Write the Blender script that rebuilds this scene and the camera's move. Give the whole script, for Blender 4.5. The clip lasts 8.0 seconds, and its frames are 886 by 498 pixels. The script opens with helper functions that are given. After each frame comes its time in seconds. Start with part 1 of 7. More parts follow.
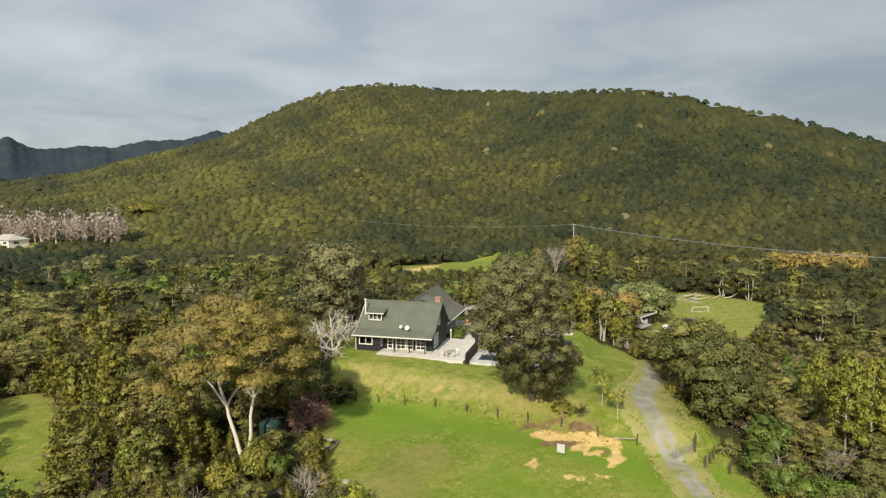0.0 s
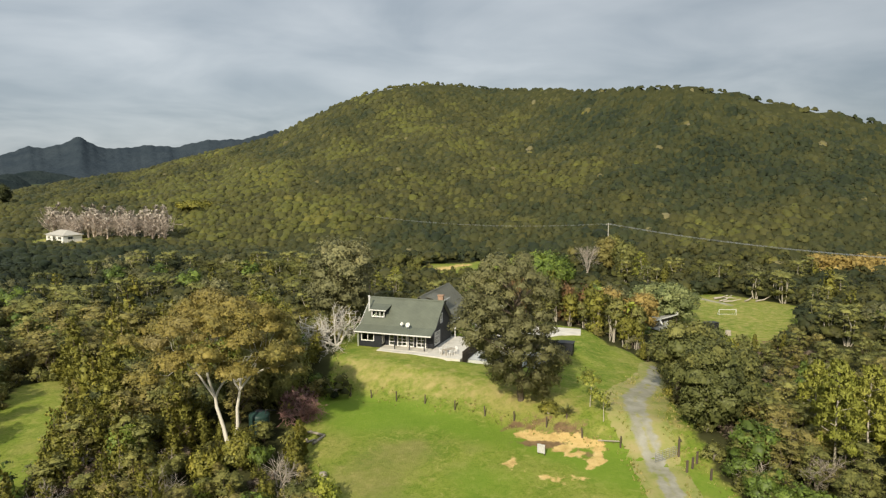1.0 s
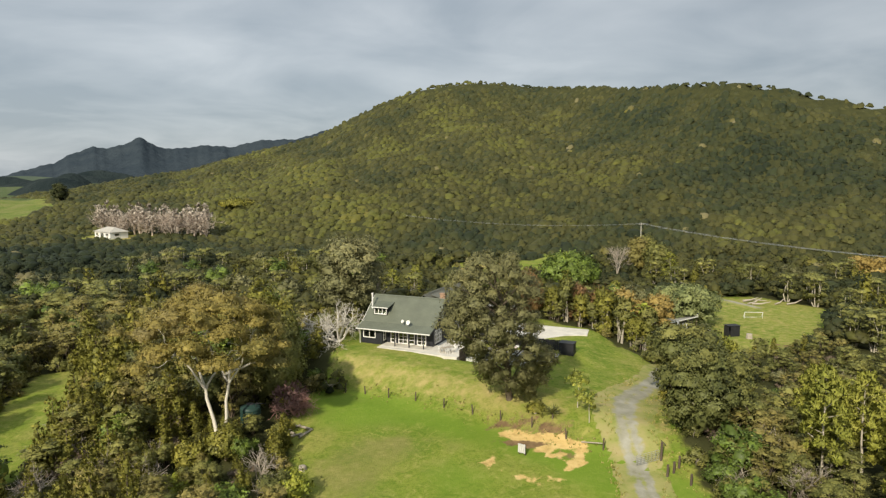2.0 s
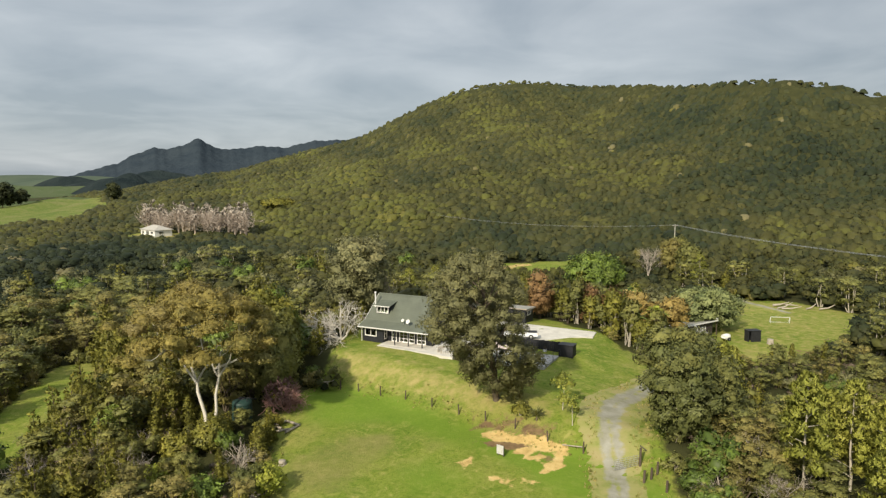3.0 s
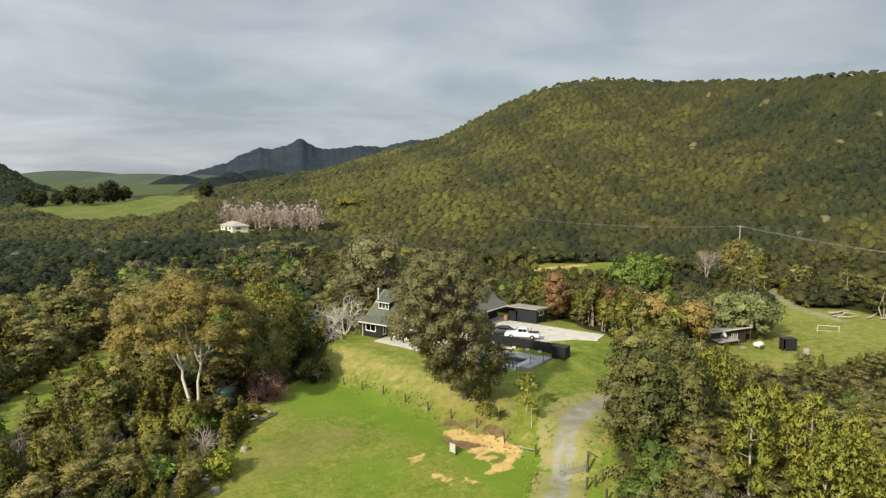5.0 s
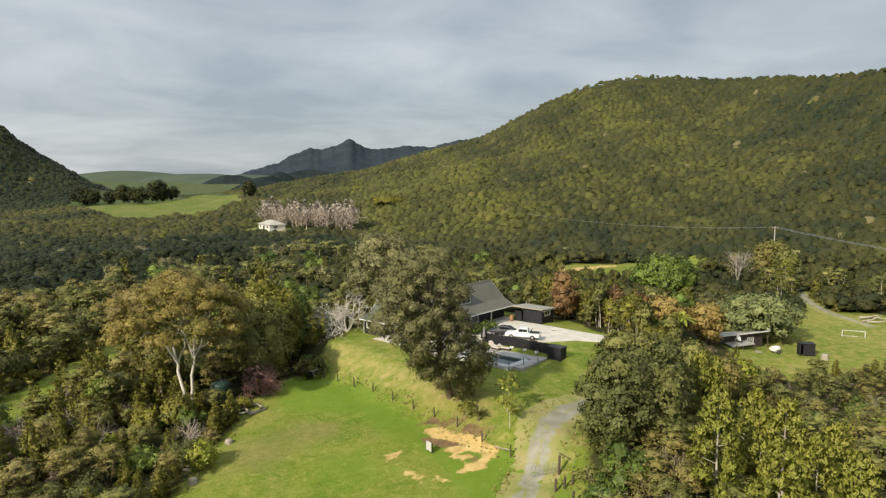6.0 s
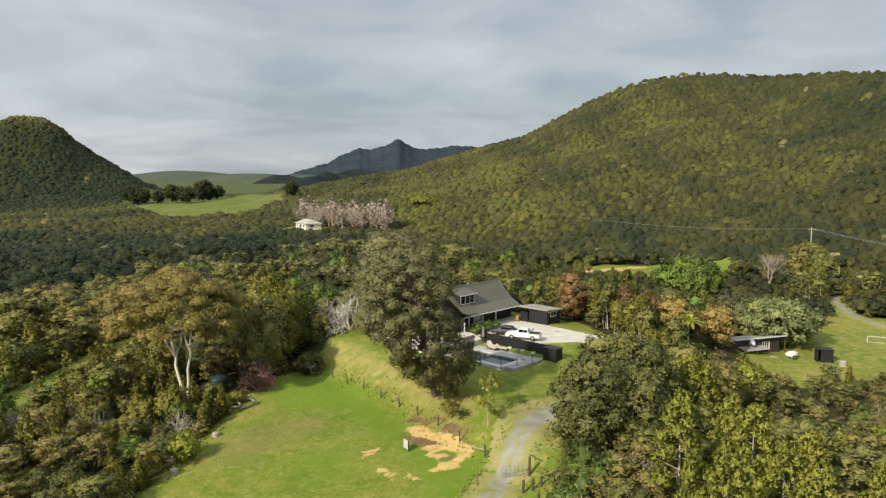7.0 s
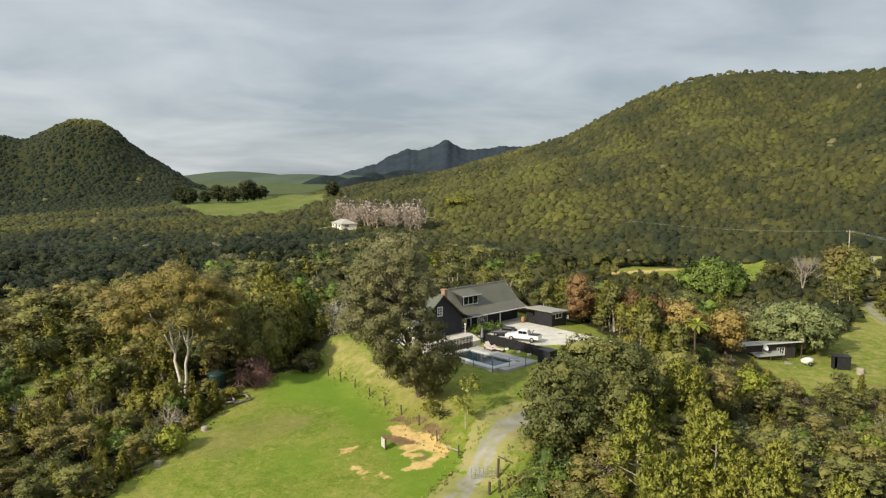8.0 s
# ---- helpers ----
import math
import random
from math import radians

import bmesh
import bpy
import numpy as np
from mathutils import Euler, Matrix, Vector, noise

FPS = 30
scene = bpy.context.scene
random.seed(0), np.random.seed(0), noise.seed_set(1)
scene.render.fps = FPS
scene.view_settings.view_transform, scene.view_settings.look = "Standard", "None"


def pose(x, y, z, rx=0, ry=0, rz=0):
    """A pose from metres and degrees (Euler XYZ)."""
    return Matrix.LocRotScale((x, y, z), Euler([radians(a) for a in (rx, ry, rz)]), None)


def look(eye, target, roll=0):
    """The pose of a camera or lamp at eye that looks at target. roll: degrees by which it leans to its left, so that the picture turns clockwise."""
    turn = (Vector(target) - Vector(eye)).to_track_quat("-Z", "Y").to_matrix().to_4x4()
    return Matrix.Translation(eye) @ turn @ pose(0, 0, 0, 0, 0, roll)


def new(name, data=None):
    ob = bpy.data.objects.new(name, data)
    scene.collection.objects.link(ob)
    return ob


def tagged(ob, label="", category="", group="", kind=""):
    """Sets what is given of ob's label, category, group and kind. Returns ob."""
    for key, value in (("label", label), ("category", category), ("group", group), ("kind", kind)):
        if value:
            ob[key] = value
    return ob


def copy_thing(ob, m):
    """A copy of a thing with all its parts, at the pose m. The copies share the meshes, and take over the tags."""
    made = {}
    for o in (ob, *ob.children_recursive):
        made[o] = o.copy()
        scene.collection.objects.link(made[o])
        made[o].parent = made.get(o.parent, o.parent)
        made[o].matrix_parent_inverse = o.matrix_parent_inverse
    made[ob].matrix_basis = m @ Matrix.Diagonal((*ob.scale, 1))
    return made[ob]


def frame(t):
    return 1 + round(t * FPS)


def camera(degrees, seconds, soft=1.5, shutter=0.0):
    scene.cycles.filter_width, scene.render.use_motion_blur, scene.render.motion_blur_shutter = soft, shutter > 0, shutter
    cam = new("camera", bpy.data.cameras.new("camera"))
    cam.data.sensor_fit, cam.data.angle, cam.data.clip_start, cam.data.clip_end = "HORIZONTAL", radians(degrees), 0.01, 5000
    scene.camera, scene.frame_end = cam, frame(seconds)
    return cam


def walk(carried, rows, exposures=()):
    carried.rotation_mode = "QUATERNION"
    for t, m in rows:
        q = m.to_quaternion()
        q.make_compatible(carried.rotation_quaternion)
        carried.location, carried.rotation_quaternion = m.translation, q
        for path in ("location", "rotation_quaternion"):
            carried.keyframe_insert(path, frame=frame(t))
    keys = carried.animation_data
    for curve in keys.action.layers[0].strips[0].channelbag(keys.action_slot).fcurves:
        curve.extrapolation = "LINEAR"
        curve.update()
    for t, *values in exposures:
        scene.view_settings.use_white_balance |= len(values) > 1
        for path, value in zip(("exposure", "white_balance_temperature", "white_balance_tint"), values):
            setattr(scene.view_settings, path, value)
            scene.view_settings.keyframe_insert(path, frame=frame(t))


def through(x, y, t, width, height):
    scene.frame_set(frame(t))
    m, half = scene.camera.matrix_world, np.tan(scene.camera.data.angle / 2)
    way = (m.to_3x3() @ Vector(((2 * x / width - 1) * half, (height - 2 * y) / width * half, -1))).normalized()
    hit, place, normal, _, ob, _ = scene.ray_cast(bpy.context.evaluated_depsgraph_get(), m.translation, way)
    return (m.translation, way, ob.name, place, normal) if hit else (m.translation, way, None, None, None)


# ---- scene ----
cam = camera(64.8, 8.0, soft=1.3)
METRES, EYE, TILT, LEAN, TURN = 60.0, 25.0, -5.8, 0.0, 0.0
ROWS = [
    (0.0, 0.0, 0.0, 0.0, 0.0, 0.0, -0.0),
    (0.5, 0.064, -0.0026, -0.0011, 2.2, -0.07, -0.26),
    (1.0, 0.1302, -0.0015, -0.001, 4.49, -0.12, -0.52),
    (1.5, 0.1915, 0.0025, -0.0016, 6.58, -0.19, -0.73),
    (3.0, 0.376, 0.03, -0.0003, 12.9, -0.3, -1.42),
    (3.5, 0.4385, 0.0438, 0.0015, 14.96, -0.39, -1.64),
    (4.0, 0.4977, 0.0593, 0.0027, 16.94, -0.46, -1.84),
    (4.5, 0.5566, 0.0765, 0.0042, 18.92, -0.56, -2.03),
    (6.0, 0.7301, 0.1435, 0.0079, 24.94, -0.82, -2.57),
    (6.5, 0.7876, 0.1702, 0.01, 27.01, -0.94, -2.77),
    (7.0, 0.8414, 0.1982, 0.0121, 28.99, -1.02, -2.95),
    (7.5, 0.8976, 0.2291, 0.0153, 31.06, -1.1, -3.11),
    (8.0, 0.9497, 0.2601, 0.0186, 33.04, -1.2, -3.26),
]
walk(cam, [(t, pose(0, 0, EYE, TILT, LEAN, TURN) @ pose(METRES * x, METRES * y, METRES * z, 90 + pitch, roll, yaw)) for t, x, y, z, yaw, pitch, roll in ROWS])

# ---- sky and sun ----
SUN_FROM = (-0.26, -0.965)
SUN_HEIGHT = 33.0

world = bpy.data.worlds.new("sky")
scene.world = world
world.use_nodes = True
wn, wl = world.node_tree.nodes, world.node_tree.links
wn.clear()


def wnode(kind, **values):
    n = wn.new(kind)
    for key, value in values.items():
        n.inputs[key].default_value = value
    return n


sky = wn.new("ShaderNodeTexSky")
sky.sky_type = "NISHITA"
sky.sun_disc = False
sky.sun_elevation = radians(SUN_HEIGHT)
sky.sun_rotation = math.atan2(SUN_FROM[0], SUN_FROM[1])
geo = wn.new("ShaderNodeTexCoord")
split = wn.new("ShaderNodeSeparateXYZ")
wl.new(geo.outputs["Generated"], split.inputs[0])
lift = wnode("ShaderNodeMath")
lift.operation = "MAXIMUM"
lift.inputs[1].default_value = 0.0
wl.new(split.outputs["Z"], lift.inputs[0])
base = wnode("ShaderNodeMath")
base.inputs[1].default_value = 0.16
wl.new(lift.outputs[0], base.inputs[0])
flat = []
for axis in "XY":
    d = wn.new("ShaderNodeMath")
    d.operation = "DIVIDE"
    wl.new(split.outputs[axis], d.inputs[0])
    wl.new(base.outputs[0], d.inputs[1])
    flat.append(d)
deck = wn.new("ShaderNodeCombineXYZ")
wl.new(flat[0].outputs[0], deck.inputs[0])
wl.new(flat[1].outputs[0], deck.inputs[1])
big = wnode("ShaderNodeTexNoise", Scale=0.45, Detail=5.0, Roughness=0.55, Distortion=0.4)
fine = wnode("ShaderNodeTexNoise", Scale=1.2, Detail=6.0, Roughness=0.52, Distortion=0.6)
for n in (big, fine):
    wl.new(deck.outputs[0], n.inputs["Vector"])
ramp = wn.new("ShaderNodeValToRGB")
ramp.color_ramp.elements[0].position, ramp.color_ramp.elements[0].color = 0.40, (0.275, 0.315, 0.35, 1)
ramp.color_ramp.elements[1].position, ramp.color_ramp.elements[1].color = 0.63, (0.50, 0.53, 0.55, 1)
blend = wnode("ShaderNodeMix", Factor=0.42)
wl.new(big.outputs["Fac"], blend.inputs[2])
wl.new(fine.outputs["Fac"], blend.inputs[3])
wl.new(blend.outputs[0], ramp.inputs["Fac"])
dim = wn.new("ShaderNodeVectorMath")
dim.operation = "SCALE"
dim.inputs["Scale"].default_value = 0.09
wl.new(sky.outputs["Color"], dim.inputs[0])
cover = wn.new("ShaderNodeMix")
cover.data_type = "RGBA"
cover.inputs["Factor"].default_value = 0.86
wl.new(dim.outputs[0], cover.inputs["A"])
wl.new(ramp.outputs["Color"], cover.inputs["B"])
# an overcast sky is brighter overhead than near the horizon
over = wnode("ShaderNodeMapRange")
over.inputs["From Min"].default_value, over.inputs["From Max"].default_value = 0.22, 1.0
over.inputs["To Min"].default_value, over.inputs["To Max"].default_value = 1.3, 2.4
wl.new(split.outputs["Z"], over.inputs["Value"])
# the cloud is thicker towards the east
thick = wnode("ShaderNodeMapRange")
thick.inputs["From Min"].default_value, thick.inputs["From Max"].default_value = -0.5, 0.5
thick.inputs["To Min"].default_value, thick.inputs["To Max"].default_value = 1.02, 0.84
wl.new(split.outputs["X"], thick.inputs["Value"])
both = wn.new("ShaderNodeMath")
both.operation = "MULTIPLY"
wl.new(over.outputs[0], both.inputs[0])
wl.new(thick.outputs[0], both.inputs[1])
back = wnode("ShaderNodeBackground")
wl.new(cover.outputs["Result"], back.inputs["Color"])
wl.new(both.outputs[0], back.inputs["Strength"])
wout = wn.new("ShaderNodeOutputWorld")
wl.new(back.outputs[0], wout.inputs["Surface"])

lamp = bpy.data.lights.new("sun", "SUN")
lamp.energy, lamp.angle, lamp.color = 4.8, radians(1.5), (1.0, 0.915, 0.75)
sun = new("sun", lamp)
rise = math.tan(radians(SUN_HEIGHT))
sun.matrix_world = look((SUN_FROM[0] * 300, SUN_FROM[1] * 300, rise * 300), (0, 0, 0))


# ---- materials ----
class Stuff:
    """A node material under construction."""

    def __init__(self, name, rough=0.8, metal=0.0, spec=0.3):
        self.mat = bpy.data.materials.new(name)
        self.mat.use_nodes = True
        self.n, self.l = self.mat.node_tree.nodes, self.mat.node_tree.links
        self.bsdf = self.n["Principled BSDF"]
        self.out = self.n["Material Output"]
        self.bsdf.inputs["Roughness"].default_value = rough
        self.bsdf.inputs["Metallic"].default_value = metal
        self.bsdf.inputs["Specular IOR Level"].default_value = spec
        self.where = self.n.new("ShaderNodeNewGeometry").outputs["Position"]

    def noise(self, scale, detail=4.0, rough=0.55, stretch=None, warp=0.0):
        t = self.n.new("ShaderNodeTexNoise")
        t.inputs["Scale"].default_value, t.inputs["Detail"].default_value, t.inputs["Roughness"].default_value = scale, detail, rough
        t.inputs["Distortion"].default_value = warp
        if stretch:
            m = self.n.new("ShaderNodeMapping")
            m.inputs["Scale"].default_value = stretch
            self.l.new(self.where, m.inputs["Vector"])
            self.l.new(m.outputs[0], t.inputs["Vector"])
        else:
            self.l.new(self.where, t.inputs["Vector"])
        return t.outputs["Fac"]

    def ramp(self, fac, stops):
        r = self.n.new("ShaderNodeValToRGB")
        e = r.color_ramp.elements
        while len(e) < len(stops):
            e.new(0.5)
        for el, (p, c) in zip(e, stops):
            el.position, el.color = p, (*c, 1) if len(c) == 3 else c
        self.l.new(fac, r.inputs["Fac"])
        return r.outputs["Color"]

    def step(self, fac, a, b):
        m = self.n.new("ShaderNodeMapRange")
        m.inputs["From Min"].default_value, m.inputs["From Max"].default_value = a, b
        m.interpolation_type = "SMOOTHSTEP"
        self.l.new(fac, m.inputs["Value"])
        return m.outputs[0]

    def math(self, op, a, b):
        m = self.n.new("ShaderNodeMath")
        m.operation = op
        for k, v in enumerate((a, b)):
            if isinstance(v, (int, float)):
                m.inputs[k].default_value = v
            else:
                self.l.new(v, m.inputs[k])
        return m.outputs[0]

    def mix(self, fac, a, b, kind="MIX"):
        m = self.n.new("ShaderNodeMix")
        m.data_type, m.blend_type = "RGBA", kind
        for key, v in (("Factor", fac), ("A", a), ("B", b)):
            s = m.inputs[key] if key == "Factor" else m.inputs[6 if key == "A" else 7]
            if isinstance(v, (int, float)):
                s.default_value = v
            elif isinstance(v, tuple):
                s.default_value = (*v, 1)
            else:
                self.l.new(v, s)
        return m.outputs[2]

    def attribute(self, name):
        a = self.n.new("ShaderNodeAttribute")
        a.attribute_name = name
        return a.outputs["Fac"]

    def colour(self, c):
        if isinstance(c, tuple):
            self.bsdf.inputs["Base Color"].default_value = (*c, 1)
        else:
            self.l.new(c, self.bsdf.inputs["Base Color"])
        return self

    def bump(self, height, strength=0.4, distance=0.05):
        b = self.n.new("ShaderNodeBump")
        b.inputs["Strength"].default_value, b.inputs["Distance"].default_value = strength, distance
        self.l.new(height, b.inputs["Height"])
        self.l.new(b.outputs[0], self.bsdf.inputs["Normal"])
        return self


def worn(name, c, rough=0.7, spread=0.18, scale=2.5, metal=0.0, relief=0.15, fine=14.0, stretch=None, spec=0.3):
    """A painted or weathered surface: one colour, uneven at two scales."""
    s = Stuff(name, rough, metal, spec)
    lo, hi = tuple(v * (1 - spread) for v in c), tuple(min(v * (1 + spread), 1) for v in c)
    col = s.ramp(s.noise(scale, 5, stretch=stretch), [(0.3, lo), (0.7, hi)])
    grain = s.noise(fine, 3, stretch=stretch)
    col = s.mix(0.35, col, s.ramp(grain, [(0.25, tuple(v * 0.7 for v in c)), (0.75, tuple(min(v * 1.2, 1) for v in c))]))
    s.colour(col).bump(grain, relief, 0.02)
    return s.mat


def foliage(name, stops, shine=0.25, through=0.2, rough=0.55, vary=0.2, hue=0.1, patch=0.25, each=0.35):
    """Leaves: the colour goes along the stops with the crown's own tint, and varies leaf by leaf and in soft patches."""
    s = Stuff(name, rough, 0.0, shine)
    isl = s.n.new("ShaderNodeNewGeometry").outputs["Random Per Island"]
    obj = s.n.new("ShaderNodeObjectInfo").outputs["Random"]
    t = s.math("ADD", s.attribute("tint"), s.math("MULTIPLY", s.math("SUBTRACT", obj, 0.5), each))
    t = s.math("ADD", t, s.math("MULTIPLY", s.math("SUBTRACT", isl, 0.5), hue))
    t = s.math("ADD", t, s.math("MULTIPLY", s.math("SUBTRACT", s.noise(0.35, 3), 0.5), patch))
    col = s.ramp(t, stops)
    light = s.ramp(isl, [(0.0, (1 - vary,) * 3), (1.0, (1 + vary,) * 3)])
    col = s.mix(1.0, col, light, "MULTIPLY")
    fine = s.noise(3.0, 4, 0.7)
    col = s.mix(1.0, col, s.ramp(fine, [(0.32, (0.85, 0.85, 0.85)), (0.68, (1.15, 1.15, 1.15))]), "MULTIPLY")
    s.colour(col)
    tr = s.n.new("ShaderNodeBsdfTranslucent")
    s.l.new(col, tr.inputs["Color"])
    mx = s.n.new("ShaderNodeMixShader")
    mx.inputs[0].default_value = through
    s.l.new(s.bsdf.outputs[0], mx.inputs[1])
    s.l.new(tr.outputs[0], mx.inputs[2])
    s.l.new(mx.outputs[0], s.out.inputs["Surface"])
    return s.mat


def ground_material():
    s = Stuff("grass_and_soil", 0.95, 0.0, 0.1)
    big, mid, fine = s.noise(0.07, 6, 0.62, warp=0.6), s.noise(0.25, 6, 0.6), s.noise(3.5, 5, 0.65)
    lush = s.ramp(big, [(0.36, (0.135, 0.205, 0.024)), (0.5, (0.205, 0.25, 0.036)), (0.62, (0.31, 0.285, 0.08))])
    lush = s.mix(0.45, lush, s.ramp(mid, [(0.32, (0.14, 0.19, 0.026)), (0.5, (0.215, 0.245, 0.04)), (0.68, (0.30, 0.275, 0.08))]))
    lush = s.mix(s.step(fine, 0.42, 0.68), lush, s.mix(1.0, lush, (0.74, 0.77, 0.7), "MULTIPLY"))
    speck = s.noise(0.9, 7, 0.7, warp=0.8)
    lush = s.mix(s.step(speck, 0.5, 0.72), lush, (0.33, 0.31, 0.085))
    lush = s.mix(s.step(speck, 0.5, 0.3), lush, s.mix(1.0, lush, (0.66, 0.8, 0.6), "MULTIPLY"))
    # lush new growth, and ground where the grass is thin
    lush = s.mix(s.math("MULTIPLY", s.step(s.math("ADD", s.attribute("lush"), s.math("SUBTRACT", mid, 0.5)), 0.2, 0.9), 0.75), lush, s.ramp(fine, [(0.3, (0.12, 0.205, 0.018)), (0.7, (0.175, 0.265, 0.028))]))
    thin = s.ramp(s.noise(1.1, 6, 0.65), [(0.3, (0.17, 0.17, 0.045)), (0.7, (0.28, 0.235, 0.09))])
    lush = s.mix(s.math("MULTIPLY", s.step(s.math("ADD", s.attribute("thin"), s.math("MULTIPLY", s.math("SUBTRACT", mid, 0.5), 1.6)), 0.3, 1.0), 0.6), lush, thin)
    # far pasture: haze and cloud shade put into the grass colour
    lush = s.mix(s.attribute("haze_shade"), lush, s.mix(1.0, lush, (0.42, 0.47, 1.0), "MULTIPLY"))
    straw = s.ramp(s.noise(0.8, 5), [(0.3, (0.26, 0.24, 0.07)), (0.6, (0.40, 0.325, 0.125)), (0.8, (0.24, 0.24, 0.06))])
    edge = s.math("MULTIPLY", s.math("SUBTRACT", s.noise(0.7, 6, 0.65), 0.5), 1.5)
    dry = s.step(s.math("ADD", s.attribute("dry"), edge), 0.35, 0.9)
    col = s.mix(dry, lush, straw)
    soil = s.ramp(s.noise(1.2, 6), [(0.3, (0.13, 0.085, 0.045)), (0.7, (0.26, 0.17, 0.085))])
    col = s.mix(s.step(s.math("ADD", s.attribute("soil"), edge), 0.4, 0.7), col, soil)
    sand = s.ramp(s.noise(0.9, 6, 0.65), [(0.25, (0.34, 0.22, 0.08)), (0.5, (0.60, 0.42, 0.16)), (0.8, (0.72, 0.55, 0.25))])
    col = s.mix(s.step(s.math("ADD", s.attribute("sand"), edge), 0.42, 0.62), col, sand)
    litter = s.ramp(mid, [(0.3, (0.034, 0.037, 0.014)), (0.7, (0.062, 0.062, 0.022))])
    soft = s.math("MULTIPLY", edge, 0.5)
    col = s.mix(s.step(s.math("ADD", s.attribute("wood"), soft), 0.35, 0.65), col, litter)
    h = s.math("ADD", fine, s.math("MULTIPLY", s.noise(22.0, 3), 0.6))
    s.colour(col).bump(h, 0.7, 0.12)
    return s.mat


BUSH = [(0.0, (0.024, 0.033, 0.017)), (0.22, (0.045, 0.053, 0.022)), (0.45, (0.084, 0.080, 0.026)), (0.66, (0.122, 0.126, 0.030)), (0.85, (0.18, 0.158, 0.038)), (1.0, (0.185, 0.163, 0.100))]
M_BUSH = foliage("bush_leaves", BUSH, shine=0.12, vary=0.14, hue=0.05, patch=0.1, each=0.0)
M_DEEP = foliage("deep_green_leaves", [(0.0, (0.08, 0.09, 0.03)), (0.5, (0.145, 0.154, 0.048)), (1.0, (0.23, 0.22, 0.064))], 0.2)
M_DARK = foliage("dark_leaves", [(0.0, (0.028, 0.036, 0.018)), (0.5, (0.05, 0.058, 0.024)), (1.0, (0.085, 0.09, 0.032))], 0.12)
M_KANUKA = foliage("kanuka_leaves", [(0.0, (0.105, 0.112, 0.034)), (0.5, (0.195, 0.196, 0.054)), (1.0, (0.31, 0.285, 0.078))])
M_TOTARA = foliage("totara_leaves", [(0.0, (0.13, 0.13, 0.026)), (0.5, (0.225, 0.215, 0.038)), (1.0, (0.34, 0.295, 0.052))], vary=0.3, hue=0.1)
M_BROAD = foliage("broad_leaves", [(0.0, (0.065, 0.095, 0.016)), (0.5, (0.13, 0.185, 0.028)), (1.0, (0.23, 0.29, 0.045))], 0.4, vary=0.34, hue=0.16)
M_RIMU = foliage("rimu_leaves", [(0.0, (0.215, 0.235, 0.04)), (0.5, (0.32, 0.325, 0.056)), (1.0, (0.43, 0.41, 0.08))], vary=0.3, hue=0.14)
M_GUM = foliage("gum_leaves", [(0.0, (0.12, 0.115, 0.040)), (0.45, (0.215, 0.192, 0.055)), (0.75, (0.315, 0.25, 0.06)), (1.0, (0.29, 0.24, 0.095))], vary=0.2, hue=0.14)
M_BROWNISH = foliage("brown_olive_leaves", [(0.0, (0.115, 0.108, 0.034)), (0.5, (0.225, 0.198, 0.056)), (1.0, (0.35, 0.285, 0.09))])
M_OAK = foliage("evergreen_leaves", [(0.0, (0.16, 0.155, 0.066)), (0.5, (0.222, 0.21, 0.086)), (1.0, (0.29, 0.265, 0.105))], vary=0.22, hue=0.16)
M_GREY = foliage("grey_green_leaves", [(0.0, (0.125, 0.125, 0.055)), (0.5, (0.24, 0.23, 0.10)), (1.0, (0.37, 0.325, 0.148))])
M_SAGE = foliage("sage_leaves", [(0.0, (0.10, 0.125, 0.048)), (0.5, (0.19, 0.22, 0.082)), (1.0, (0.30, 0.32, 0.12))])
M_DUN = foliage("dun_twigs", [(0.0, (0.115, 0.085, 0.062)), (0.5, (0.19, 0.145, 0.105)), (1.0, (0.29, 0.23, 0.16))], 0.1)
M_RUST = foliage("rust_leaves", [(0.0, (0.14, 0.083, 0.036)), (0.5, (0.245, 0.143, 0.060)), (1.0, (0.34, 0.214, 0.083))])
M_GOLD = foliage("orange_leaves", [(0.0, (0.24, 0.175, 0.050)), (0.5, (0.38, 0.275, 0.080)), (1.0, (0.48, 0.36, 0.12))])
M_LIME = foliage("lime_leaves", [(0.0, (0.17, 0.20, 0.026)), (0.5, (0.28, 0.31, 0.038)), (1.0, (0.40, 0.39, 0.06))])
M_BARK = worn("brown_bark", (0.13, 0.10, 0.07), 0.9, 0.3, 3.0, relief=0.5, fine=9.0, stretch=(1, 1, 0.25))
M_PALE = worn("pale_bark", (0.46, 0.41, 0.32), 0.8, 0.25, 2.0, relief=0.3, fine=7.0, stretch=(1, 1, 0.3))
M_GUMBARK = worn("gum_bark", (0.62, 0.57, 0.47), 0.75, 0.2, 1.5, relief=0.25, fine=6.0, stretch=(1, 1, 0.3))
M_TWIG = worn("grey_twigs", (0.42, 0.36, 0.29), 0.9, 0.2, 2.0)
M_PINK = worn("pink_twigs", (0.40, 0.22, 0.19), 0.9, 0.25, 2.0)
M_GROUND = ground_material()


# ---- the shape of the land ----
def smooth(a, b, v):
    t = np.clip((np.asarray(v, float) - a) / (b - a), 0, 1)
    return t * t * (3 - 2 * t)


def waves(x, y, size, seed=0.0):
    """Soft rolling noise from a few sines, about -1 to 1."""
    x, y = np.asarray(x, float) / size, np.asarray(y, float) / size
    return (np.sin(1.7 * x + 1.1 * y + seed) + np.sin(-0.9 * x + 2.1 * y + 2.3 * seed + 1.0) + np.sin(2.9 * x - 1.6 * y + 0.7 * seed + 2.0) * 0.6 + np.sin(-3.7 * x - 2.6 * y + 1.9 * seed) * 0.4) / 3.0


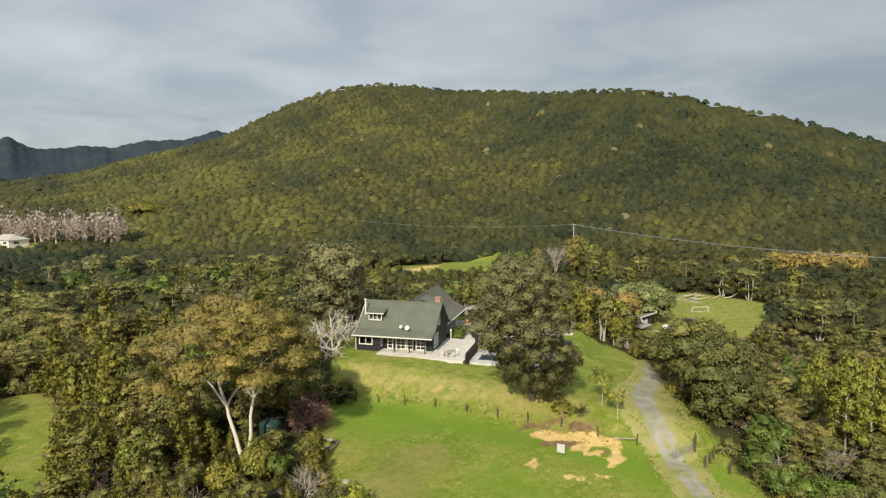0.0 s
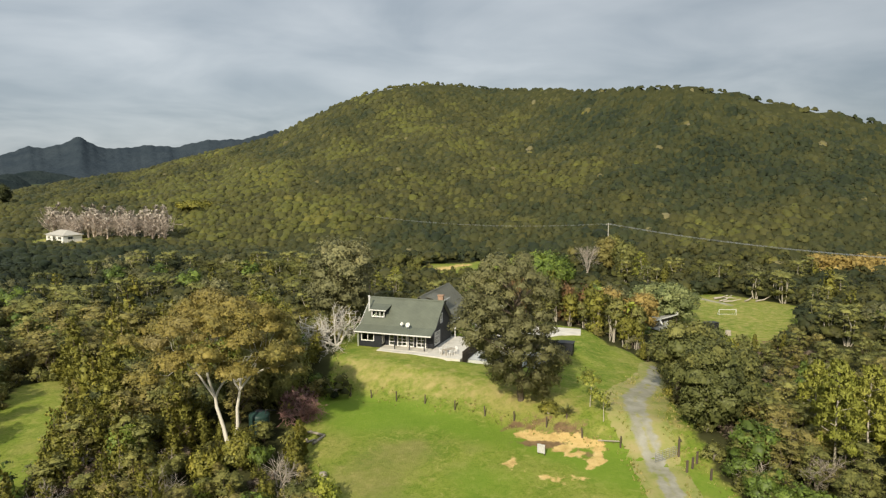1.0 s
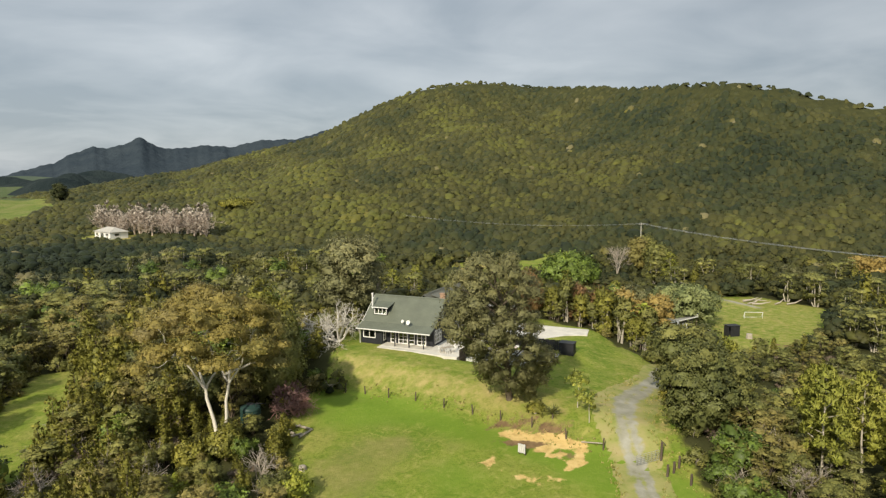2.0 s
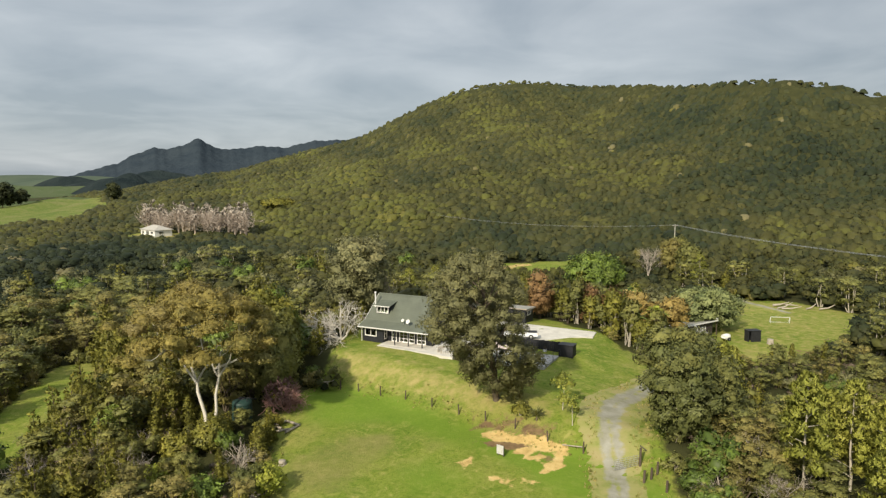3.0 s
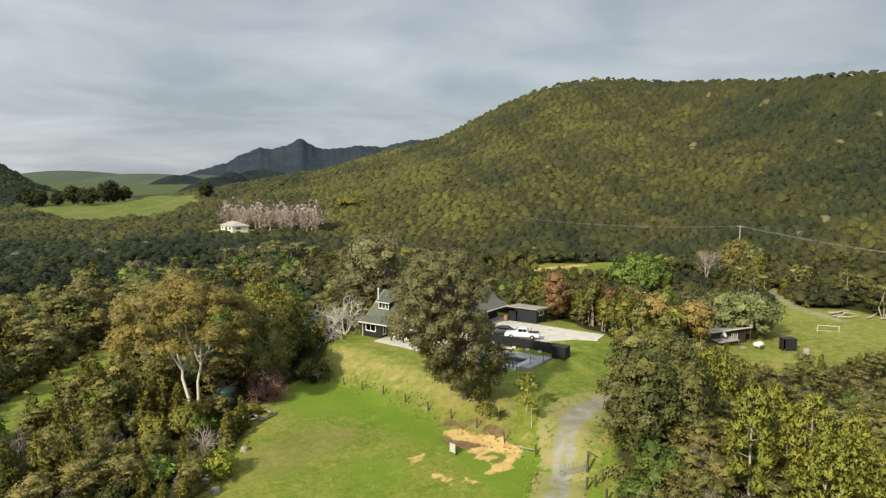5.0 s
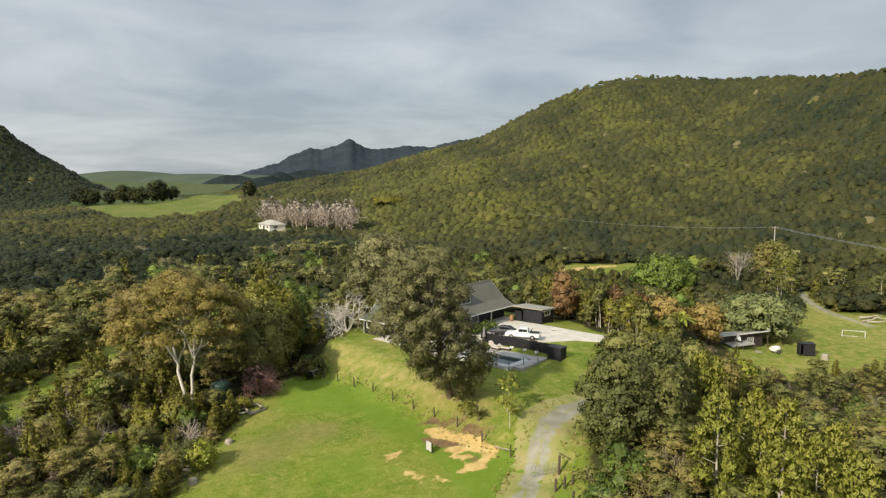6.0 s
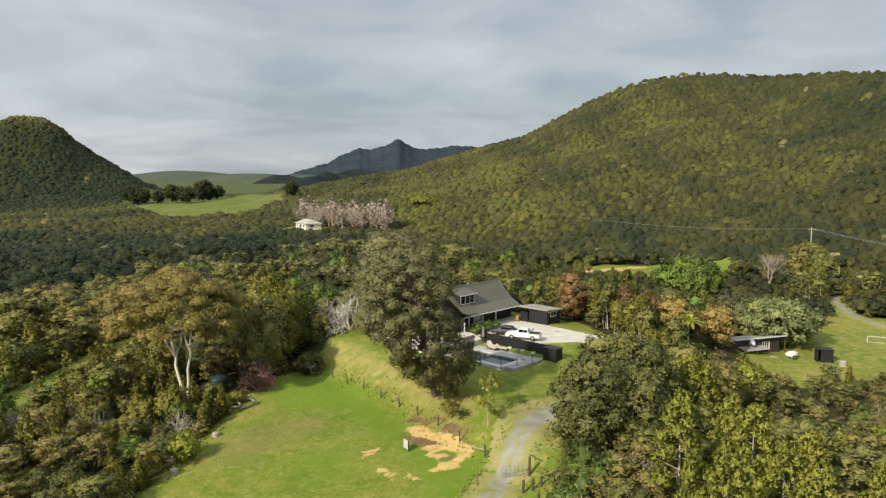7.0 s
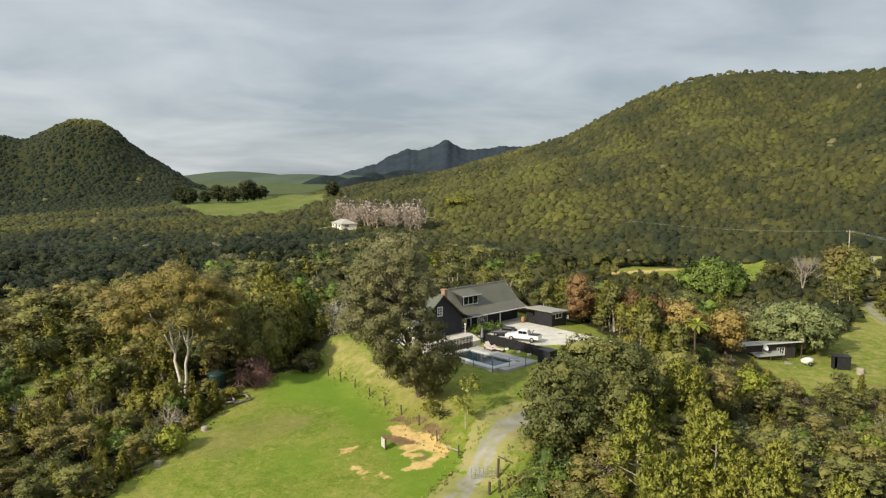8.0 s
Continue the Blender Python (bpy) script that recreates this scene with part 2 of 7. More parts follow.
def crest(x):
    """Height of the big hill's crest, along its length."""
    return np.interp(x, (-520, -427, -354, -289, -255, -204, -178, -154, -131, -110, -88, -68, -46, -6, 10, 45, 82, 112, 140, 165, 193, 210, 240, 420),
                     (-2, 3.5, 17, 26.7, 36.2, 47.9, 54.7, 66.2, 77.9, 86.9, 94.2, 97.9, 99.9, 96.6, 93.1, 90.1, 84.6, 80.4, 75.9, 67.9, 60.7, 55.2, 45.7, 12))


def land(x, y):
    x, y = np.asarray(x, float), np.asarray(y, float)
    valley = -5.5 + 1.2 * waves(x, y, 60.0)
    valley = valley + 4.0 * smooth(-60, -200, x) * smooth(150, 300, y)
    # the paddock and the terrace on which the house stands
    paddock = np.where(y < 84, -3.4 + 0.10 * (y - 82), -3.3 - 0.02 * (y - 84)) - 0.02 * np.clip(6 - x, 0, 30)
    terrace = -0.15 - 0.055 * np.clip(x + 2, 0, 36)
    s = ((x + 11) * 15 + (y - 87.3) * 33) / 36.2
    near = paddock + (terrace - paddock) * smooth(-0.8, 6.0, s)
    keep = smooth(-34, -15, x) * smooth(48, 29, x) * smooth(165, 125, y)
    keep_low = smooth(-60, -20, x) * smooth(52, 29, x) * smooth(110, 86, y)
    w = np.maximum(keep, keep_low)
    z = valley * (1 - w) + near * w
    # the cut in which the pool and its deck lie
    hu, hv = (x + 13.2) * 0.970 - (y - 100.2) * 0.242, (x + 13.2) * 0.242 + (y - 100.2) * 0.970
    out = np.maximum(np.maximum(16.8 - hu, hu - 31.5), np.maximum(-0.2 - hv, hv - 9.6))
    z = z + (np.minimum(z, -1.15) - z) * smooth(2.2, 0.2, out)
    out = np.maximum(np.maximum(11.0 - hu, hu - 31.0), np.maximum(9.6 - hv, hv - 26.0))
    z = z + (-0.58 - z) * smooth(4.0, 0.0, out)
    # the gully below the drive
    z = z - 3.5 * np.exp(-((x - 41) ** 2 / 110 + (y - 104) ** 2 / 500))
    # the big hill
    foot = np.interp(x, (-150, -60, 0, 50), (300, 272, 262, 240))
    top = np.interp(x, (0, 60, 112, 240), (560, 505, 433, 385))
    u = (y - foot) / (top - foot)
    face = np.where(u < 1, 0.8 * np.clip(u, 0, 1) + 0.2 * np.clip(u, 0, 1) ** 6, np.exp(-np.clip(u - 1, 0, 9) * 1.2))
    rise = np.maximum(crest(x) + 5.5, 0) * face
    z = z + rise * (1 + 0.05 * waves(x, y, 38.0, 3.0) * smooth(0.05, 0.3, u) * smooth(1.0, 0.7, u))
    # the knoll and its shoulder
    across, along = (x + 598) * 0.496 + (y - 390) * 0.868, (x + 598) * 0.868 - (y - 390) * 0.496
    knoll = np.interp(across, (-330, -170, -110, -74, -47, -34, -21, -11, 0, 17, 31, 41, 60, 76, 91, 101, 125, 150), (0, 50, 62, 60, 55, 61.5, 69, 74.5, 75.5, 74, 65, 54.5, 40.5, 30.5, 20, 14, 5, -8))
    z = z + np.maximum(knoll - z, 0) * np.exp(-(along / 85.0) ** 2)
    # spurs and gullies down the face of the big hill
    z = z + 3.0 * waves(x + 0.35 * y, 0.22 * y, 15.0, 6.0) * smooth(0.08, 0.4, u) * smooth(1.0, 0.75, u) * (x > -420)
    # rolling pasture far away, and the distant range
    far = smooth(900, 1500, np.hypot(x, y))
    z = z + far * 10 * (1 + waves(x, y, 260.0, 1.0))
    return z


def inside(poly, x, y):
    x, y = np.asarray(x, float), np.asarray(y, float)
    hit = np.zeros(np.broadcast(x, y).shape, bool)
    for (ax, ay), (bx, by) in zip(poly, poly[1:] + poly[:1]):
        cross = (ay > y) != (by > y)
        hit ^= cross & (x < (bx - ax) * (y - ay) / ((by - ay) or 1e-9) + ax)
    return hit


HOME_CLEARING = [(-4, 46), (-8, 58), (-11, 66), (-15, 76), (-16, 83), (-15, 92), (-15.5, 99), (-17, 104), (-14, 112), (-13, 122), (-8, 128), (13, 128), (18.5, 123), (23, 116.5), (27, 111.5), (29, 110), (32, 103), (31, 97), (29.5, 89), (29, 80), (29, 73), (31, 64), (34, 46)]
LOWER_LAWN = [(40, 133), (47, 125), (58, 131), (72, 150), (80, 170), (66, 187), (57, 184), (54, 200), (53, 250), (48, 250), (50, 196), (50, 172), (46, 156), (34, 141)]
SIDE_FIELD = [(-38, 60), (-40, 69), (-44, 77), (-50, 87), (-56, 99), (-63, 96), (-58, 84), (-52, 72), (-47, 60)]
BACK_LAWN = [(-17, 219), (2, 221), (24, 231), (27, 258), (16, 262), (0, 250), (-18, 242)]
PASTURE = [(-296, 296), (-262, 330), (-275, 380), (-330, 430), (-420, 480), (-520, 520), (-500, 440), (-425, 355), (-340, 318)]
FAR_GARDEN = [(-188, 269), (-164, 272), (-158, 288), (-190, 294)]
WILLOW_STRIP = [(98, 212), (128, 206), (142, 228), (106, 240)]
CLEARINGS = [WILLOW_STRIP, HOME_CLEARING, LOWER_LAWN, SIDE_FIELD, BACK_LAWN, PASTURE, FAR_GARDEN]


def cleared(x, y):
    out = np.zeros(np.broadcast(x, y).shape, bool)
    for poly in CLEARINGS:
        out |= inside(poly, x, y)
    return out


def near_line(x, y, pts):
    """Distance to a run of points."""
    best = np.full(np.broadcast(x, y).shape, 1e9)
    for (ax, ay), (bx, by) in zip(pts, pts[1:]):
        dx, dy = bx - ax, by - ay
        k = np.clip(((x - ax) * dx + (y - ay) * dy) / (dx * dx + dy * dy), 0, 1)
        best = np.minimum(best, np.hypot(x - ax - k * dx, y - ay - k * dy))
    return best


def graded(a, b, fine_a, fine_b, core_a, core_b, step, growth):
    """Grid lines: even inside the core, wider and wider outside it."""
    v = list(np.arange(core_a, core_b + step / 2, step))
    w = step
    while v[-1] < b:
        w = min(w * growth, 9.0) if v[-1] < fine_b else w * growth
        v.append(v[-1] + w)
    w = step
    while v[0] > a:
        w = min(w * growth, 9.0) if v[0] > fine_a else w * growth
        v.insert(0, v[0] - w)
    return np.array(v)


def mesh_object(name, verts, faces, material, tint=None, smoothed=False):
    """One mesh from arrays; faces all have the same number of corners."""
    verts, faces = np.asarray(verts, np.float32), np.asarray(faces, np.int32)
    me = bpy.data.meshes.new(name)
    n, k = faces.shape
    me.vertices.add(len(verts))
    me.vertices.foreach_set("co", verts.ravel())
    me.loops.add(n * k)
    me.loops.foreach_set("vertex_index", faces.ravel())
    me.polygons.add(n)
    me.polygons.foreach_set("loop_start", np.arange(0, n * k, k, dtype=np.int32))
    me.polygons.foreach_set("loop_total", np.full(n, k, np.int32))
    me.polygons.foreach_set("use_smooth", np.full(n, smoothed))
    me.update(calc_edges=True)
    if tint is not None:
        me.attributes.new("tint", "FLOAT", "POINT").data.foreach_set("value", np.asarray(tint, np.float32))
    me.materials.append(material)
    return me


def build_ground():
    gx = graded(-4600, 4600, -740, 270, -64, 82, 1.15, 1.12)
    gy = graded(-600, 4600, 40, 600, 48, 160, 1.15, 1.12)
    X, Y = np.meshgrid(gx, gy)
    Z = land(X, Y)
    soft = smooth(300, 100, np.hypot(X, Y))
    Z = Z + soft * (0.10 * waves(X, Y, 2.3, 5.0) + 0.06 * waves(X, Y, 0.9, 2.0))
    nx, ny = len(gx), len(gy)
    i = np.arange(nx * ny).reshape(ny, nx)
    quads = np.stack([i[:-1, :-1], i[:-1, 1:], i[1:, 1:], i[1:, :-1]], -1).reshape(-1, 4)
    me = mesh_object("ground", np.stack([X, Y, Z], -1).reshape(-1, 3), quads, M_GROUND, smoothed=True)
    x, y = X.ravel(), Y.ravel()
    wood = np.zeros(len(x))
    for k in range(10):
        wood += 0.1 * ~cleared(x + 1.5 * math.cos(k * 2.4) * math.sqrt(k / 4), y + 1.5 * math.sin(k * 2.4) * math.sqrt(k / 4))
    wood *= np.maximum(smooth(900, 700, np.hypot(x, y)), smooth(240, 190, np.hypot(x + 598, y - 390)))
    s = ((x + 11) * 15 + (y - 87.3) * 33) / 36.2
    home = inside(HOME_CLEARING, x, y)
    bank = np.exp(-((s - 3.0) / 2.6) ** 2) * home * smooth(30, 8, x)
    dry = 0.62 * bank + 0.36 * home * smooth(2, 7, s)
    dry = np.maximum(dry, 0.55 * np.exp(-(near_line(x, y, [(24, 62), (27, 78), (29, 92)]) / 3.2) ** 2))
    dry = np.maximum(dry, 0.52 * inside(LOWER_LAWN, x, y) + 0.25 * inside(SIDE_FIELD, x, y) + 0.9 * inside(FAR_GARDEN, x, y))
    soil = 0.52 * np.exp(-((x - 11) ** 2 / 34 + (y - 78.5) ** 2 / 9)) + 0.5 * np.exp(-((x - 16) ** 2 / 10 + (y - 76.8) ** 2 / 3)) + 0.7 * np.exp(-((x - 29) ** 2 / 4 + (y - 96) ** 2 / 60))
    soil = soil + 0.55 * np.exp(-((x - 57) ** 2 / 40 + (y - 134) ** 2 / 10))
    soil = soil + 0.95 * np.exp(-((x - 13.0) ** 2 / 9 + (y - 74.4) ** 2 / 1.3)) + 0.75 * np.exp(-((x - 17.6) ** 2 / 3 + (y - 72.4) ** 2 / 1.6))
    sand = 1.0 * np.exp(-(near_line(x, y, [(10.4, 76.3), (14.6, 75.7), (18.6, 73.9)]) / 1.0) ** 2)
    sand = np.maximum(sand, 0.85 * np.exp(-(near_line(x, y, [(18.7, 73.4), (18.5, 71.4), (17.6, 70.2)]) / 0.9) ** 2))
    sand = np.maximum(sand, 0.85 * np.exp(-(near_line(x, y, [(14.5, 73.4), (16.5, 72.0)]) / 1.0) ** 2))
    sand = np.maximum(sand, 0.8 * np.exp(-(near_line(x, y, [(9.3, 71.6), (9.0, 69.8), (10.2, 69.0)]) / 0.75) ** 2))
    sand = np.maximum(sand, 0.5 * np.exp(-(near_line(x, y, [(11.2, 67.8), (13.4, 67.4), (16.4, 67.2)]) / 1.3) ** 2))
    lush = np.exp(-((s + 2.2) / 2.6) ** 2) + 0.9 * np.exp(-((x - 20.5) ** 2 / 14 + (y - 69) ** 2 / 30)) + 0.7 * np.exp(-((x - 6.5) ** 2 / 30 + (y - 66) ** 2 / 40)) + 0.9 * np.exp(-((x + 9) ** 2 / 40 + (y - 80) ** 2 / 30))
    thin = np.exp(-((x + 3) ** 2 / 50 + (y - 71) ** 2 / 26)) + 0.7 * np.exp(-((x + 5) ** 2 / 20 + (y - 63) ** 2 / 30))
    sand = np.maximum(sand, 0.85 * np.exp(-(near_line(x, y, [(-15, 221), (-9, 232), (-4, 239)]) / 4.0) ** 2))
    # one of these masks marks far grass dulled for haze and cloud shade
    for name, v in (("wood", wood), ("lush", lush * home), ("thin", thin * home), ("haze_shade", np.maximum(0.5 * inside(PASTURE, x, y), 1.0 * (np.hypot(x, y) > 540))), ("dry", dry), ("soil", soil), ("sand", sand)):
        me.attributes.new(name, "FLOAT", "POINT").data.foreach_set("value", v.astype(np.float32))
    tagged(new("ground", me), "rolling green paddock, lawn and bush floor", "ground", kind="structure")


build_ground()


# ---- the far range ----
def build_range():
    knots = (14, 17.3, 18.4, 20.7, 23.7, 25.8, 27.6, 29.6, 31.0, 31.6, 32.3, 33.2, 34.4, 35.5, 36.9, 38.0, 39.6, 41.2, 42.4, 46)
    tops = (150, 184, 197, 162, 155, 129, 135, 122, 123, 140, 160, 138, 119, 123, 98, 68, 47, 24, 10, -10)
    az = np.linspace(13, 47, 240)
    crown_z = np.interp(az, knots, tops) + 1.5 * np.sin(az * 4.1) + 1.2 * np.sin(az * 11.0 + 1.0)
    rows = np.linspace(0, 1.35, 26)
    A, U = np.meshgrid(np.radians(az), rows)
    H = np.broadcast_to(crown_z, A.shape)
    r = 1950 + 650 * U
    gully = 0.03 * np.sin(np.degrees(A) * 2.3 + 4 * U) + 0.012 * np.sin(np.degrees(A) * 5.1 - 9 * U)
    face = np.where(U < 1, U ** 1.6 * (1 + gully * (1 - U) * 3.2 * U), 1 - 0.8 * (U - 1))
    z = -8 + (H + 8) * face
    P = np.stack([30 - r * np.sin(A), 8 + r * np.cos(A), z], -1).reshape(-1, 3)
    ny, nx = A.shape
    i = np.arange(nx * ny).reshape(ny, nx)
    quads = np.stack([i[:-1, :-1], i[1:, :-1], i[1:, 1:], i[:-1, 1:]], -1).reshape(-1, 4)
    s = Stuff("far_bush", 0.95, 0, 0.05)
    # blue haze and cloud shade are mixed into the base colour
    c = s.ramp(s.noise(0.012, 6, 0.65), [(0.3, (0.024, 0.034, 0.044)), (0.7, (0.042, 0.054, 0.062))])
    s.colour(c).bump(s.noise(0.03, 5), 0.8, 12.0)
    tagged(new("mountain_range", mesh_object("mountain_range", P, quads, s.mat, smoothed=True)), "distant bush-clad range with a pointed peak, its colour blued by haze", "mountain", kind="structure")


build_range()


def far_hill(name, cx, cy, rx, ry, top, material, label, rough=0.0):
    n, m = 48, 12
    a, u = np.meshgrid(np.linspace(0, 2 * np.pi, n, endpoint=False), np.linspace(0.02, 1, m))
    x, y = cx + rx * u * np.cos(a), cy + ry * u * np.sin(a)
    z = -10 + (top + 10) * np.cos(u * np.pi / 2) ** 1.3 + rough * waves(x, y, 26.0) * (1 - u) + 0.12 * top * waves(x, y, 120.0, 4.0) * (1 - u)
    i = np.arange(n * m).reshape(m, n)
    j = np.roll(i, -1, 1)
    quads = np.stack([i[:-1], i[1:], j[1:], j[:-1]], -1).reshape(-1, 4)
    tagged(new(name, mesh_object(name, np.stack([x, y, z], -1).reshape(-1, 3), quads, material, smoothed=True)), label, "hill", kind="structure")


def build_far_hills():
    s = Stuff("far_pasture", 0.95, 0, 0.05)
    # pasture green already dulled and blued for distance haze
    c = s.ramp(s.noise(0.008, 6, 0.6), [(0.3, (0.066, 0.088, 0.062)), (0.55, (0.085, 0.108, 0.072)), (0.75, (0.105, 0.118, 0.08))])
    s.colour(c).bump(s.noise(0.05, 5), 0.5, 3.0)
    dark = Stuff("far_woods", 0.95, 0, 0.05)
    # woods colour likewise shifted to blue for haze
    dark.colour(dark.ramp(dark.noise(0.02, 6), [(0.3, (0.013, 0.020, 0.021)), (0.7, (0.028, 0.037, 0.035))])).bump(dark.noise(0.08, 4), 0.9, 6.0)
    for cx, cy, rx, ry, top in ((-1500, 1330, 420, 300, 31), (-1250, 1330, 300, 220, 28), (-1020, 1250, 260, 200, 22), (-1800, 1250, 420, 300, 27)):
        far_hill("pasture_hill", cx, cy, rx, ry, top, s.mat, "distant rounded green pasture hill")
    for cx, cy, rx, ry, top in ((-955, 1130, 120, 60, 24), (-860, 1190, 190, 90, 24), (-770, 1010, 190, 110, 15), (-900, 1330, 170, 80, 34), (-600, 800, 85, 60, 23), (-640, 880, 60, 50, 27)):
        far_hill("wooded_hill", cx, cy, rx, ry, top, dark.mat, "distant low hill covered in dark woods", 3.0)


build_far_hills()


# ---- trees and bush ----
RNG = np.random.default_rng(7)


def octa():
    """A coarse eight-sided solid for the inside of small clumps, open below."""
    v = np.array([(math.cos(k * 1.2566), math.sin(k * 1.2566), -0.25) for k in range(5)] + [(0.55 * math.cos(k * 1.2566 + 0.6), 0.55 * math.sin(k * 1.2566 + 0.6), 0.75) for k in range(5)] + [(0, 0, 0.98)])
    f = [(k, (k + 1) % 5, 5 + k) for k in range(5)] + [((k + 1) % 5, 5 + (k + 1) % 5, 5 + k) for k in range(5)] + [(5 + k, 5 + (k + 1) % 5, 10) for k in range(5)]
    return v, np.array(f)


OCTA = octa()


def ico(level):
    bm = bmesh.new()
    bmesh.ops.create_icosphere(bm, subdivisions=level, radius=1.0)
    bm.verts.ensure_lookup_table()
    v = np.array([p.co[:] for p in bm.verts])
    f = np.array([[q.index for q in p.verts] for p in bm.faces])
    bm.free()
    return v, f


ICO1, ICO2 = ico(1), ico(2)

CAP = (ICO1[0], ICO1[1][ICO1[0][ICO1[1]].mean(1)[:, 2] > -0.08])
CORE = (ICO1[0], ICO1[1][ICO1[0][ICO1[1]].mean(1)[:, 2] > -0.45])


def leaf_faces(rng, at, out, size, lean=0.6):
    """Small three-cornered sprays of leaves, one at each point, facing more or less outwards."""
    n = len(at)
    d = out + lean * rng.normal(size=(n, 3)) + (0, 0, 0.25)
    d /= np.linalg.norm(d, axis=1)[:, None] + 1e-9
    a = np.cross(d, rng.normal(size=(n, 3)))
    a /= np.linalg.norm(a, axis=1)[:, None] + 1e-9
    b = np.cross(d, a)
    s = size * rng.uniform(0.6, 1.4, (n, 1))
    corners = np.stack([at + a * s * 1.1, at - a * s * 0.7 + b * s * 0.75, at - a * s * 0.7 - b * s * 0.75], 1)
    return corners.reshape(-1, 3), np.arange(n * 3).reshape(n, 3)


def lump(rng, solid, c, r, squash, rough=0.27):
    v, f = solid
    k = rng.uniform(0, 9, 3)
    bumps = 1 + rough * (np.sin(v[:, 0] * 3.1 + k[0]) * np.sin(v[:, 1] * 3.3 + k[1]) + 0.6 * np.sin(v[:, 2] * 5.0 + v[:, 0] * 4.0 + k[2])) + rng.uniform(-0.08, 0.08, len(v))
    return v * bumps[:, None] * np.array([r, r, r * squash]) + c, f


def crown_mesh(rng, lobes, leaf, density, core=0.7, lean=0.3, solid=None, below=-0.45, rise=0.22, ruffle=0.3, style="leaf", blades=5, mass=0.5):
    """A crown: uneven cores inside a coat of leafy tufts, each a small fan of blades. Gives corners, triangles, tints, and soft normals that follow each tuft.
    style: leaf (round clumps), cloud (flat layered sprays), spike (upswept tufts), droop (hanging sprays)."""
    V, F, T, N, n0 = [], [], [], [], 0
    L = np.array([q[:5] for q in lobes], float)
    radii = np.column_stack([L[:, 3], L[:, 3], L[:, 3] * L[:, 4]])
    heart = (L[:, :3] * L[:, 3:4] ** 2).sum(0) / (L[:, 3] ** 2).sum()
    for own, (cx, cy, cz, r, squash, tint) in enumerate(lobes):
        c = np.array([cx, cy, cz])
        if core and r > 0.55:
            v, f = lump(rng, (solid or CORE) if r > 1.2 else OCTA, c, r * core, squash)
            V.append(v), F.append(f + n0), T.append(np.full(len(v), tint + 0.02)), N.append(soft((1 - mass) * soft((v - c) / np.array([1, 1, squash]), 0.0) + mass * soft(v - heart, 0.0), rise))
            n0 += len(v)
        n = max(int(1.45 * density * 4 * np.pi * r * r * (0.4 + 0.6 * squash) / blades), 2 if density > 0.5 else 1 if density > 0.1 else 0)
        d = rng.normal(size=(n, 3))
        d /= np.linalg.norm(d, axis=1)[:, None]
        d = d[d[:, 2] > below + rng.uniform(-0.2, 0.2, n)]
        k = rng.uniform(0, 9, 3)
        wobble = 1 + 0.14 * np.sin(d[:, 0] * 4 + k[0]) * np.sin(d[:, 1] * 4 + k[1]) + 0.12 * np.sin(d[:, 2] * 7 + k[2])
        at = c + d * (wobble * (rng.uniform(0.8, 0.98, len(d)) + rng.exponential(0.1, len(d))) * r)[:, None] * np.array([1, 1, squash])
        # tufts that would lie deep inside another clump are left out
        depth = np.linalg.norm((at[:, None, :] - L[None, :, :3]) / radii[None], axis=2)
        depth[:, own] = 9.0
        free = depth.min(1) > 0.78
        at, d = at[free], d[free]
        m = len(at)
        if m == 0:
            continue
        out = d / np.array([1, 1, max(squash, 0.4)])
        out /= np.linalg.norm(out, axis=1)[:, None]
        O, A = np.repeat(out, blades, 0), np.repeat(at, blades, 0)
        big = np.repeat(rng.uniform(0.75, 1.3, m), blades)[:, None] * leaf * rng.uniform(0.75, 1.25, (m * blades, 1))
        if style in ("leaf", "cloud"):
            flat = np.array([1.5, 1.5, 0.55]) if style == "cloud" else np.array([1.05, 1.05, 1.05])
            A = A + rng.normal(size=A.shape) * flat * leaf
            v, f = leaf_faces(rng, A, O * (0.6 if style == "cloud" else 1.0) + ((0, 0, 0.8) if style == "cloud" else (0, 0, 0.0)), leaf * 1.08, lean + 0.12)
        else:
            lift = 0.55 if style == "spike" else -0.75
            way = 0.75 * O + (0, 0, lift) + 0.5 * rng.normal(size=O.shape)
            way /= np.linalg.norm(way, axis=1)[:, None] + 1e-9
            side = np.cross(way, O + 0.3 * rng.normal(size=O.shape))
            side /= np.linalg.norm(side, axis=1)[:, None] + 1e-9
            A = A + rng.normal(size=A.shape) * leaf * 0.5
            v = np.stack([A - way * big * 0.7 - side * big * 0.7, A - way * big * 0.7 + side * big * 0.7, A + way * big * 1.9], 1).reshape(-1, 3)
            f = np.arange(len(v)).reshape(-1, 3)
        tone = np.repeat(tint + rng.normal(0, 0.075, m), blades) + rng.uniform(-0.05, 0.05, m * blades)
        turn = np.repeat(soft((1 - mass) * out + mass * soft(at - heart, 0.0), rise) + ruffle * rng.normal(size=out.shape), blades, 0) + 0.15 * rng.normal(size=O.shape)
        V.append(v), F.append(f + n0), T.append(np.repeat(tone, 3)), N.append(np.repeat(soft(turn, 0.0), 3, 0))
        n0 += len(v)
    return np.concatenate(V), np.concatenate(F), np.concatenate(T), np.concatenate(N)


def soft(v, up):
    v = v / (np.linalg.norm(v, axis=1)[:, None] + 1e-9) + (0, 0, up)
    return v / (np.linalg.norm(v, axis=1)[:, None] + 1e-9)


def crown_object(name, V, F, T, N, material):
    me = mesh_object(name, V, F, material, T, smoothed=True)
    me.normals_split_custom_set_from_vertices(N.astype(np.float32))
    return me


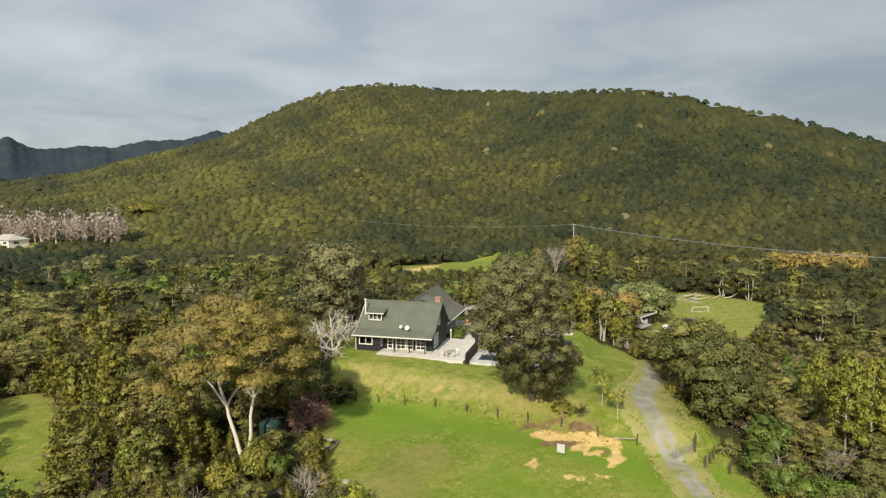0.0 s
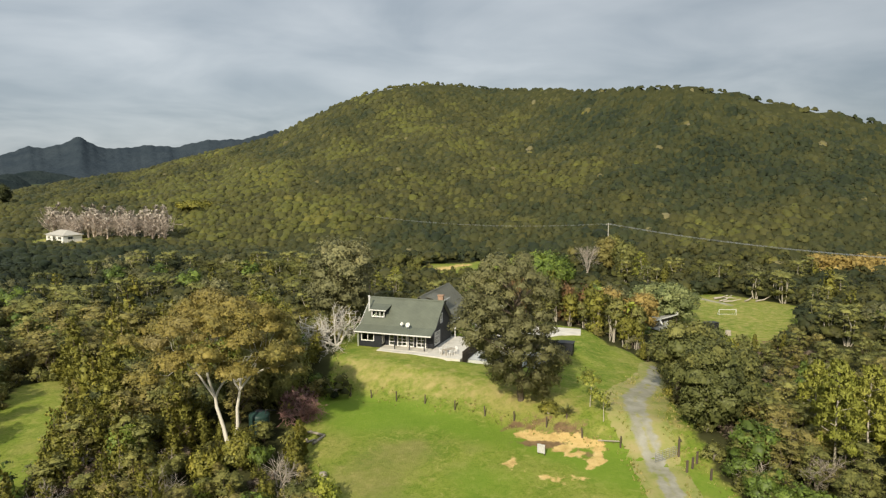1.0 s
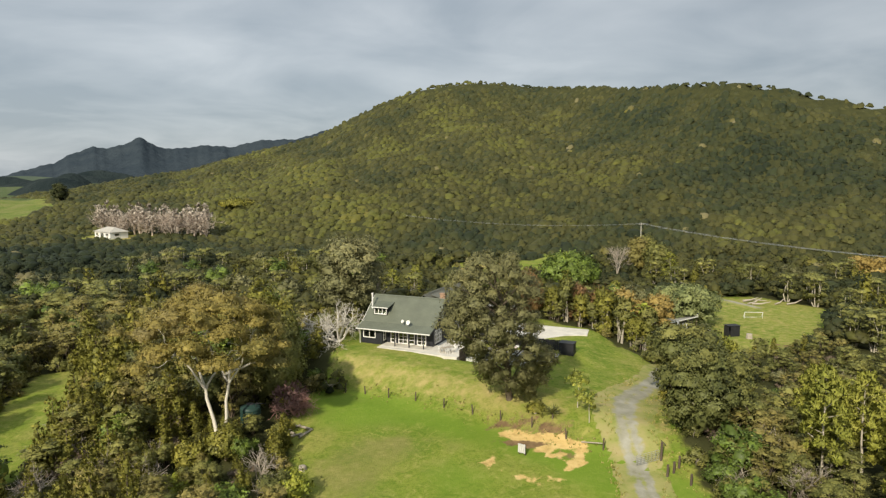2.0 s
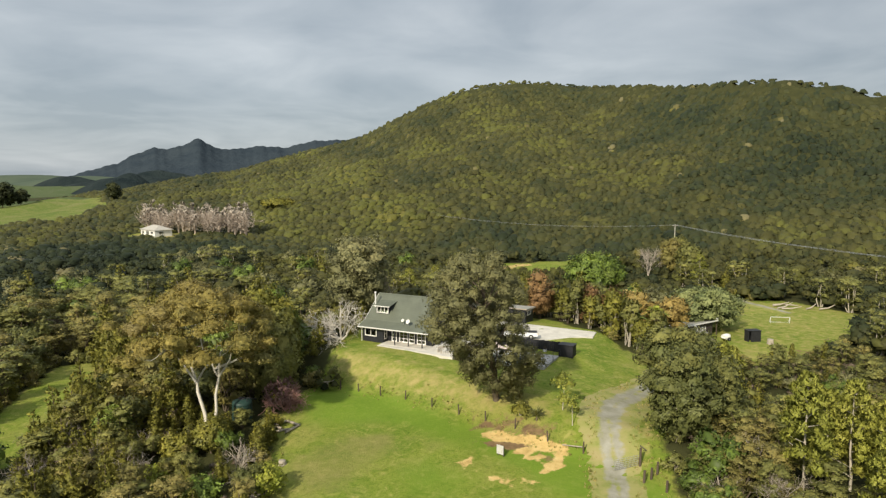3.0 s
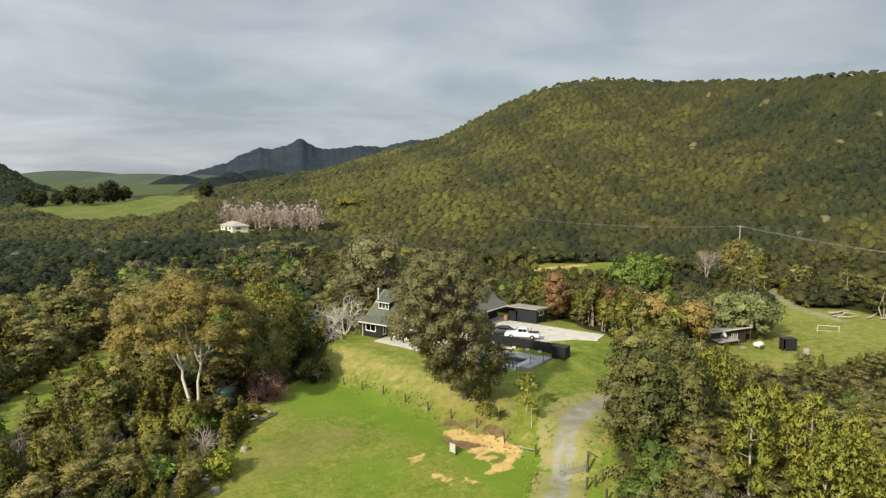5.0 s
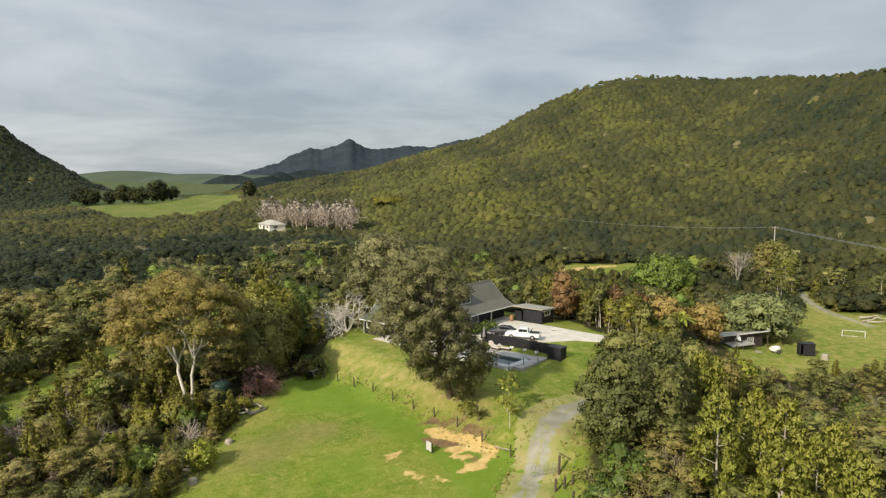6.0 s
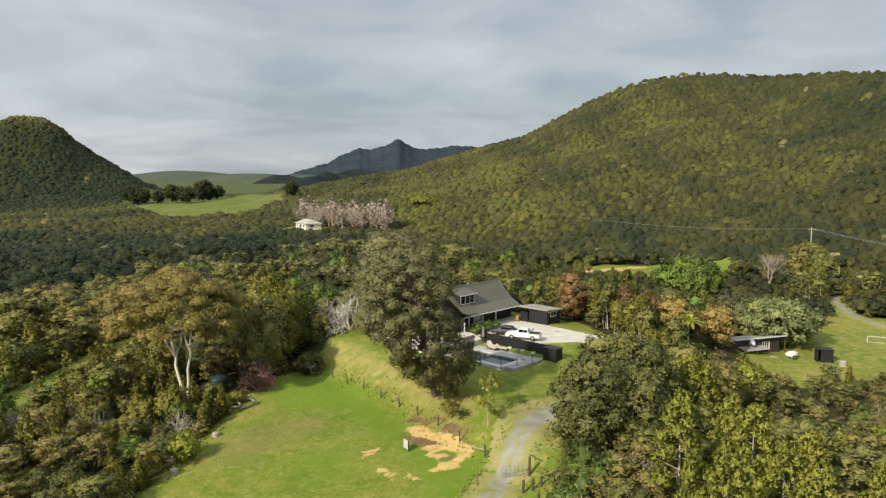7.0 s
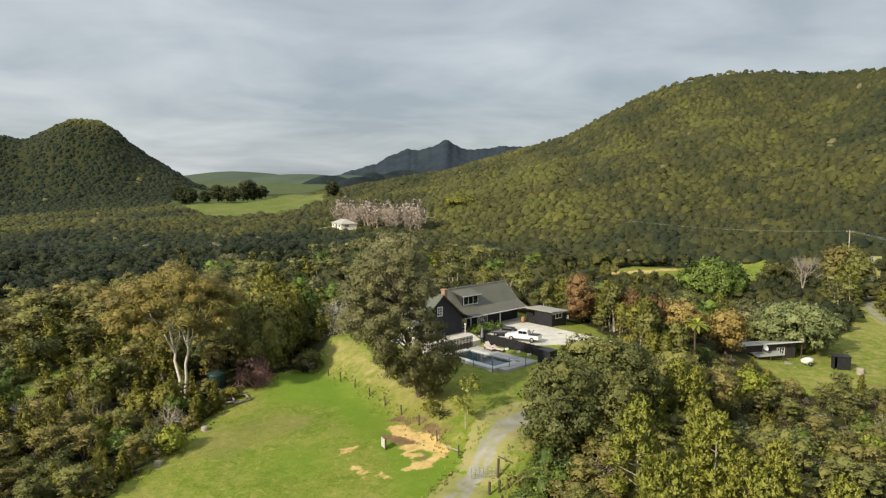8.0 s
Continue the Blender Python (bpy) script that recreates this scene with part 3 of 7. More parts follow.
def tube(points, radii, sides=6):
    P, n = np.asarray(points, float), len(points)
    V, F = [], []
    for k in range(n):
        d = P[min(k + 1, n - 1)] - P[max(k - 1, 0)]
        d /= np.linalg.norm(d) + 1e-9
        a = np.cross(d, (0.31, 0.83, 0.11))
        a /= np.linalg.norm(a) + 1e-9
        b = np.cross(d, a)
        w = np.arange(sides) / sides * 2 * np.pi
        V.append(P[k] + radii[k] * (np.outer(np.cos(w), a) + np.outer(np.sin(w), b)))
    for k in range(n - 1):
        for j in range(sides):
            F.append((k * sides + j, k * sides + (j + 1) % sides, (k + 1) * sides + (j + 1) % sides, (k + 1) * sides + j))
    return np.concatenate(V), np.array(F)


def join(pieces):
    V, F, n0 = [], [], 0
    for v, f in pieces:
        V.append(v), F.append(f + n0)
        n0 += len(v)
    return np.concatenate(V), np.concatenate(F)


def limb(rng, a, b, r0, r1, bend=0.12, n=4, sides=5):
    """A crooked tapering limb from a to b."""
    a, b = np.asarray(a, float), np.asarray(b, float)
    t = np.linspace(0, 1, n)[:, None]
    L = np.linalg.norm(b - a)
    wig = rng.normal(size=(n, 3)) * bend * L * np.sin(t * np.pi)
    P = a + (b - a) * t + wig * 0.5
    return tube(P, r0 + (r1 - r0) * t[:, 0] ** 0.8, sides), P


def twigs(rng, a, d, length, r, depth, pieces, spread=0.6, kids=3):
    """Bare branching wood."""
    d = d / np.linalg.norm(d)
    b = a + d * length
    (v, f), P = limb(rng, a, b, r, r * 0.55, 0.1, 3 if depth else 2, 4 if depth > 1 else 3)
    pieces.append((v, f))
    if depth == 0:
        return
    for k in range(kids + (1 if rng.random() < 0.4 else 0)):
        s = a + (b - a) * rng.uniform(0.35, 1.0)
        e = d + rng.normal(size=3) * spread + (0, 0, 0.12)
        twigs(rng, s, e, length * rng.uniform(0.55, 0.8), r * 0.55, depth - 1, pieces, spread, kids)


def part(name, me, material=None, parent=None, label=""):
    """One mesh object under a thing or a part. me: a mesh, or a bmesh that is used up."""
    if isinstance(me, bmesh.types.BMesh):
        bm, me = me, bpy.data.meshes.new(name)
        bm.to_mesh(me)
        bm.free()
        me.materials.append(material)
    ob = new(name, me)
    ob.parent = parent
    if label:
        ob["label"] = label
    return ob


def thing(name, label, category, at=(0, 0, 0), turn=0.0, group="", kind=""):
    ob = new(name)
    ob.empty_display_size = 0.2
    ob.matrix_basis = pose(*at, 0, 0, turn)
    return tagged(ob, label, category, group, kind)


def put(x, y, up=0.0):
    return (x, y, float(land(x, y)) + up)


# --- kinds of tree, each built a few times and then copied ---
def kanuka(seed):
    """Spreading crown in flat drifting tiers on several leaning stems; about 6.5 m high."""
    rng = np.random.default_rng(seed)
    lobes, wood = [], []
    for k in range(5):
        a = k * 1.35 + rng.uniform(-0.4, 0.4)
        q = rng.uniform(0.7, 1.7)
        top = np.array([q * np.cos(a), q * np.sin(a), rng.uniform(4.4, 6.2) - 0.35 * q])
        wood.append(limb(rng, (0.2 * np.cos(a), 0.2 * np.sin(a), -0.4), top, 0.12, 0.04, 0.14)[0])
        tone = rng.uniform(0.3, 0.7)
        lobes.append((*top, rng.uniform(0.75, 1.05), rng.uniform(0.42, 0.6), tone))
        for j in range(5):
            b = rng.uniform(0, 6.28)
            o = np.array([rng.uniform(0.5, 1.15) * np.cos(b), rng.uniform(0.5, 1.15) * np.sin(b), -rng.uniform(0.1, 1.9)])
            lobes.append((*(top + o), rng.uniform(0.38, 0.7), rng.uniform(0.4, 0.6), tone + rng.uniform(-0.15, 0.1)))
    for k in range(4):
        a = k * 1.6 + rng.uniform(0, 1)
        lobes.append((1.2 * np.cos(a), 1.2 * np.sin(a), rng.uniform(1.3, 2.7), rng.uniform(0.8, 1.15), 0.8, rng.uniform(0.2, 0.5)))
    return lobes, wood, 0.145, 23.0, "cloud"


def totara(seed):
    """Pointed crown of overlapping shaggy upswept tufts."""
    rng = np.random.default_rng(seed)
    lobes = [(0.08 * k, -0.05 * k, h, 1.45 - 0.19 * h, 1.15, 0.4) for k, h in enumerate((0.9, 2.0, 3.1, 4.2, 5.2))]
    for k in range(26):
        h = 0.4 + 6.0 * (k / 25.0) ** 0.95
        q = (1.95 - 0.27 * h) * rng.uniform(0.6, 1.1)
        a = k * 2.4 + rng.uniform(-0.5, 0.5)
        lobes.append((q * np.cos(a), q * np.sin(a), h, rng.uniform(0.3, 0.58) * (1.1 - 0.05 * h), 0.75, rng.uniform(0.3, 0.75)))
    return lobes, [limb(rng, (0, 0, -0.4), (0.1, 0, 6.2), 0.16, 0.03, 0.03)[0]], 0.125, 36.0, "spike"


def broadleaf(seed):
    """Full crown of a few billowing masses with bright leaves."""
    rng = np.random.default_rng(seed)
    lobes, wood = [(0, 0, 2.5, 1.5, 0.95, 0.45)], [limb(rng, (0, 0, -0.4), (0.1, 0.1, 2.6), 0.18, 0.09, 0.06)[0]]
    for k in range(7):
        a, h = k * 2.4 + rng.uniform(-0.3, 0.3), rng.uniform(1.4, 4.3)
        q = 1.45 * np.sqrt(max(0.12, 1 - ((h - 2.4) / 2.5) ** 2))
        r = rng.uniform(0.75, 1.15)
        c = np.array([q * np.cos(a), q * np.sin(a), h])
        lobes.append((*c, r, 0.85, rng.uniform(0.3, 0.65)))
        for j in range(2):
            o = rng.normal(size=3)
            lobes.append((*(c + o / np.linalg.norm(o) * r * 0.85), r * rng.uniform(0.35, 0.5), 0.8, rng.uniform(0.35, 0.7)))
    return lobes, wood, 0.15, 21.0, "leaf"


def rimu(seed):
    """Tall young conifer: a pale straight stem, short bare boughs, and tiers of upswept tufts at their ends."""
    rng = np.random.default_rng(seed)
    lobes, wood = [], [limb(rng, (0, 0, -0.5), (0.1, 0.05, 8.9), 0.17, 0.03, 0.015, 6)[0]]
    for k in range(36):
        h = 1.4 + 7.4 * (k / 35.0) ** 0.9
        reach = 2.15 * (1 - ((h - 3.2) / 6.4) ** 2) * (0.75 + 0.25 * (k % 4 != 1))
        q = max(reach, 0.15) * rng.uniform(0.65, 1.05)
        a = k * 2.4 + rng.uniform(-0.4, 0.4)
        e = np.array([q * np.cos(a), q * np.sin(a), h + 0.3 * q])
        if k % 3 == 0:
            wood.append(limb(rng, (0, 0, h - 0.25), e, 0.05, 0.02, 0.06, 3, 4)[0])
        lobes.append((*e, rng.uniform(0.42, 0.58) * (1.25 - 0.05 * h), 0.85, rng.uniform(0.3, 0.75)))
        lobes.append((*(e * np.array([0.72, 0.72, 1.0]) + (0, 0, 0.12)), rng.uniform(0.35, 0.5), 0.8, rng.uniform(0.25, 0.6)))
    return lobes, wood, 0.078, 92.0, "spike"


def scrub(seed):
    """Low tangled shrub."""
    rng = np.random.default_rng(seed)
    lobes = []
    for k in range(11):
        a = k * 1.9
        q = rng.uniform(0.2, 1.2)
        lobes.append((q * np.cos(a), q * np.sin(a), rng.uniform(0.35, 1.7) - 0.3 * q, rng.uniform(0.38, 0.75), 0.85, rng.uniform(0.2, 0.8)))
    wood = []
    for k in range(3):
        twigs(rng, np.array([0, 0, -0.2]), rng.normal(size=3) * 0.4 + (0, 0, 1), 1.2, 0.05, 1, wood)
    return lobes, wood, 0.12, 25.0, "leaf"


def tree_thing(name, label, build, material, bark, seed, at=(0, 0, 0), scale=(1, 1, 1), turn=0.0, group="", category="tree", dense=1.0, fine=1.0):
    """fine: the size of the leaf sprays, for trees that are passed close by."""
    lobes, wood, leaf, density, style = build(seed)
    t = thing(name, label, category, at, turn, group)
    t.scale = scale
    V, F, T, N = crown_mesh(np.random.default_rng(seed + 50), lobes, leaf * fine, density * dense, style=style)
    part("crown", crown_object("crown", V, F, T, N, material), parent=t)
    if style == "spike" and len(wood) > 4:
        # boughs that can be told apart
        for v, f in wood[1:]:
            part("bough", mesh_object("bough", v, f, bark, smoothed=True), parent=t)
        wood = wood[:1]
    v, f = join(wood)
    part("trunk", mesh_object("trunk", v, f, bark, smoothed=True), parent=t)
    return t


# --- the bush that fills the near slopes, tree by tree ---
KINDS = [
    ("kanuka_tree", "olive-green spreading native tree with thin leaning stems", kanuka, M_KANUKA, M_BARK, 0.43),
    ("tea_tree", "brownish olive native tree with a flat tiered crown", kanuka, M_BROWNISH, M_BARK, 0.43),
    ("totara_tree", "yellow-green pointed native conifer with a shaggy crown", totara, M_TOTARA, M_BARK, 0.43),
    ("broadleaf_tree", "bright green round broad-leaved tree", broadleaf, M_BROAD, M_BARK, 0.43),
    ("shrub", "low tangled brown-green shrub among the bush", scrub, M_BROWNISH, M_TWIG, 0.43),
    ("grey_tree", "grey-green bushy tree with a full crown", broadleaf, M_GREY, M_BARK, 0.43),
    ("dark_tree", "dark green full-crowned native tree", broadleaf, M_DEEP, M_BARK, 0.5),
    ("dun_shrub", "twiggy purple-brown half-bare shrub among the bush", scrub, M_DUN, M_TWIG, 0.6),
]


def near_bush():
    rng = np.random.default_rng(21)
    taken = {}
    spots = []
    for side in (0, 1):
        for gx in np.arange(-92, 84, 3.85):
            for gy in np.arange(36, 131, 3.85):
                x, y = gx + rng.uniform(-1.7, 1.7), gy + rng.uniform(-1.7, 1.7)
                if (x < 0) != (side == 0):
                    continue
                if x < 48 - 2.35 * (y - 14) or x < -0.70 * y - 34 or x > 0.68 * y + 4:
                    continue
                spots.append((x, y))
    for k in range(110):
        spots.append((rng.uniform(-37, -17), rng.uniform(61, 77)) if k < 70 else (rng.uniform(27, 42), rng.uniform(62, 84)))
    for k in range(330):
        spots.append((rng.uniform(30, 72), rng.uniform(84, 131)) if k < 210 else (rng.uniform(-30, -6), rng.uniform(46, 68)))
    pts = np.array(spots)
    extra = np.arange(len(pts)) >= len(pts) - 440
    free = ~cleared(pts[:, 0], pts[:, 1])
    for ring in ((1.6, 0), (-1.6, 0), (0, 1.6), (0, -1.6)):
        free &= ~cleared(pts[:, 0] + 0.5 * ring[0], pts[:, 1] + 0.5 * ring[1])
    for x, y, r in KEEP_FREE:
        free &= np.hypot(pts[:, 0] - x, pts[:, 1] - y) > r
    for (x, y), low in zip(pts[free], extra[free]):
        patch = float(waves(x, y, 11.0, 2.0)) + rng.uniform(-0.5, 0.5)
        right = x > 0
        if right:
            k = 0 if patch < -0.2 else 1 if patch < 0.0 else 6 if patch < 0.12 else 5 if patch < 0.24 else 2 if patch < 0.42 else 4 if patch < 0.62 else 3
        else:
            k = 1 if patch < -0.55 else 6 if patch < -0.2 else 2 if patch < 0.36 else 0 if patch < 0.46 else 7 if patch < 0.6 else 4 if patch < 0.7 else 3
        if k == 2 and (x < -62 or x > 47):
            k = int(rng.integers(2))
        if low and k != 2:
            k = (4, 7, 0, 7, 1, 4, 2)[int(rng.integers(7))]
        if low and k == 2 and rng.random() < 0.35:
            k = 7
        variant = int(rng.integers(3))
        s = rng.uniform(0.7, 1.15)
        if not right:
            s *= float(np.interp(x + 0.15 * (y - 70), (-40, -28, -18, -8), (1.2, 1.15, 0.8, 0.6)))
        if math.hypot(x + 20, y - 66) < 9:
            s *= 0.6
        if abs(x + 21.2 + 0.29 * (72 - y)) < 4.5 and 52 < y < 73 and not low:
            s *= 0.62
        if right:
            s *= float(np.interp(y, (70, 92, 108, 130), (1.0, 0.85, 0.62, 0.62)))
        if low:
            s *= 0.8
        # lower, darker bush round the young conifers
        if 36 < x < 58 and 56 < y < 84:
            s *= 0.78
            k = (0, 6, 1, 0)[int(rng.integers(4))]
        if -36 < x < -22 and 58 < y < 72 and not low:
            s *= 0.66
        if x < -36 and y < 64:
            s *= 0.85
        close = math.hypot(x - 28, y - 5) < 80
        key = (k, variant, close)
        m = pose(*put(x, y), rng.uniform(-4, 4), rng.uniform(-4, 4), rng.uniform(0, 360))
        if key not in taken:
            name, label, build, mat, bark, dense = KINDS[k]
            taken[key] = tree_thing(name, label, build, mat, bark, 100 + 10 * k + variant, group="bush around the house", category="shrub" if build is scrub else "tree", dense=dense * (1.9 if close else 1.05), fine=0.74 if close else 1.0)
            t = taken[key]
        else:
            t = copy_thing(taken[key], m)
        t.matrix_basis = m @ Matrix.Diagonal((s * rng.uniform(0.9, 1.15), s * rng.uniform(0.9, 1.15), s * rng.uniform(0.8, 1.15), 1))


def far_bush():
    """The unbroken bush of the valley, the hill and the knoll."""
    rng = np.random.default_rng(5)

    def spread(step, lo, hi):
        gx, gy = np.meshgrid(np.arange(-860, 420, step), np.arange(100, 700, step))
        x, y = gx.ravel() + rng.uniform(-0.55, 0.55, gx.size) * step, gy.ravel() + rng.uniform(-0.55, 0.55, gx.size) * step
        r = np.hypot(x - 25, y - 5)
        seen = (x > 62 - 2.3 * (y - 12)) & (x < 0.67 * y + 8) & (r >= lo) & (r < hi)
        seen &= ~((y < 130.5) & (x > -0.70 * y - 30 + 1) & (x < 0.68 * y + 4))
        foot = np.interp(x, (-150, -60, 0, 50), (300, 272, 262, 240))
        top = np.interp(x, (0, 60, 112, 240), (560, 505, 433, 385))
        seen &= (y < top + 2) | (x < -480)
        seen &= (x > -440) | (np.hypot(x + 598, y - 390) + 0.3 * (y - 390) < 210)
        seen &= ~((x < -430) & (y > 480))
        x, y = x[seen], y[seen]
        ok = ~cleared(x, y)
        for ax, ay, rad in KEEP_FREE:
            ok &= np.hypot(x - ax, y - ay) > rad
        return x[ok], y[ok]

    def build(name, step, lo, hi, templates, size, label, sink=0.6):
        x, y = spread(step, lo, hi)
        n = len(x)
        kind = rng.integers(len(templates), size=n)
        w = waves(x, y, 7.0, 1.0) * 0.22 + waves(x, y, 17.0, 7.0) * 0.36 + waves(x, y, 45.0, 4.0) * 0.42
        tint = 0.40 + 0.42 * w + rng.normal(0, 0.06, n)
        # golden scrub on the lower left of the big hill, a darker tint on its right
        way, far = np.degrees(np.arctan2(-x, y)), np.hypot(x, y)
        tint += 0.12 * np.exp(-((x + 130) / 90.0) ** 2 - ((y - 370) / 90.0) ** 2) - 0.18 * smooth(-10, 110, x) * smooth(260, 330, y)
        # cloud shade over the valley side, put into the tint
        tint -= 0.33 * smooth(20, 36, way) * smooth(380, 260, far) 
        # a darker strip along the hill foot
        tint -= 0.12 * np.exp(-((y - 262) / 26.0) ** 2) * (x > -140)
        # the knoll's tint is pulled down as well, standing in for cloud shade
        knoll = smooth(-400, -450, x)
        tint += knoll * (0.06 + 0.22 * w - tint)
        top_grass = np.exp(-(((x + 596) ** 2 + (y - 393) ** 2) / 900.0))
        tint = np.clip(tint + 0.7 * top_grass, 0.02, 0.96)
        pale = rng.random(n) < 0.004
        tint[pale] = 0.9
        low = (x > -34) & (x < 44) & (y > 188) & (y < 236)
        # the golden scrub grows low and close
        sc = size * np.clip(np.exp(rng.normal(-0.03, 0.26, n)), 0.5, 1.6) * np.where(low, 0.45, 1.0)
        tall = size * (0.45 + 0.55 * sc / size) * rng.uniform(0.8, 1.25, n)
        a = rng.uniform(0, 2 * np.pi, n)
        z = land(x, y) - sink + rng.uniform(-0.35, 0.45, n)
        # low, wind-cut trees along the crest
        ridge = np.interp(x, (0, 60, 112, 240), (560, 505, 433, 385))
        z -= 1.5 * np.clip((y - ridge + 16) / 10, 0, 1) * (x > -440)
        gx, gy = (land(x + 5, y) - land(x - 5, y)) / 10, (land(x, y + 5) - land(x, y - 5)) / 10
        V, F, T, N, n0 = [], [], [], [], 0
        for k, (tv, tf, tt, tn) in enumerate(templates):
            for i in np.nonzero(kind == k)[0]:
                c, s = np.cos(a[i]) * sc[i], np.sin(a[i]) * sc[i]
                v = np.column_stack([tv[:, 0] * c - tv[:, 1] * s + x[i], tv[:, 0] * s + tv[:, 1] * c + y[i], tv[:, 2] * tall[i] + z[i]])
                lean = (v[:, 0] - x[i]) * gx[i] + (v[:, 1] - y[i]) * gy[i]
                v[:, 2] += 0.9 * lean
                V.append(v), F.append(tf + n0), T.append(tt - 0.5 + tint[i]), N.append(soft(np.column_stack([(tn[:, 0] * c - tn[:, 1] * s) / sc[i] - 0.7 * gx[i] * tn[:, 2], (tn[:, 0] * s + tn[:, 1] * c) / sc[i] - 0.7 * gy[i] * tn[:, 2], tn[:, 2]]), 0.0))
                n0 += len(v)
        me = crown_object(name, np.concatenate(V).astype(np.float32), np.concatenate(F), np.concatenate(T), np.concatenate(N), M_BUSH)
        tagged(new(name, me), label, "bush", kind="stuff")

    def template(seed, lobes_n, leaf, density, high=2.3, flat=0.7, core_solid=None, rise=0.3, blades=5):
        g = np.random.default_rng(seed)
        lobes = [(0, 0, high, 2.2, flat, 0.5)]
        for k in range(lobes_n):
            q, b = g.uniform(0.9, 1.7), k * 2.4 + g.uniform(-0.4, 0.4)
            lobes.append((q * np.cos(b), q * np.sin(b), high + g.uniform(-0.9, 1.3 if high > 1 else 0.3), g.uniform(0.8, 1.5), flat, g.uniform(0.34, 0.66)))
        return crown_mesh(g, lobes, leaf, density, 0.92, 0.38, core_solid, below=-0.1, rise=rise, ruffle=0.15, mass=0.3, blades=blades)

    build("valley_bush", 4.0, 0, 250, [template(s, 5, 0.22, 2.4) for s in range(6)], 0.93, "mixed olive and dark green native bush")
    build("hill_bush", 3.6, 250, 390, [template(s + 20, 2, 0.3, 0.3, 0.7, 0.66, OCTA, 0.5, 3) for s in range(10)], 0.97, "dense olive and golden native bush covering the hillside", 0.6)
    build("upper_bush", 3.6, 390, 960, [template(s + 40, 2, 0.3, 0.01, 0.7, 0.66, OCTA, 0.5, 3) for s in range(10)], 0.98, "dense dark native bush on the upper hill, and on a knoll tinted for cloud shade", 0.6)


KEEP_FREE = [(-21.2, 72.2, 1.4), (-17.0, 79.0, 2.6), (-16.2, 100.4, 3.4), (-19.5, 76.3, 2.2), (-18.3, 113, 4.0), (42.6, 147, 6.0), (39, 139, 9.0), (20, 191, 7.0), (30.5, 127, 4.0), (11, 127, 3.0), (46, 243, 1.0), (36, 224, 3.0), (50, 142, 3.5), (40.8, 68.5, 2.0), (45.4, 60.5, 2.0), (46.0, 72.5, 2.0), (50.0, 76.0, 2.0), (37.8, 94.0, 2.2), (43.4, 79.0, 1.8)]
near_bush()
far_bush()


def bush_margin():
    """Low shrubs and saplings that close the edge of the bush against the grass."""
    rng = np.random.default_rng(33)
    made = []
    for k, (build, mat) in enumerate(((scrub, M_BROWNISH), (scrub, M_TOTARA), (scrub, M_KANUKA), (scrub, M_BROAD), (totara, M_TOTARA))):
        made.append([tree_thing("edge_shrub", "low leafy shrub where the bush meets the grass", build, mat, M_TWIG, 900 + k, group="shrubs at the bush edge", category="shrub"), True])
    for poly, runs in ((HOME_CLEARING, ((0, 5), (6, 9), (13, 22))), (SIDE_FIELD, ((0, 9),)), (LOWER_LAWN, ((0, 4), (5, 7)))):
        for a, b in runs:
            for k in range(a, b):
                (x0, y0), (x1, y1) = poly[k], poly[(k + 1) % len(poly)]
                L = math.hypot(x1 - x0, y1 - y0)
                for q in range(int(L / 1.7)):
                    if rng.random() < 0.12:
                        continue
                    u = (q + rng.random()) / (L / 1.7)
                    o = rng.uniform(0.2, 2.2)
                    x, y = x0 + (x1 - x0) * u, y0 + (y1 - y0) * u
                    nx, ny = (y1 - y0) / L, -(x1 - x0) / L
                    if inside(poly, x + nx, y + ny):
                        nx, ny = -nx, -ny
                    x, y = x + nx * o, y + ny * o
                    if near_line(np.array([x]), np.array([y]), [(30.0, 98), (31.0, 103), (33.5, 108), (37, 112)])[0] < 2.2:
                        continue
                    if min(math.hypot(x - q0, y - q1) - q2 for q0, q1, q2 in KEEP_FREE) < 0.3:
                        continue
                    item = made[int(rng.choice(5, p=(0.3, 0.2, 0.3, 0.08, 0.12)))]
                    s = rng.uniform(0.5, 1.1) * (0.6 if item is made[4] else 1.0)
                    m = pose(*put(x, y), 0, 0, rng.uniform(0, 360))
                    t = item[0] if item[1] else copy_thing(item[0], m)
                    item[1] = False
                    t.matrix_basis = m @ Matrix.Diagonal((s * rng.uniform(0.8, 1.3), s * rng.uniform(0.8, 1.3), s, 1))


bush_margin()



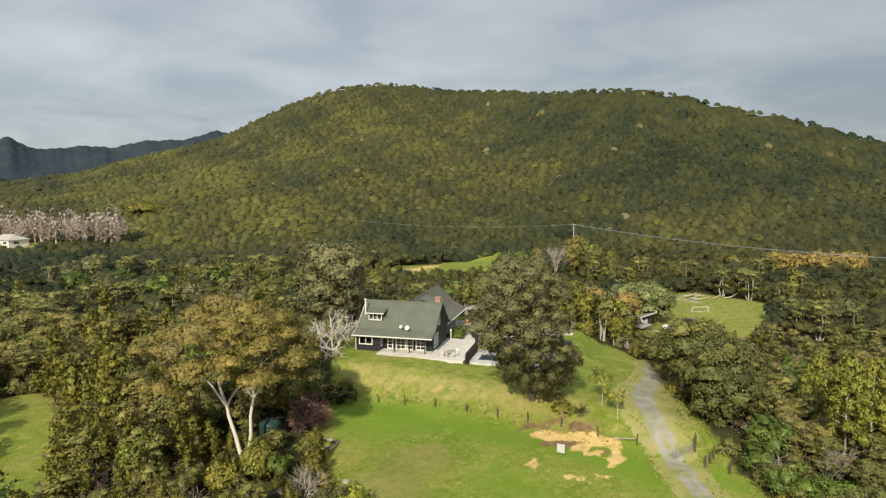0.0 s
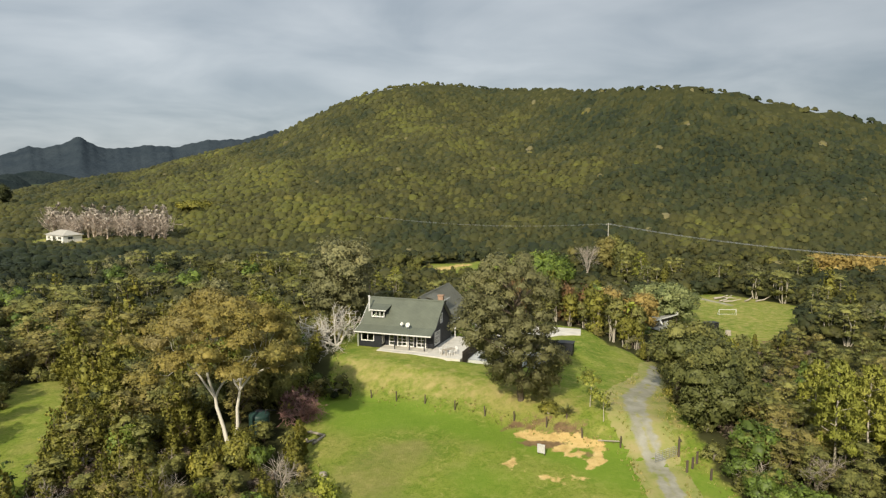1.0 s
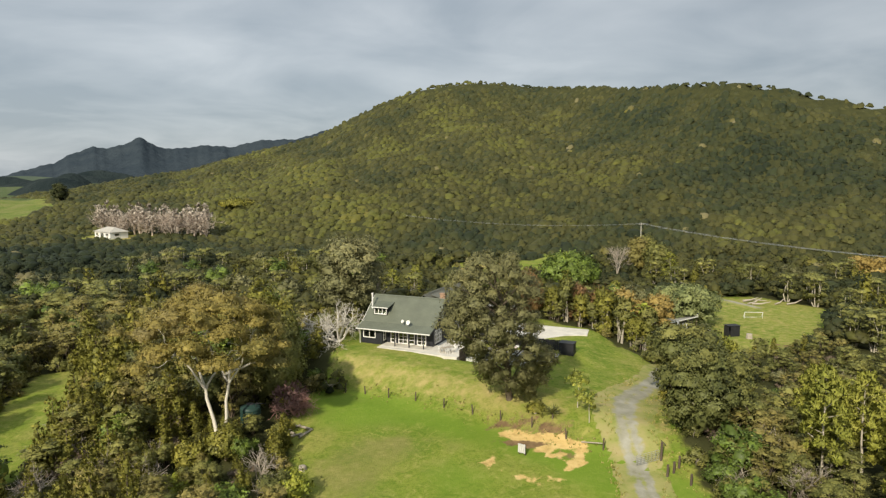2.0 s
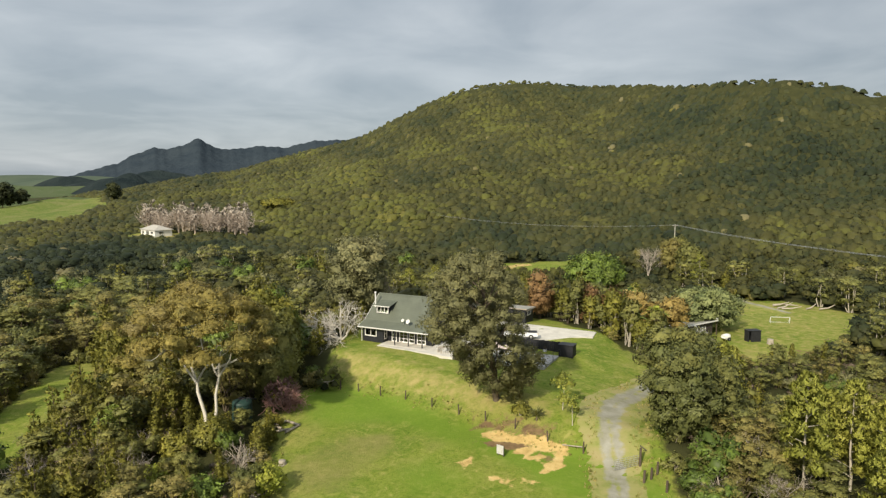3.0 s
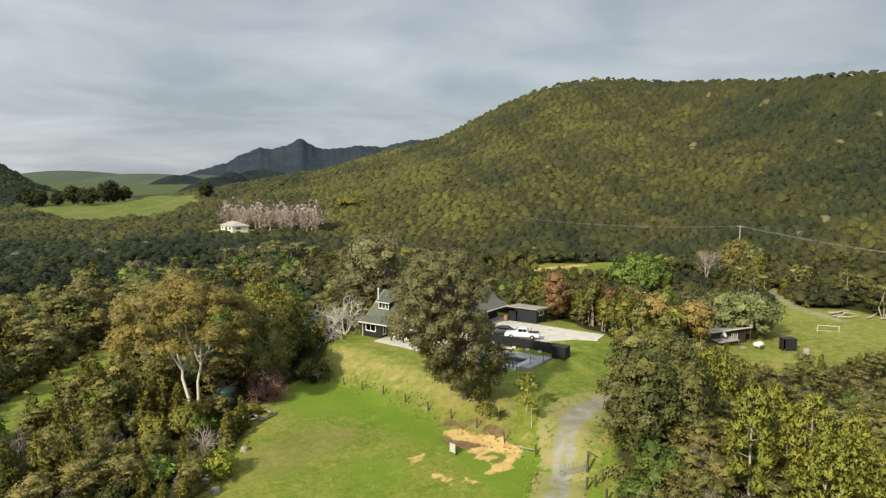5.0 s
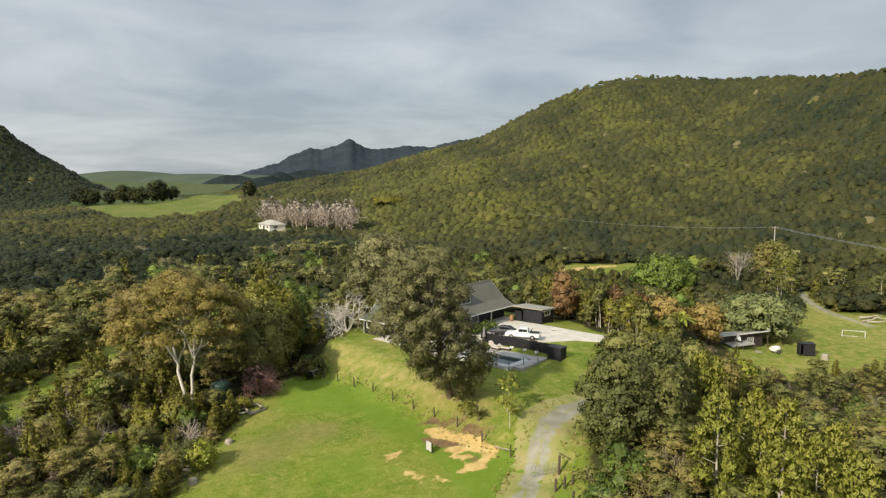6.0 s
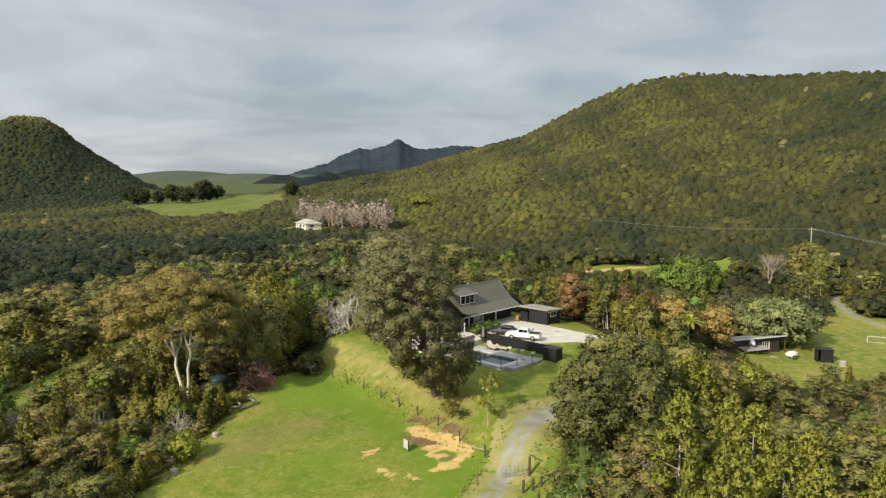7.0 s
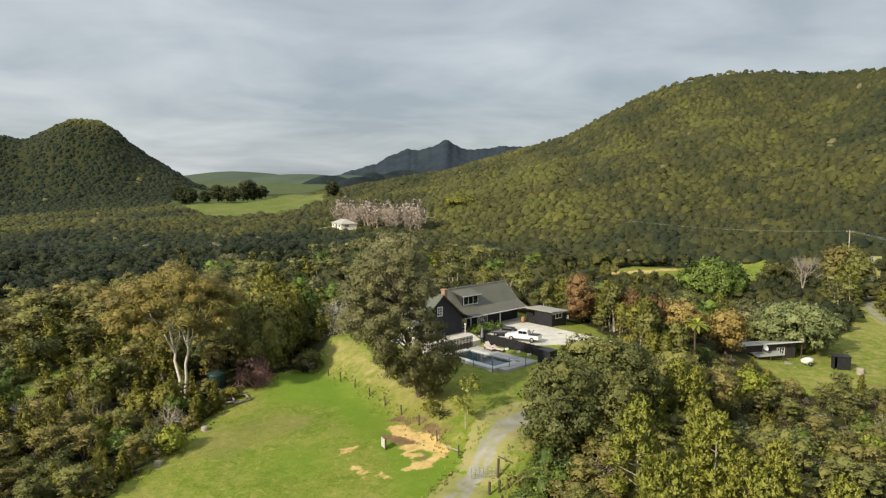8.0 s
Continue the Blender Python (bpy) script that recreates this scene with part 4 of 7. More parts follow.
def standing_out():
    """Single trees that rise over the valley bush behind the house and the lower lawn."""
    rng = np.random.default_rng(64)
    made = []
    for k, (name, label, build, mat, bark) in enumerate((
        ("totara_tree", "pointed yellow-green conifer rising over the bush", totara, M_TOTARA, M_BARK),
        ("rimu_tree", "slender pale-stemmed conifer rising over the bush", rimu, M_RIMU, M_PALE),
        ("grey_tree", "grey-green round tree rising over the bush", broadleaf, M_GREY, M_PALE),
        ("kanuka_tree", "dark flat-topped tree with bare pale stems", kanuka, M_KANUKA, M_PALE),
        ("broadleaf_tree", "fresh green round tree rising over the bush", broadleaf, M_BROAD, M_BARK))):
        made.append([tree_thing(name, label, build, mat, bark, 940 + k, group="tall trees over the valley bush", dense=0.45), True])
    tries = 0
    while tries < 170:
        tries += 1
        x, y = rng.uniform(-110, 100), rng.uniform(131, 215)
        if (-36 < x < 44 and y > 165) or cleared(x, y) or x > 0.62 * y or min(math.hypot(x - a, y - b) - r for a, b, r in KEEP_FREE) < 1.0:
            continue
        item = made[int(rng.choice(5, p=(0.14, 0.05, 0.2, 0.5, 0.11)))]
        m = pose(*put(x, y), rng.uniform(-3, 3), rng.uniform(-3, 3), rng.uniform(0, 360))
        t = item[0] if item[1] else copy_thing(item[0], m)
        item[1] = False
        s = rng.uniform(0.95, 1.35) * (0.8 if item is made[1] else 1.0)
        t.matrix_basis = m @ Matrix.Diagonal((s * 1.1, s * 1.1, s, 1))


standing_out()


# ---- building blocks ----
def boxes(*items, bevel=0.0):
    """A bmesh of boxes (x0, y0, z0, x1, y1, z1)."""
    bm = bmesh.new()
    for x0, y0, z0, x1, y1, z1 in items:
        m = Matrix.LocRotScale(((x0 + x1) / 2, (y0 + y1) / 2, (z0 + z1) / 2), None, (x1 - x0, y1 - y0, z1 - z0))
        bmesh.ops.create_cube(bm, size=1.0, matrix=m)
    if bevel:
        bmesh.ops.bevel(bm, geom=bm.edges[:], offset=bevel, segments=1, affect="EDGES")
    else:
        bmesh.ops.remove_doubles(bm, verts=bm.verts[:], dist=0.0005)
    return bm


def plate(points, z0, z1):
    """A flat slab over an outline."""
    bm = bmesh.new()
    low, high = [bm.verts.new((x, y, z0)) for x, y in points], [bm.verts.new((x, y, z1)) for x, y in points]
    bm.faces.new(high)
    bm.faces.new(low[::-1])
    for k in range(len(points)):
        j = (k + 1) % len(points)
        bm.faces.new((low[k], low[j], high[j], high[k]))
    bmesh.ops.recalc_face_normals(bm, faces=bm.faces[:])
    return bm


def prism(profile, a, b, axis):
    """An outline in (across, z) drawn out from a to b along x or y."""
    bm = bmesh.new()
    def at(p, d):
        return (d, p[0], p[1]) if axis == "x" else (p[0], d, p[1])
    one, two = [bm.verts.new(at(p, a)) for p in profile], [bm.verts.new(at(p, b)) for p in profile]
    bm.faces.new(one)
    bm.faces.new(two[::-1])
    for k in range(len(profile)):
        j = (k + 1) % len(profile)
        bm.faces.new((one[k], one[j], two[j], two[k]))
    bmesh.ops.recalc_face_normals(bm, faces=bm.faces[:])
    return bm


def sheet(line, a, b, axis, thick=0.1):
    """A roof skin of some thickness along a bent line in (across, z)."""
    return prism(list(line) + [(p, z - thick) for p, z in reversed(line)], a, b, axis)


def bars(*runs, sides=8):
    """Round bars (a, b, radius), as one mesh."""
    return join([tube([a, ((a[0] + b[0]) / 2, (a[1] + b[1]) / 2, (a[2] + b[2]) / 2), b], [r, r, r], sides) for a, b, r in runs])


def lathe(profile, sides=16):
    """A turned shape from (radius, z)."""
    V, F = [], []
    for r, z in profile:
        for k in range(sides):
            w = 2 * math.pi * k / sides
            V.append((r * math.cos(w), r * math.sin(w), z))
    for i in range(len(profile) - 1):
        for k in range(sides):
            j = (k + 1) % sides
            F.append((i * sides + k, i * sides + j, (i + 1) * sides + j, (i + 1) * sides + k))
    return np.array(V), np.array(F)


def wall_run(axis, at, a0, a1, z0, z1, holes=(), thick=0.14):
    """A wall along x or y with its inner face at `at`, pierced by holes (a0, a1, z0, z1)."""
    cuts_a = sorted({a0, a1, *[h[0] for h in holes], *[h[1] for h in holes]})
    cuts_z = sorted({z0, z1, *[h[2] for h in holes], *[h[3] for h in holes]})
    out = []
    for p, q in zip(cuts_a, cuts_a[1:]):
        for r, s in zip(cuts_z, cuts_z[1:]):
            if any(h[0] <= p and q <= h[1] and h[2] <= r and s <= h[3] for h in holes):
                continue
            out.append((p, at, r, q, at + thick, s) if axis == "x" else (at, p, r, at + thick, q, s))
    return out


def window(parent, axis, face, a0, a1, z0, z1, side, cols=1, rows=1, name="window", edge=0.09, label="white-painted timber frame"):
    """Frame, glazing bars and pane in a hole; `face` is the wall's outer face, side the way out."""
    o0, o1 = (face - 0.10, face + 0.03) if side > 0 else (face - 0.03, face + 0.10)
    def bx(p, q, r, s, d0=o0, d1=o1):
        return (p, d0, r, q, d1, s) if axis == "x" else (d0, p, r, d1, q, s)
    f = [bx(a0 - edge, a0 + 0.03, z0 - edge, z1 + edge), bx(a1 - 0.03, a1 + edge, z0 - edge, z1 + edge), bx(a0 + 0.03, a1 - 0.03, z0 - edge, z0 + 0.03), bx(a0 + 0.03, a1 - 0.03, z1 - 0.03, z1 + edge)]
    mid = (o0 + o1) / 2
    for k in range(1, cols):
        p = a0 + (a1 - a0) * k / cols
        f.append(bx(p - 0.04, p + 0.04, z0 + 0.03, z1 - 0.03, mid - 0.04, mid + 0.04))
    for k in range(1, rows):
        p = z0 + (z1 - z0) * k / rows
        f.append(bx(a0 + 0.03, a1 - 0.03, p - 0.03, p + 0.03, mid - 0.03, mid + 0.03))
    ob = part(name, boxes(*f), M_WHITE, parent, label)
    g = part("pane", boxes(bx(a0 + 0.02, a1 - 0.02, z0 + 0.02, z1 - 0.02, mid - 0.008, mid + 0.008)), M_GLASS, ob)
    g.visible_shadow = False
    return ob


def roof_material(name, c, along="x", pitch=0.19):
    s = Stuff(name, 0.5, 0.0, 0.4)
    tc = s.n.new("ShaderNodeTexCoord").outputs["Object"]
    w = s.n.new("ShaderNodeTexWave")
    w.wave_type, w.bands_direction = "BANDS", along.upper()
    w.inputs["Scale"].default_value = 1.0 / pitch / 3.2
    s.l.new(tc, w.inputs["Vector"])
    col = s.ramp(s.noise(0.6, 6, 0.6), [(0.3, tuple(v * 0.82 for v in c)), (0.7, tuple(v * 1.15 for v in c))])
    col = s.mix(0.18, col, s.ramp(w.outputs["Fac"], [(0.0, tuple(v * 0.6 for v in c)), (1.0, tuple(v * 1.25 for v in c))]))
    s.colour(col).bump(w.outputs["Fac"], 0.5, 0.04)
    return s.mat


def board_material(name, c, along="z", pitch=0.18, rough=0.6):
    s = Stuff(name, rough, 0.0, 0.3)
    tc = s.n.new("ShaderNodeTexCoord").outputs["Object"]
    w = s.n.new("ShaderNodeTexWave")
    w.wave_type, w.bands_direction, w.wave_profile = "BANDS", along.upper(), "SAW"
    w.inputs["Scale"].default_value = 1.0 / pitch / 6.4
    s.l.new(tc, w.inputs["Vector"])
    col = s.ramp(s.noise(1.5, 6, 0.6), [(0.3, tuple(v * 0.75 for v in c)), (0.7, tuple(v * 1.35 for v in c))])
    s.colour(col).bump(w.outputs["Fac"], 0.8, 0.03)
    return s.mat


def glass_material():
    s = Stuff("window_glass", 0.03, 0.0, 0.5)
    s.bsdf.inputs["Transmission Weight"].default_value = 1.0
    s.colour((0.75, 0.8, 0.8))
    return s.mat


def water_material():
    s = Stuff("pool_water", 0.04, 0.0, 0.5)
    s.colour(s.ramp(s.noise(0.5, 3), [(0.3, (0.012, 0.028, 0.034)), (0.7, (0.02, 0.042, 0.05))])).bump(s.noise(3.0, 3), 0.15, 0.02)
    return s.mat


M_GLASS, M_WATER = glass_material(), water_material()
M_WHITE = worn("white_paint", (0.74, 0.72, 0.67), 0.6, 0.1)
M_BOARD = board_material("black_weatherboard", (0.022, 0.023, 0.027), "z")
M_UPRIGHT = board_material("black_fence_boards", (0.02, 0.02, 0.022), "x", 0.16)
M_BROWNWALL = board_material("brown_weatherboard", (0.055, 0.042, 0.04), "z")
M_ROOF = roof_material("olive_steel_roof", (0.125, 0.135, 0.095), "x")
M_ROOF2 = roof_material("grey_steel_roof", (0.135, 0.13, 0.095), "y")
M_FLATROOF = roof_material("pale_steel_roof", (0.36, 0.35, 0.31), "x", 0.3)
M_CONCRETE = worn("concrete", (0.60, 0.56, 0.48), 0.9, 0.2, 0.7, relief=0.3)
M_PAVER = worn("grey_deck", (0.42, 0.40, 0.37), 0.85, 0.16, 1.1, relief=0.3)
M_COPING = worn("pool_coping", (0.55, 0.55, 0.51), 0.7, 0.12, 1.5)
M_TIMBER = worn("weathered_timber", (0.10, 0.075, 0.055), 0.9, 0.3, 4.0, relief=0.5, stretch=(1, 1, 0.2))
M_PALETIMBER = worn("silvered_timber", (0.36, 0.31, 0.24), 0.9, 0.25, 4.0, relief=0.4)
M_BRICK = worn("chimney_brick", (0.36, 0.23, 0.15), 0.9, 0.3, 6.0)
M_STEEL = worn("galvanised_steel", (0.5, 0.5, 0.5), 0.4, 0.15, 5.0, metal=0.8)
M_DARKMETAL = worn("black_metal", (0.03, 0.03, 0.032), 0.5, 0.2, 5.0)
M_CARWHITE = worn("white_car_paint", (0.72, 0.72, 0.72), 0.3, 0.04, 3.0, relief=0.02, spec=0.4)
M_CARDARK = worn("charcoal_car_paint", (0.03, 0.032, 0.036), 0.45, 0.1, 3.0, relief=0.02, spec=0.25)
M_RUBBER = worn("tyre_rubber", (0.02, 0.02, 0.02), 0.9, 0.2)
M_TERRA = worn("terracotta", (0.42, 0.22, 0.11), 0.8, 0.2, 6.0)
M_CUSHION = worn("pale_cushion", (0.62, 0.52, 0.45), 0.9, 0.12, 4.0)
M_CANVAS = worn("grey_canvas", (0.22, 0.21, 0.20), 0.9, 0.2, 4.0)


def gravel_material():
    s = Stuff("drive_gravel", 0.95, 0.0, 0.15)
    c = s.ramp(s.noise(0.5, 6, 0.65), [(0.28, (0.20, 0.19, 0.115)), (0.5, (0.29, 0.275, 0.21)), (0.75, (0.37, 0.355, 0.29))])
    c = s.mix(s.step(s.math("ADD", s.attribute("edge"), s.math("MULTIPLY", s.math("SUBTRACT", s.noise(0.6, 6, 0.65), 0.5), 1.7)), 0.35, 0.75), c, s.ramp(s.noise(0.5, 6, 0.65), [(0.3, (0.18, 0.22, 0.045)), (0.5, (0.28, 0.27, 0.09)), (0.7, (0.34, 0.285, 0.13))]))
    s.colour(c).bump(s.noise(9.0, 4), 0.6, 0.06)
    return s.mat


M_GRAVEL = gravel_material()


# ---- the house ----
HOME, HOME_TURN = (-13.2, 100.2, 0.0), -14.0


def at_home(u, v, z=0.0, turn=0.0):
    """A pose in the house's own grid."""
    return pose(*HOME, 0, 0, HOME_TURN) @ pose(u, v, z, 0, 0, turn)


def house():
    h = thing("house", "black weatherboard cottage with olive steel roof and white windows", "house", HOME, HOME_TURN)
    # walls with their openings: the front room, the recessed porch, the gables, the back
    front = [(0.85, 2.75, 0.85, 2.0)]
    doors = [(4.75, 5.45, 0.0, 2.05), (6.05, 7.4, 0.0, 2.05), (7.7, 8.55, 0.0, 2.05), (9.1, 10.4, 0.0, 2.05)]
    gable = [(2.7, 5.0, 0.35, 2.15)]
    w = part("wall", boxes(*wall_run("x", 0.6, 0.4, 4.0, -0.5, 2.42, front)), M_BOARD, h)
    part("wall", boxes(*wall_run("y", 3.86, 0.74, 2.14, -0.5, 2.42, [(1.0, 1.6, 0.5, 1.9)])), M_BOARD, h)
    part("wall", boxes(*wall_run("x", 2.0, 4.0, 11.6, -0.5, 2.8, doors)), M_BOARD, h)
    part("wall", boxes(*wall_run("y", 11.46, 2.14, 10.2, -0.5, 2.8, gable)), M_BOARD, h)
    part("wall", boxes(*wall_run("y", 0.4, 0.74, 10.2, -0.5, 2.42)), M_BOARD, h)
    part("wall", boxes(*wall_run("x", 10.2, 0.4, 11.6, -0.5, 2.8)), M_BOARD, h)
    top = [(2.2, 2.8), (10.0, 2.8), (9.9, 3.05), (6.1, 6.2), (2.3, 3.05)]
    part("gable", prism([(5.2, 2.8), (10.0, 2.8), (9.9, 3.05), (6.1, 6.2), (6.1, 3.2), (5.2, 3.2)], 11.46, 11.6, "x"), M_BOARD, h)
    part("gable", prism([(2.2, 2.8), (5.2, 2.8), (5.2, 4.5), (6.1, 4.5), (6.1, 6.2), (2.3, 3.05)], 11.46, 11.6, "x"), M_BOARD, h)
    part("gable", prism(top, 0.4, 0.54, "x"), M_BOARD, h)
    window(h, "x", 0.6, 0.85, 2.75, 0.85, 2.0, -1, 2, 1)
    window(h, "y", 4.0, 1.0, 1.6, 0.5, 1.9, 1, 1, 2)
    for a0, a1, z0, z1 in doors:
        window(h, "x", 2.0, a0, a1, z0 + 0.08, z1, -1, 2 if a1 - a0 > 1 else 1, 4, "french_door", 0.1, "white French door with small panes")
    window(h, "y", 11.6, 2.7, 5.0, 0.35, 2.15, 1, 4, 3)
    window(h, "y", 11.6, 5.2, 6.1, 3.2, 4.5, 1, 2, 3)
    # roof
    line = [(-0.1, 2.28), (1.9, 2.95), (6.06, 6.4), (10.3, 2.95), (12.2, 2.28)]
    roof = part("roof", sheet(line, -0.05, 12.0, "x", 0.1), M_ROOF, h, "olive-green corrugated steel")
    part("ridge_cap", prism([(5.85, 6.3), (6.06, 6.47), (6.27, 6.3), (6.06, 6.41)], -0.05, 12.0, "x"), M_ROOF, roof)
    part("gutter", boxes((-0.05, -0.24, 2.14, 12.0, -0.1, 2.27)), M_WHITE, h)
    for a, b in ((-0.11, -0.055), (12.005, 12.06)):
        part("barge_board", sheet([(p, z - 0.02) for p, z in line], a, b, "x", 0.2), M_DARKMETAL if a > 0 else M_WHITE, h)
    part("fascia", boxes((0.0, -0.09, 2.05, 11.95, -0.03, 2.16)), M_WHITE, h)
    part("downpipe", mesh_object("downpipe", *bars(((0.3, 0.45, -0.3), (0.3, 0.45, 2.2), 0.05)), M_WHITE), parent=h)
    # dormer over the front room
    d = part("dormer", boxes(*wall_run("x", 2.95, 1.35, 3.6, 3.8, 5.05, [(1.5, 3.42, 4.0, 4.85)]), (1.35, 3.09, 3.85, 1.47, 4.9, 5.05), (3.48, 3.09, 3.85, 3.6, 4.9, 5.05)), M_BOARD, h)
    window(d, "x", 2.95, 1.5, 3.42, 4.0, 4.85, -1, 3, 1)
    part("dormer_roof", sheet([(2.6, 5.05), (5.3, 5.62)], 1.1, 3.9, "x", 0.08), M_ROOF, d)
    part("dormer_fascia", boxes((1.1, 2.54, 4.95, 3.9, 2.6, 5.08)), M_WHITE, d)
    # porch
    part("porch_floor", boxes((4.0, -0.35, -0.4, 11.6, 2.0, -0.02)), M_CONCRETE, h)
    for u in (6.3, 8.6, 10.9):
        part("porch_post", boxes((u - 0.07, 0.05, -0.02, u + 0.07, 0.19, 2.2), bevel=0.015), M_BOARD, h)
    # chimney, flue and dishes
    part("chimney", boxes((10.7, 6.7, 5.6, 11.5, 7.3, 7.0), (10.62, 6.62, 7.0, 11.58, 7.38, 7.12)), M_BRICK, h)
    part("flue", mesh_object("flue", *bars(((0.6, 3.9, 4.3), (0.6, 3.9, 6.7), 0.11), ((0.6, 3.9, 6.7), (0.6, 3.9, 6.95), 0.17), sides=10), M_WHITE), parent=h)
    for u, v, r in ((8.0, 1.3, 0.36), (7.0, 1.5, 0.25)):
        z = 2.28 + (v + 0.1) * 0.335
        dv, df = lathe([(0.02, 0.0), (r * 0.5, 0.04), (r * 0.85, 0.11), (r, 0.17), (r * 0.97, 0.19), (r * 0.8, 0.13), (0.02, 0.02)], 18)
        turned = np.array(Euler((radians(62), 0, radians(-12))).to_matrix())
        dish = part("satellite_dish", mesh_object("satellite_dish", dv @ turned.T + (u, v - 0.05, z + 0.62), df, M_WHITE, smoothed=True), parent=h, label="pale round satellite dish")
        part("mast", mesh_object("mast", *bars(((u, v, z - 0.05), (u, v, z + 0.6), 0.035), ((u, v - 0.05, z + 0.6), (u + 0.05, v - 0.5, z + 0.8), 0.02)), M_STEEL), parent=dish)
    # the pergola by the side wall
    for v in (6.0, 7.6, 9.2):
        part("pergola_beam", boxes((-3.2, v, 2.05, 0.4, v + 0.12, 2.25)), M_PALETIMBER, h)
    for v in (6.0, 9.2):
        part("pergola_post", boxes((-3.1, v, -1.5, -2.98, v + 0.12, 2.05)), M_PALETIMBER, h)

    # the rear wing, at right angles
    line = [(0.6, 2.0), (2.4, 2.7), (6.1, 5.95), (9.2, 3.05), (11.35, 2.0)]
    wing = part("wing_roof", sheet(line, 10.9, 26.3, "y", 0.1), M_ROOF2, h, "grey-olive corrugated steel")
    part("wing_ridge_cap", prism([(5.9, 5.86), (6.1, 6.02), (6.3, 5.86), (6.1, 5.96)], 12.5, 26.3, "y"), M_ROOF2, wing)
    part("wing_gutter", boxes((11.36, 11.2, 1.88, 11.5, 26.3, 2.0)), M_WHITE, h)
    part("wing_barge", sheet([(p, z - 0.02) for p, z in line], 26.305, 26.36, "y", 0.2), M_WHITE, h)
    wd = [(12.6, 13.5, 0.0, 1.95), (16.2, 18.4, 0.0, 1.95)]
    part("wing_wall", boxes(*wall_run("y", 9.2, 11.2, 26.1, -0.9, 2.6, wd)), M_BOARD, h)
    part("wing_wall", boxes(*wall_run("x", 26.0, 0.9, 9.2, -0.9, 2.3)), M_BOARD, h)
    part("wing_wall", boxes(*wall_run("y", 0.9, 12.0, 26.0, -0.9, 2.1)), M_BOARD, h)
    part("wing_gable", prism([(1.2, 2.1), (9.2, 2.4), (9.1, 2.95), (6.1, 5.8), (2.4, 2.55)], 26.0, 26.14, "y"), M_BOARD, h)
    for a0, a1, z0, z1 in wd:
        window(h, "y", 9.34, a0, a1, z0 + 0.06, z1, 1, 5 if a1 - a0 > 1 else 2, 1, "glass_door", 0.15, "white-framed glass door")
    d2 = part("wing_dormer", boxes(*wall_run("y", 8.75, 13.1, 16.9, 3.1, 5.0, [(13.35, 16.65, 3.5, 4.8)]), (6.4, 13.1, 3.3, 8.75, 13.22, 5.0), (6.4, 16.78, 3.3, 8.75, 16.9, 5.0)), M_BOARD, h)
    window(d2, "y", 8.89, 13.35, 16.65, 3.5, 4.8, 1, 3, 1)
    part("wing_dormer_roof", sheet([(5.9, 5.75), (9.2, 4.98)], 12.85, 17.15, "y", 0.08), M_ROOF2, d2)
    part("wing_dormer_fascia", boxes((9.2, 12.85, 4.86, 9.26, 17.15, 5.0)), M_WHITE, d2)
    for v in (13.0, 19.9):
        part("verandah_post", boxes((10.85, v - 0.07, -0.7, 10.99, v + 0.07, 2.05)), M_WHITE, h)
    part("verandah_floor", boxes((9.34, 11.6, -0.8, 11.4, 26.0, -0.28)), M_CONCRETE, h)
    return h


house()


def garage():
    g = thing("shed", "low black shed with a pale flat roof beside the house", "shed", HOME, HOME_TURN)
    part("wall", boxes(*wall_run("x", 25.6, 13.6, 17.3, -1.2, 1.85)), M_BOARD, g)
    part("wall", boxes(*wall_run("y", 17.2, 25.74, 29.3, -1.2, 1.68, [(26.6, 28.2, 0.75, 1.5)])), M_BOARD, g)
    part("wall", boxes(*wall_run("x", 29.3, 12.0, 17.34, -1.2, 1.68)), M_BOARD, g)
    part("wall", boxes(*wall_run("y", 12.0, 27.4, 29.3, -1.2, 1.7)), M_BOARD, g)
    part("screen", boxes((12.1, 25.3, -1.0, 13.5, 25.42, 1.25)), M_UPRIGHT, g)
    window(g, "y", 17.34, 26.6, 28.2, 0.75, 1.5, 1, 2, 1)
    part("window_strip", boxes((12.2, 27.28, 1.0, 13.6, 27.39, 1.7)), M_WHITE, g)
    part("roof", sheet([(25.2, 2.06), (29.7, 1.78)], 11.5, 17.7, "x", 0.1), M_FLATROOF, g, "pale steel")
    part("fascia", boxes((11.5, 25.13, 1.9, 17.7, 25.19, 2.08), (17.705, 25.2, 1.62, 17.76, 29.7, 1.8)), M_PALETIMBER, g)


garage()


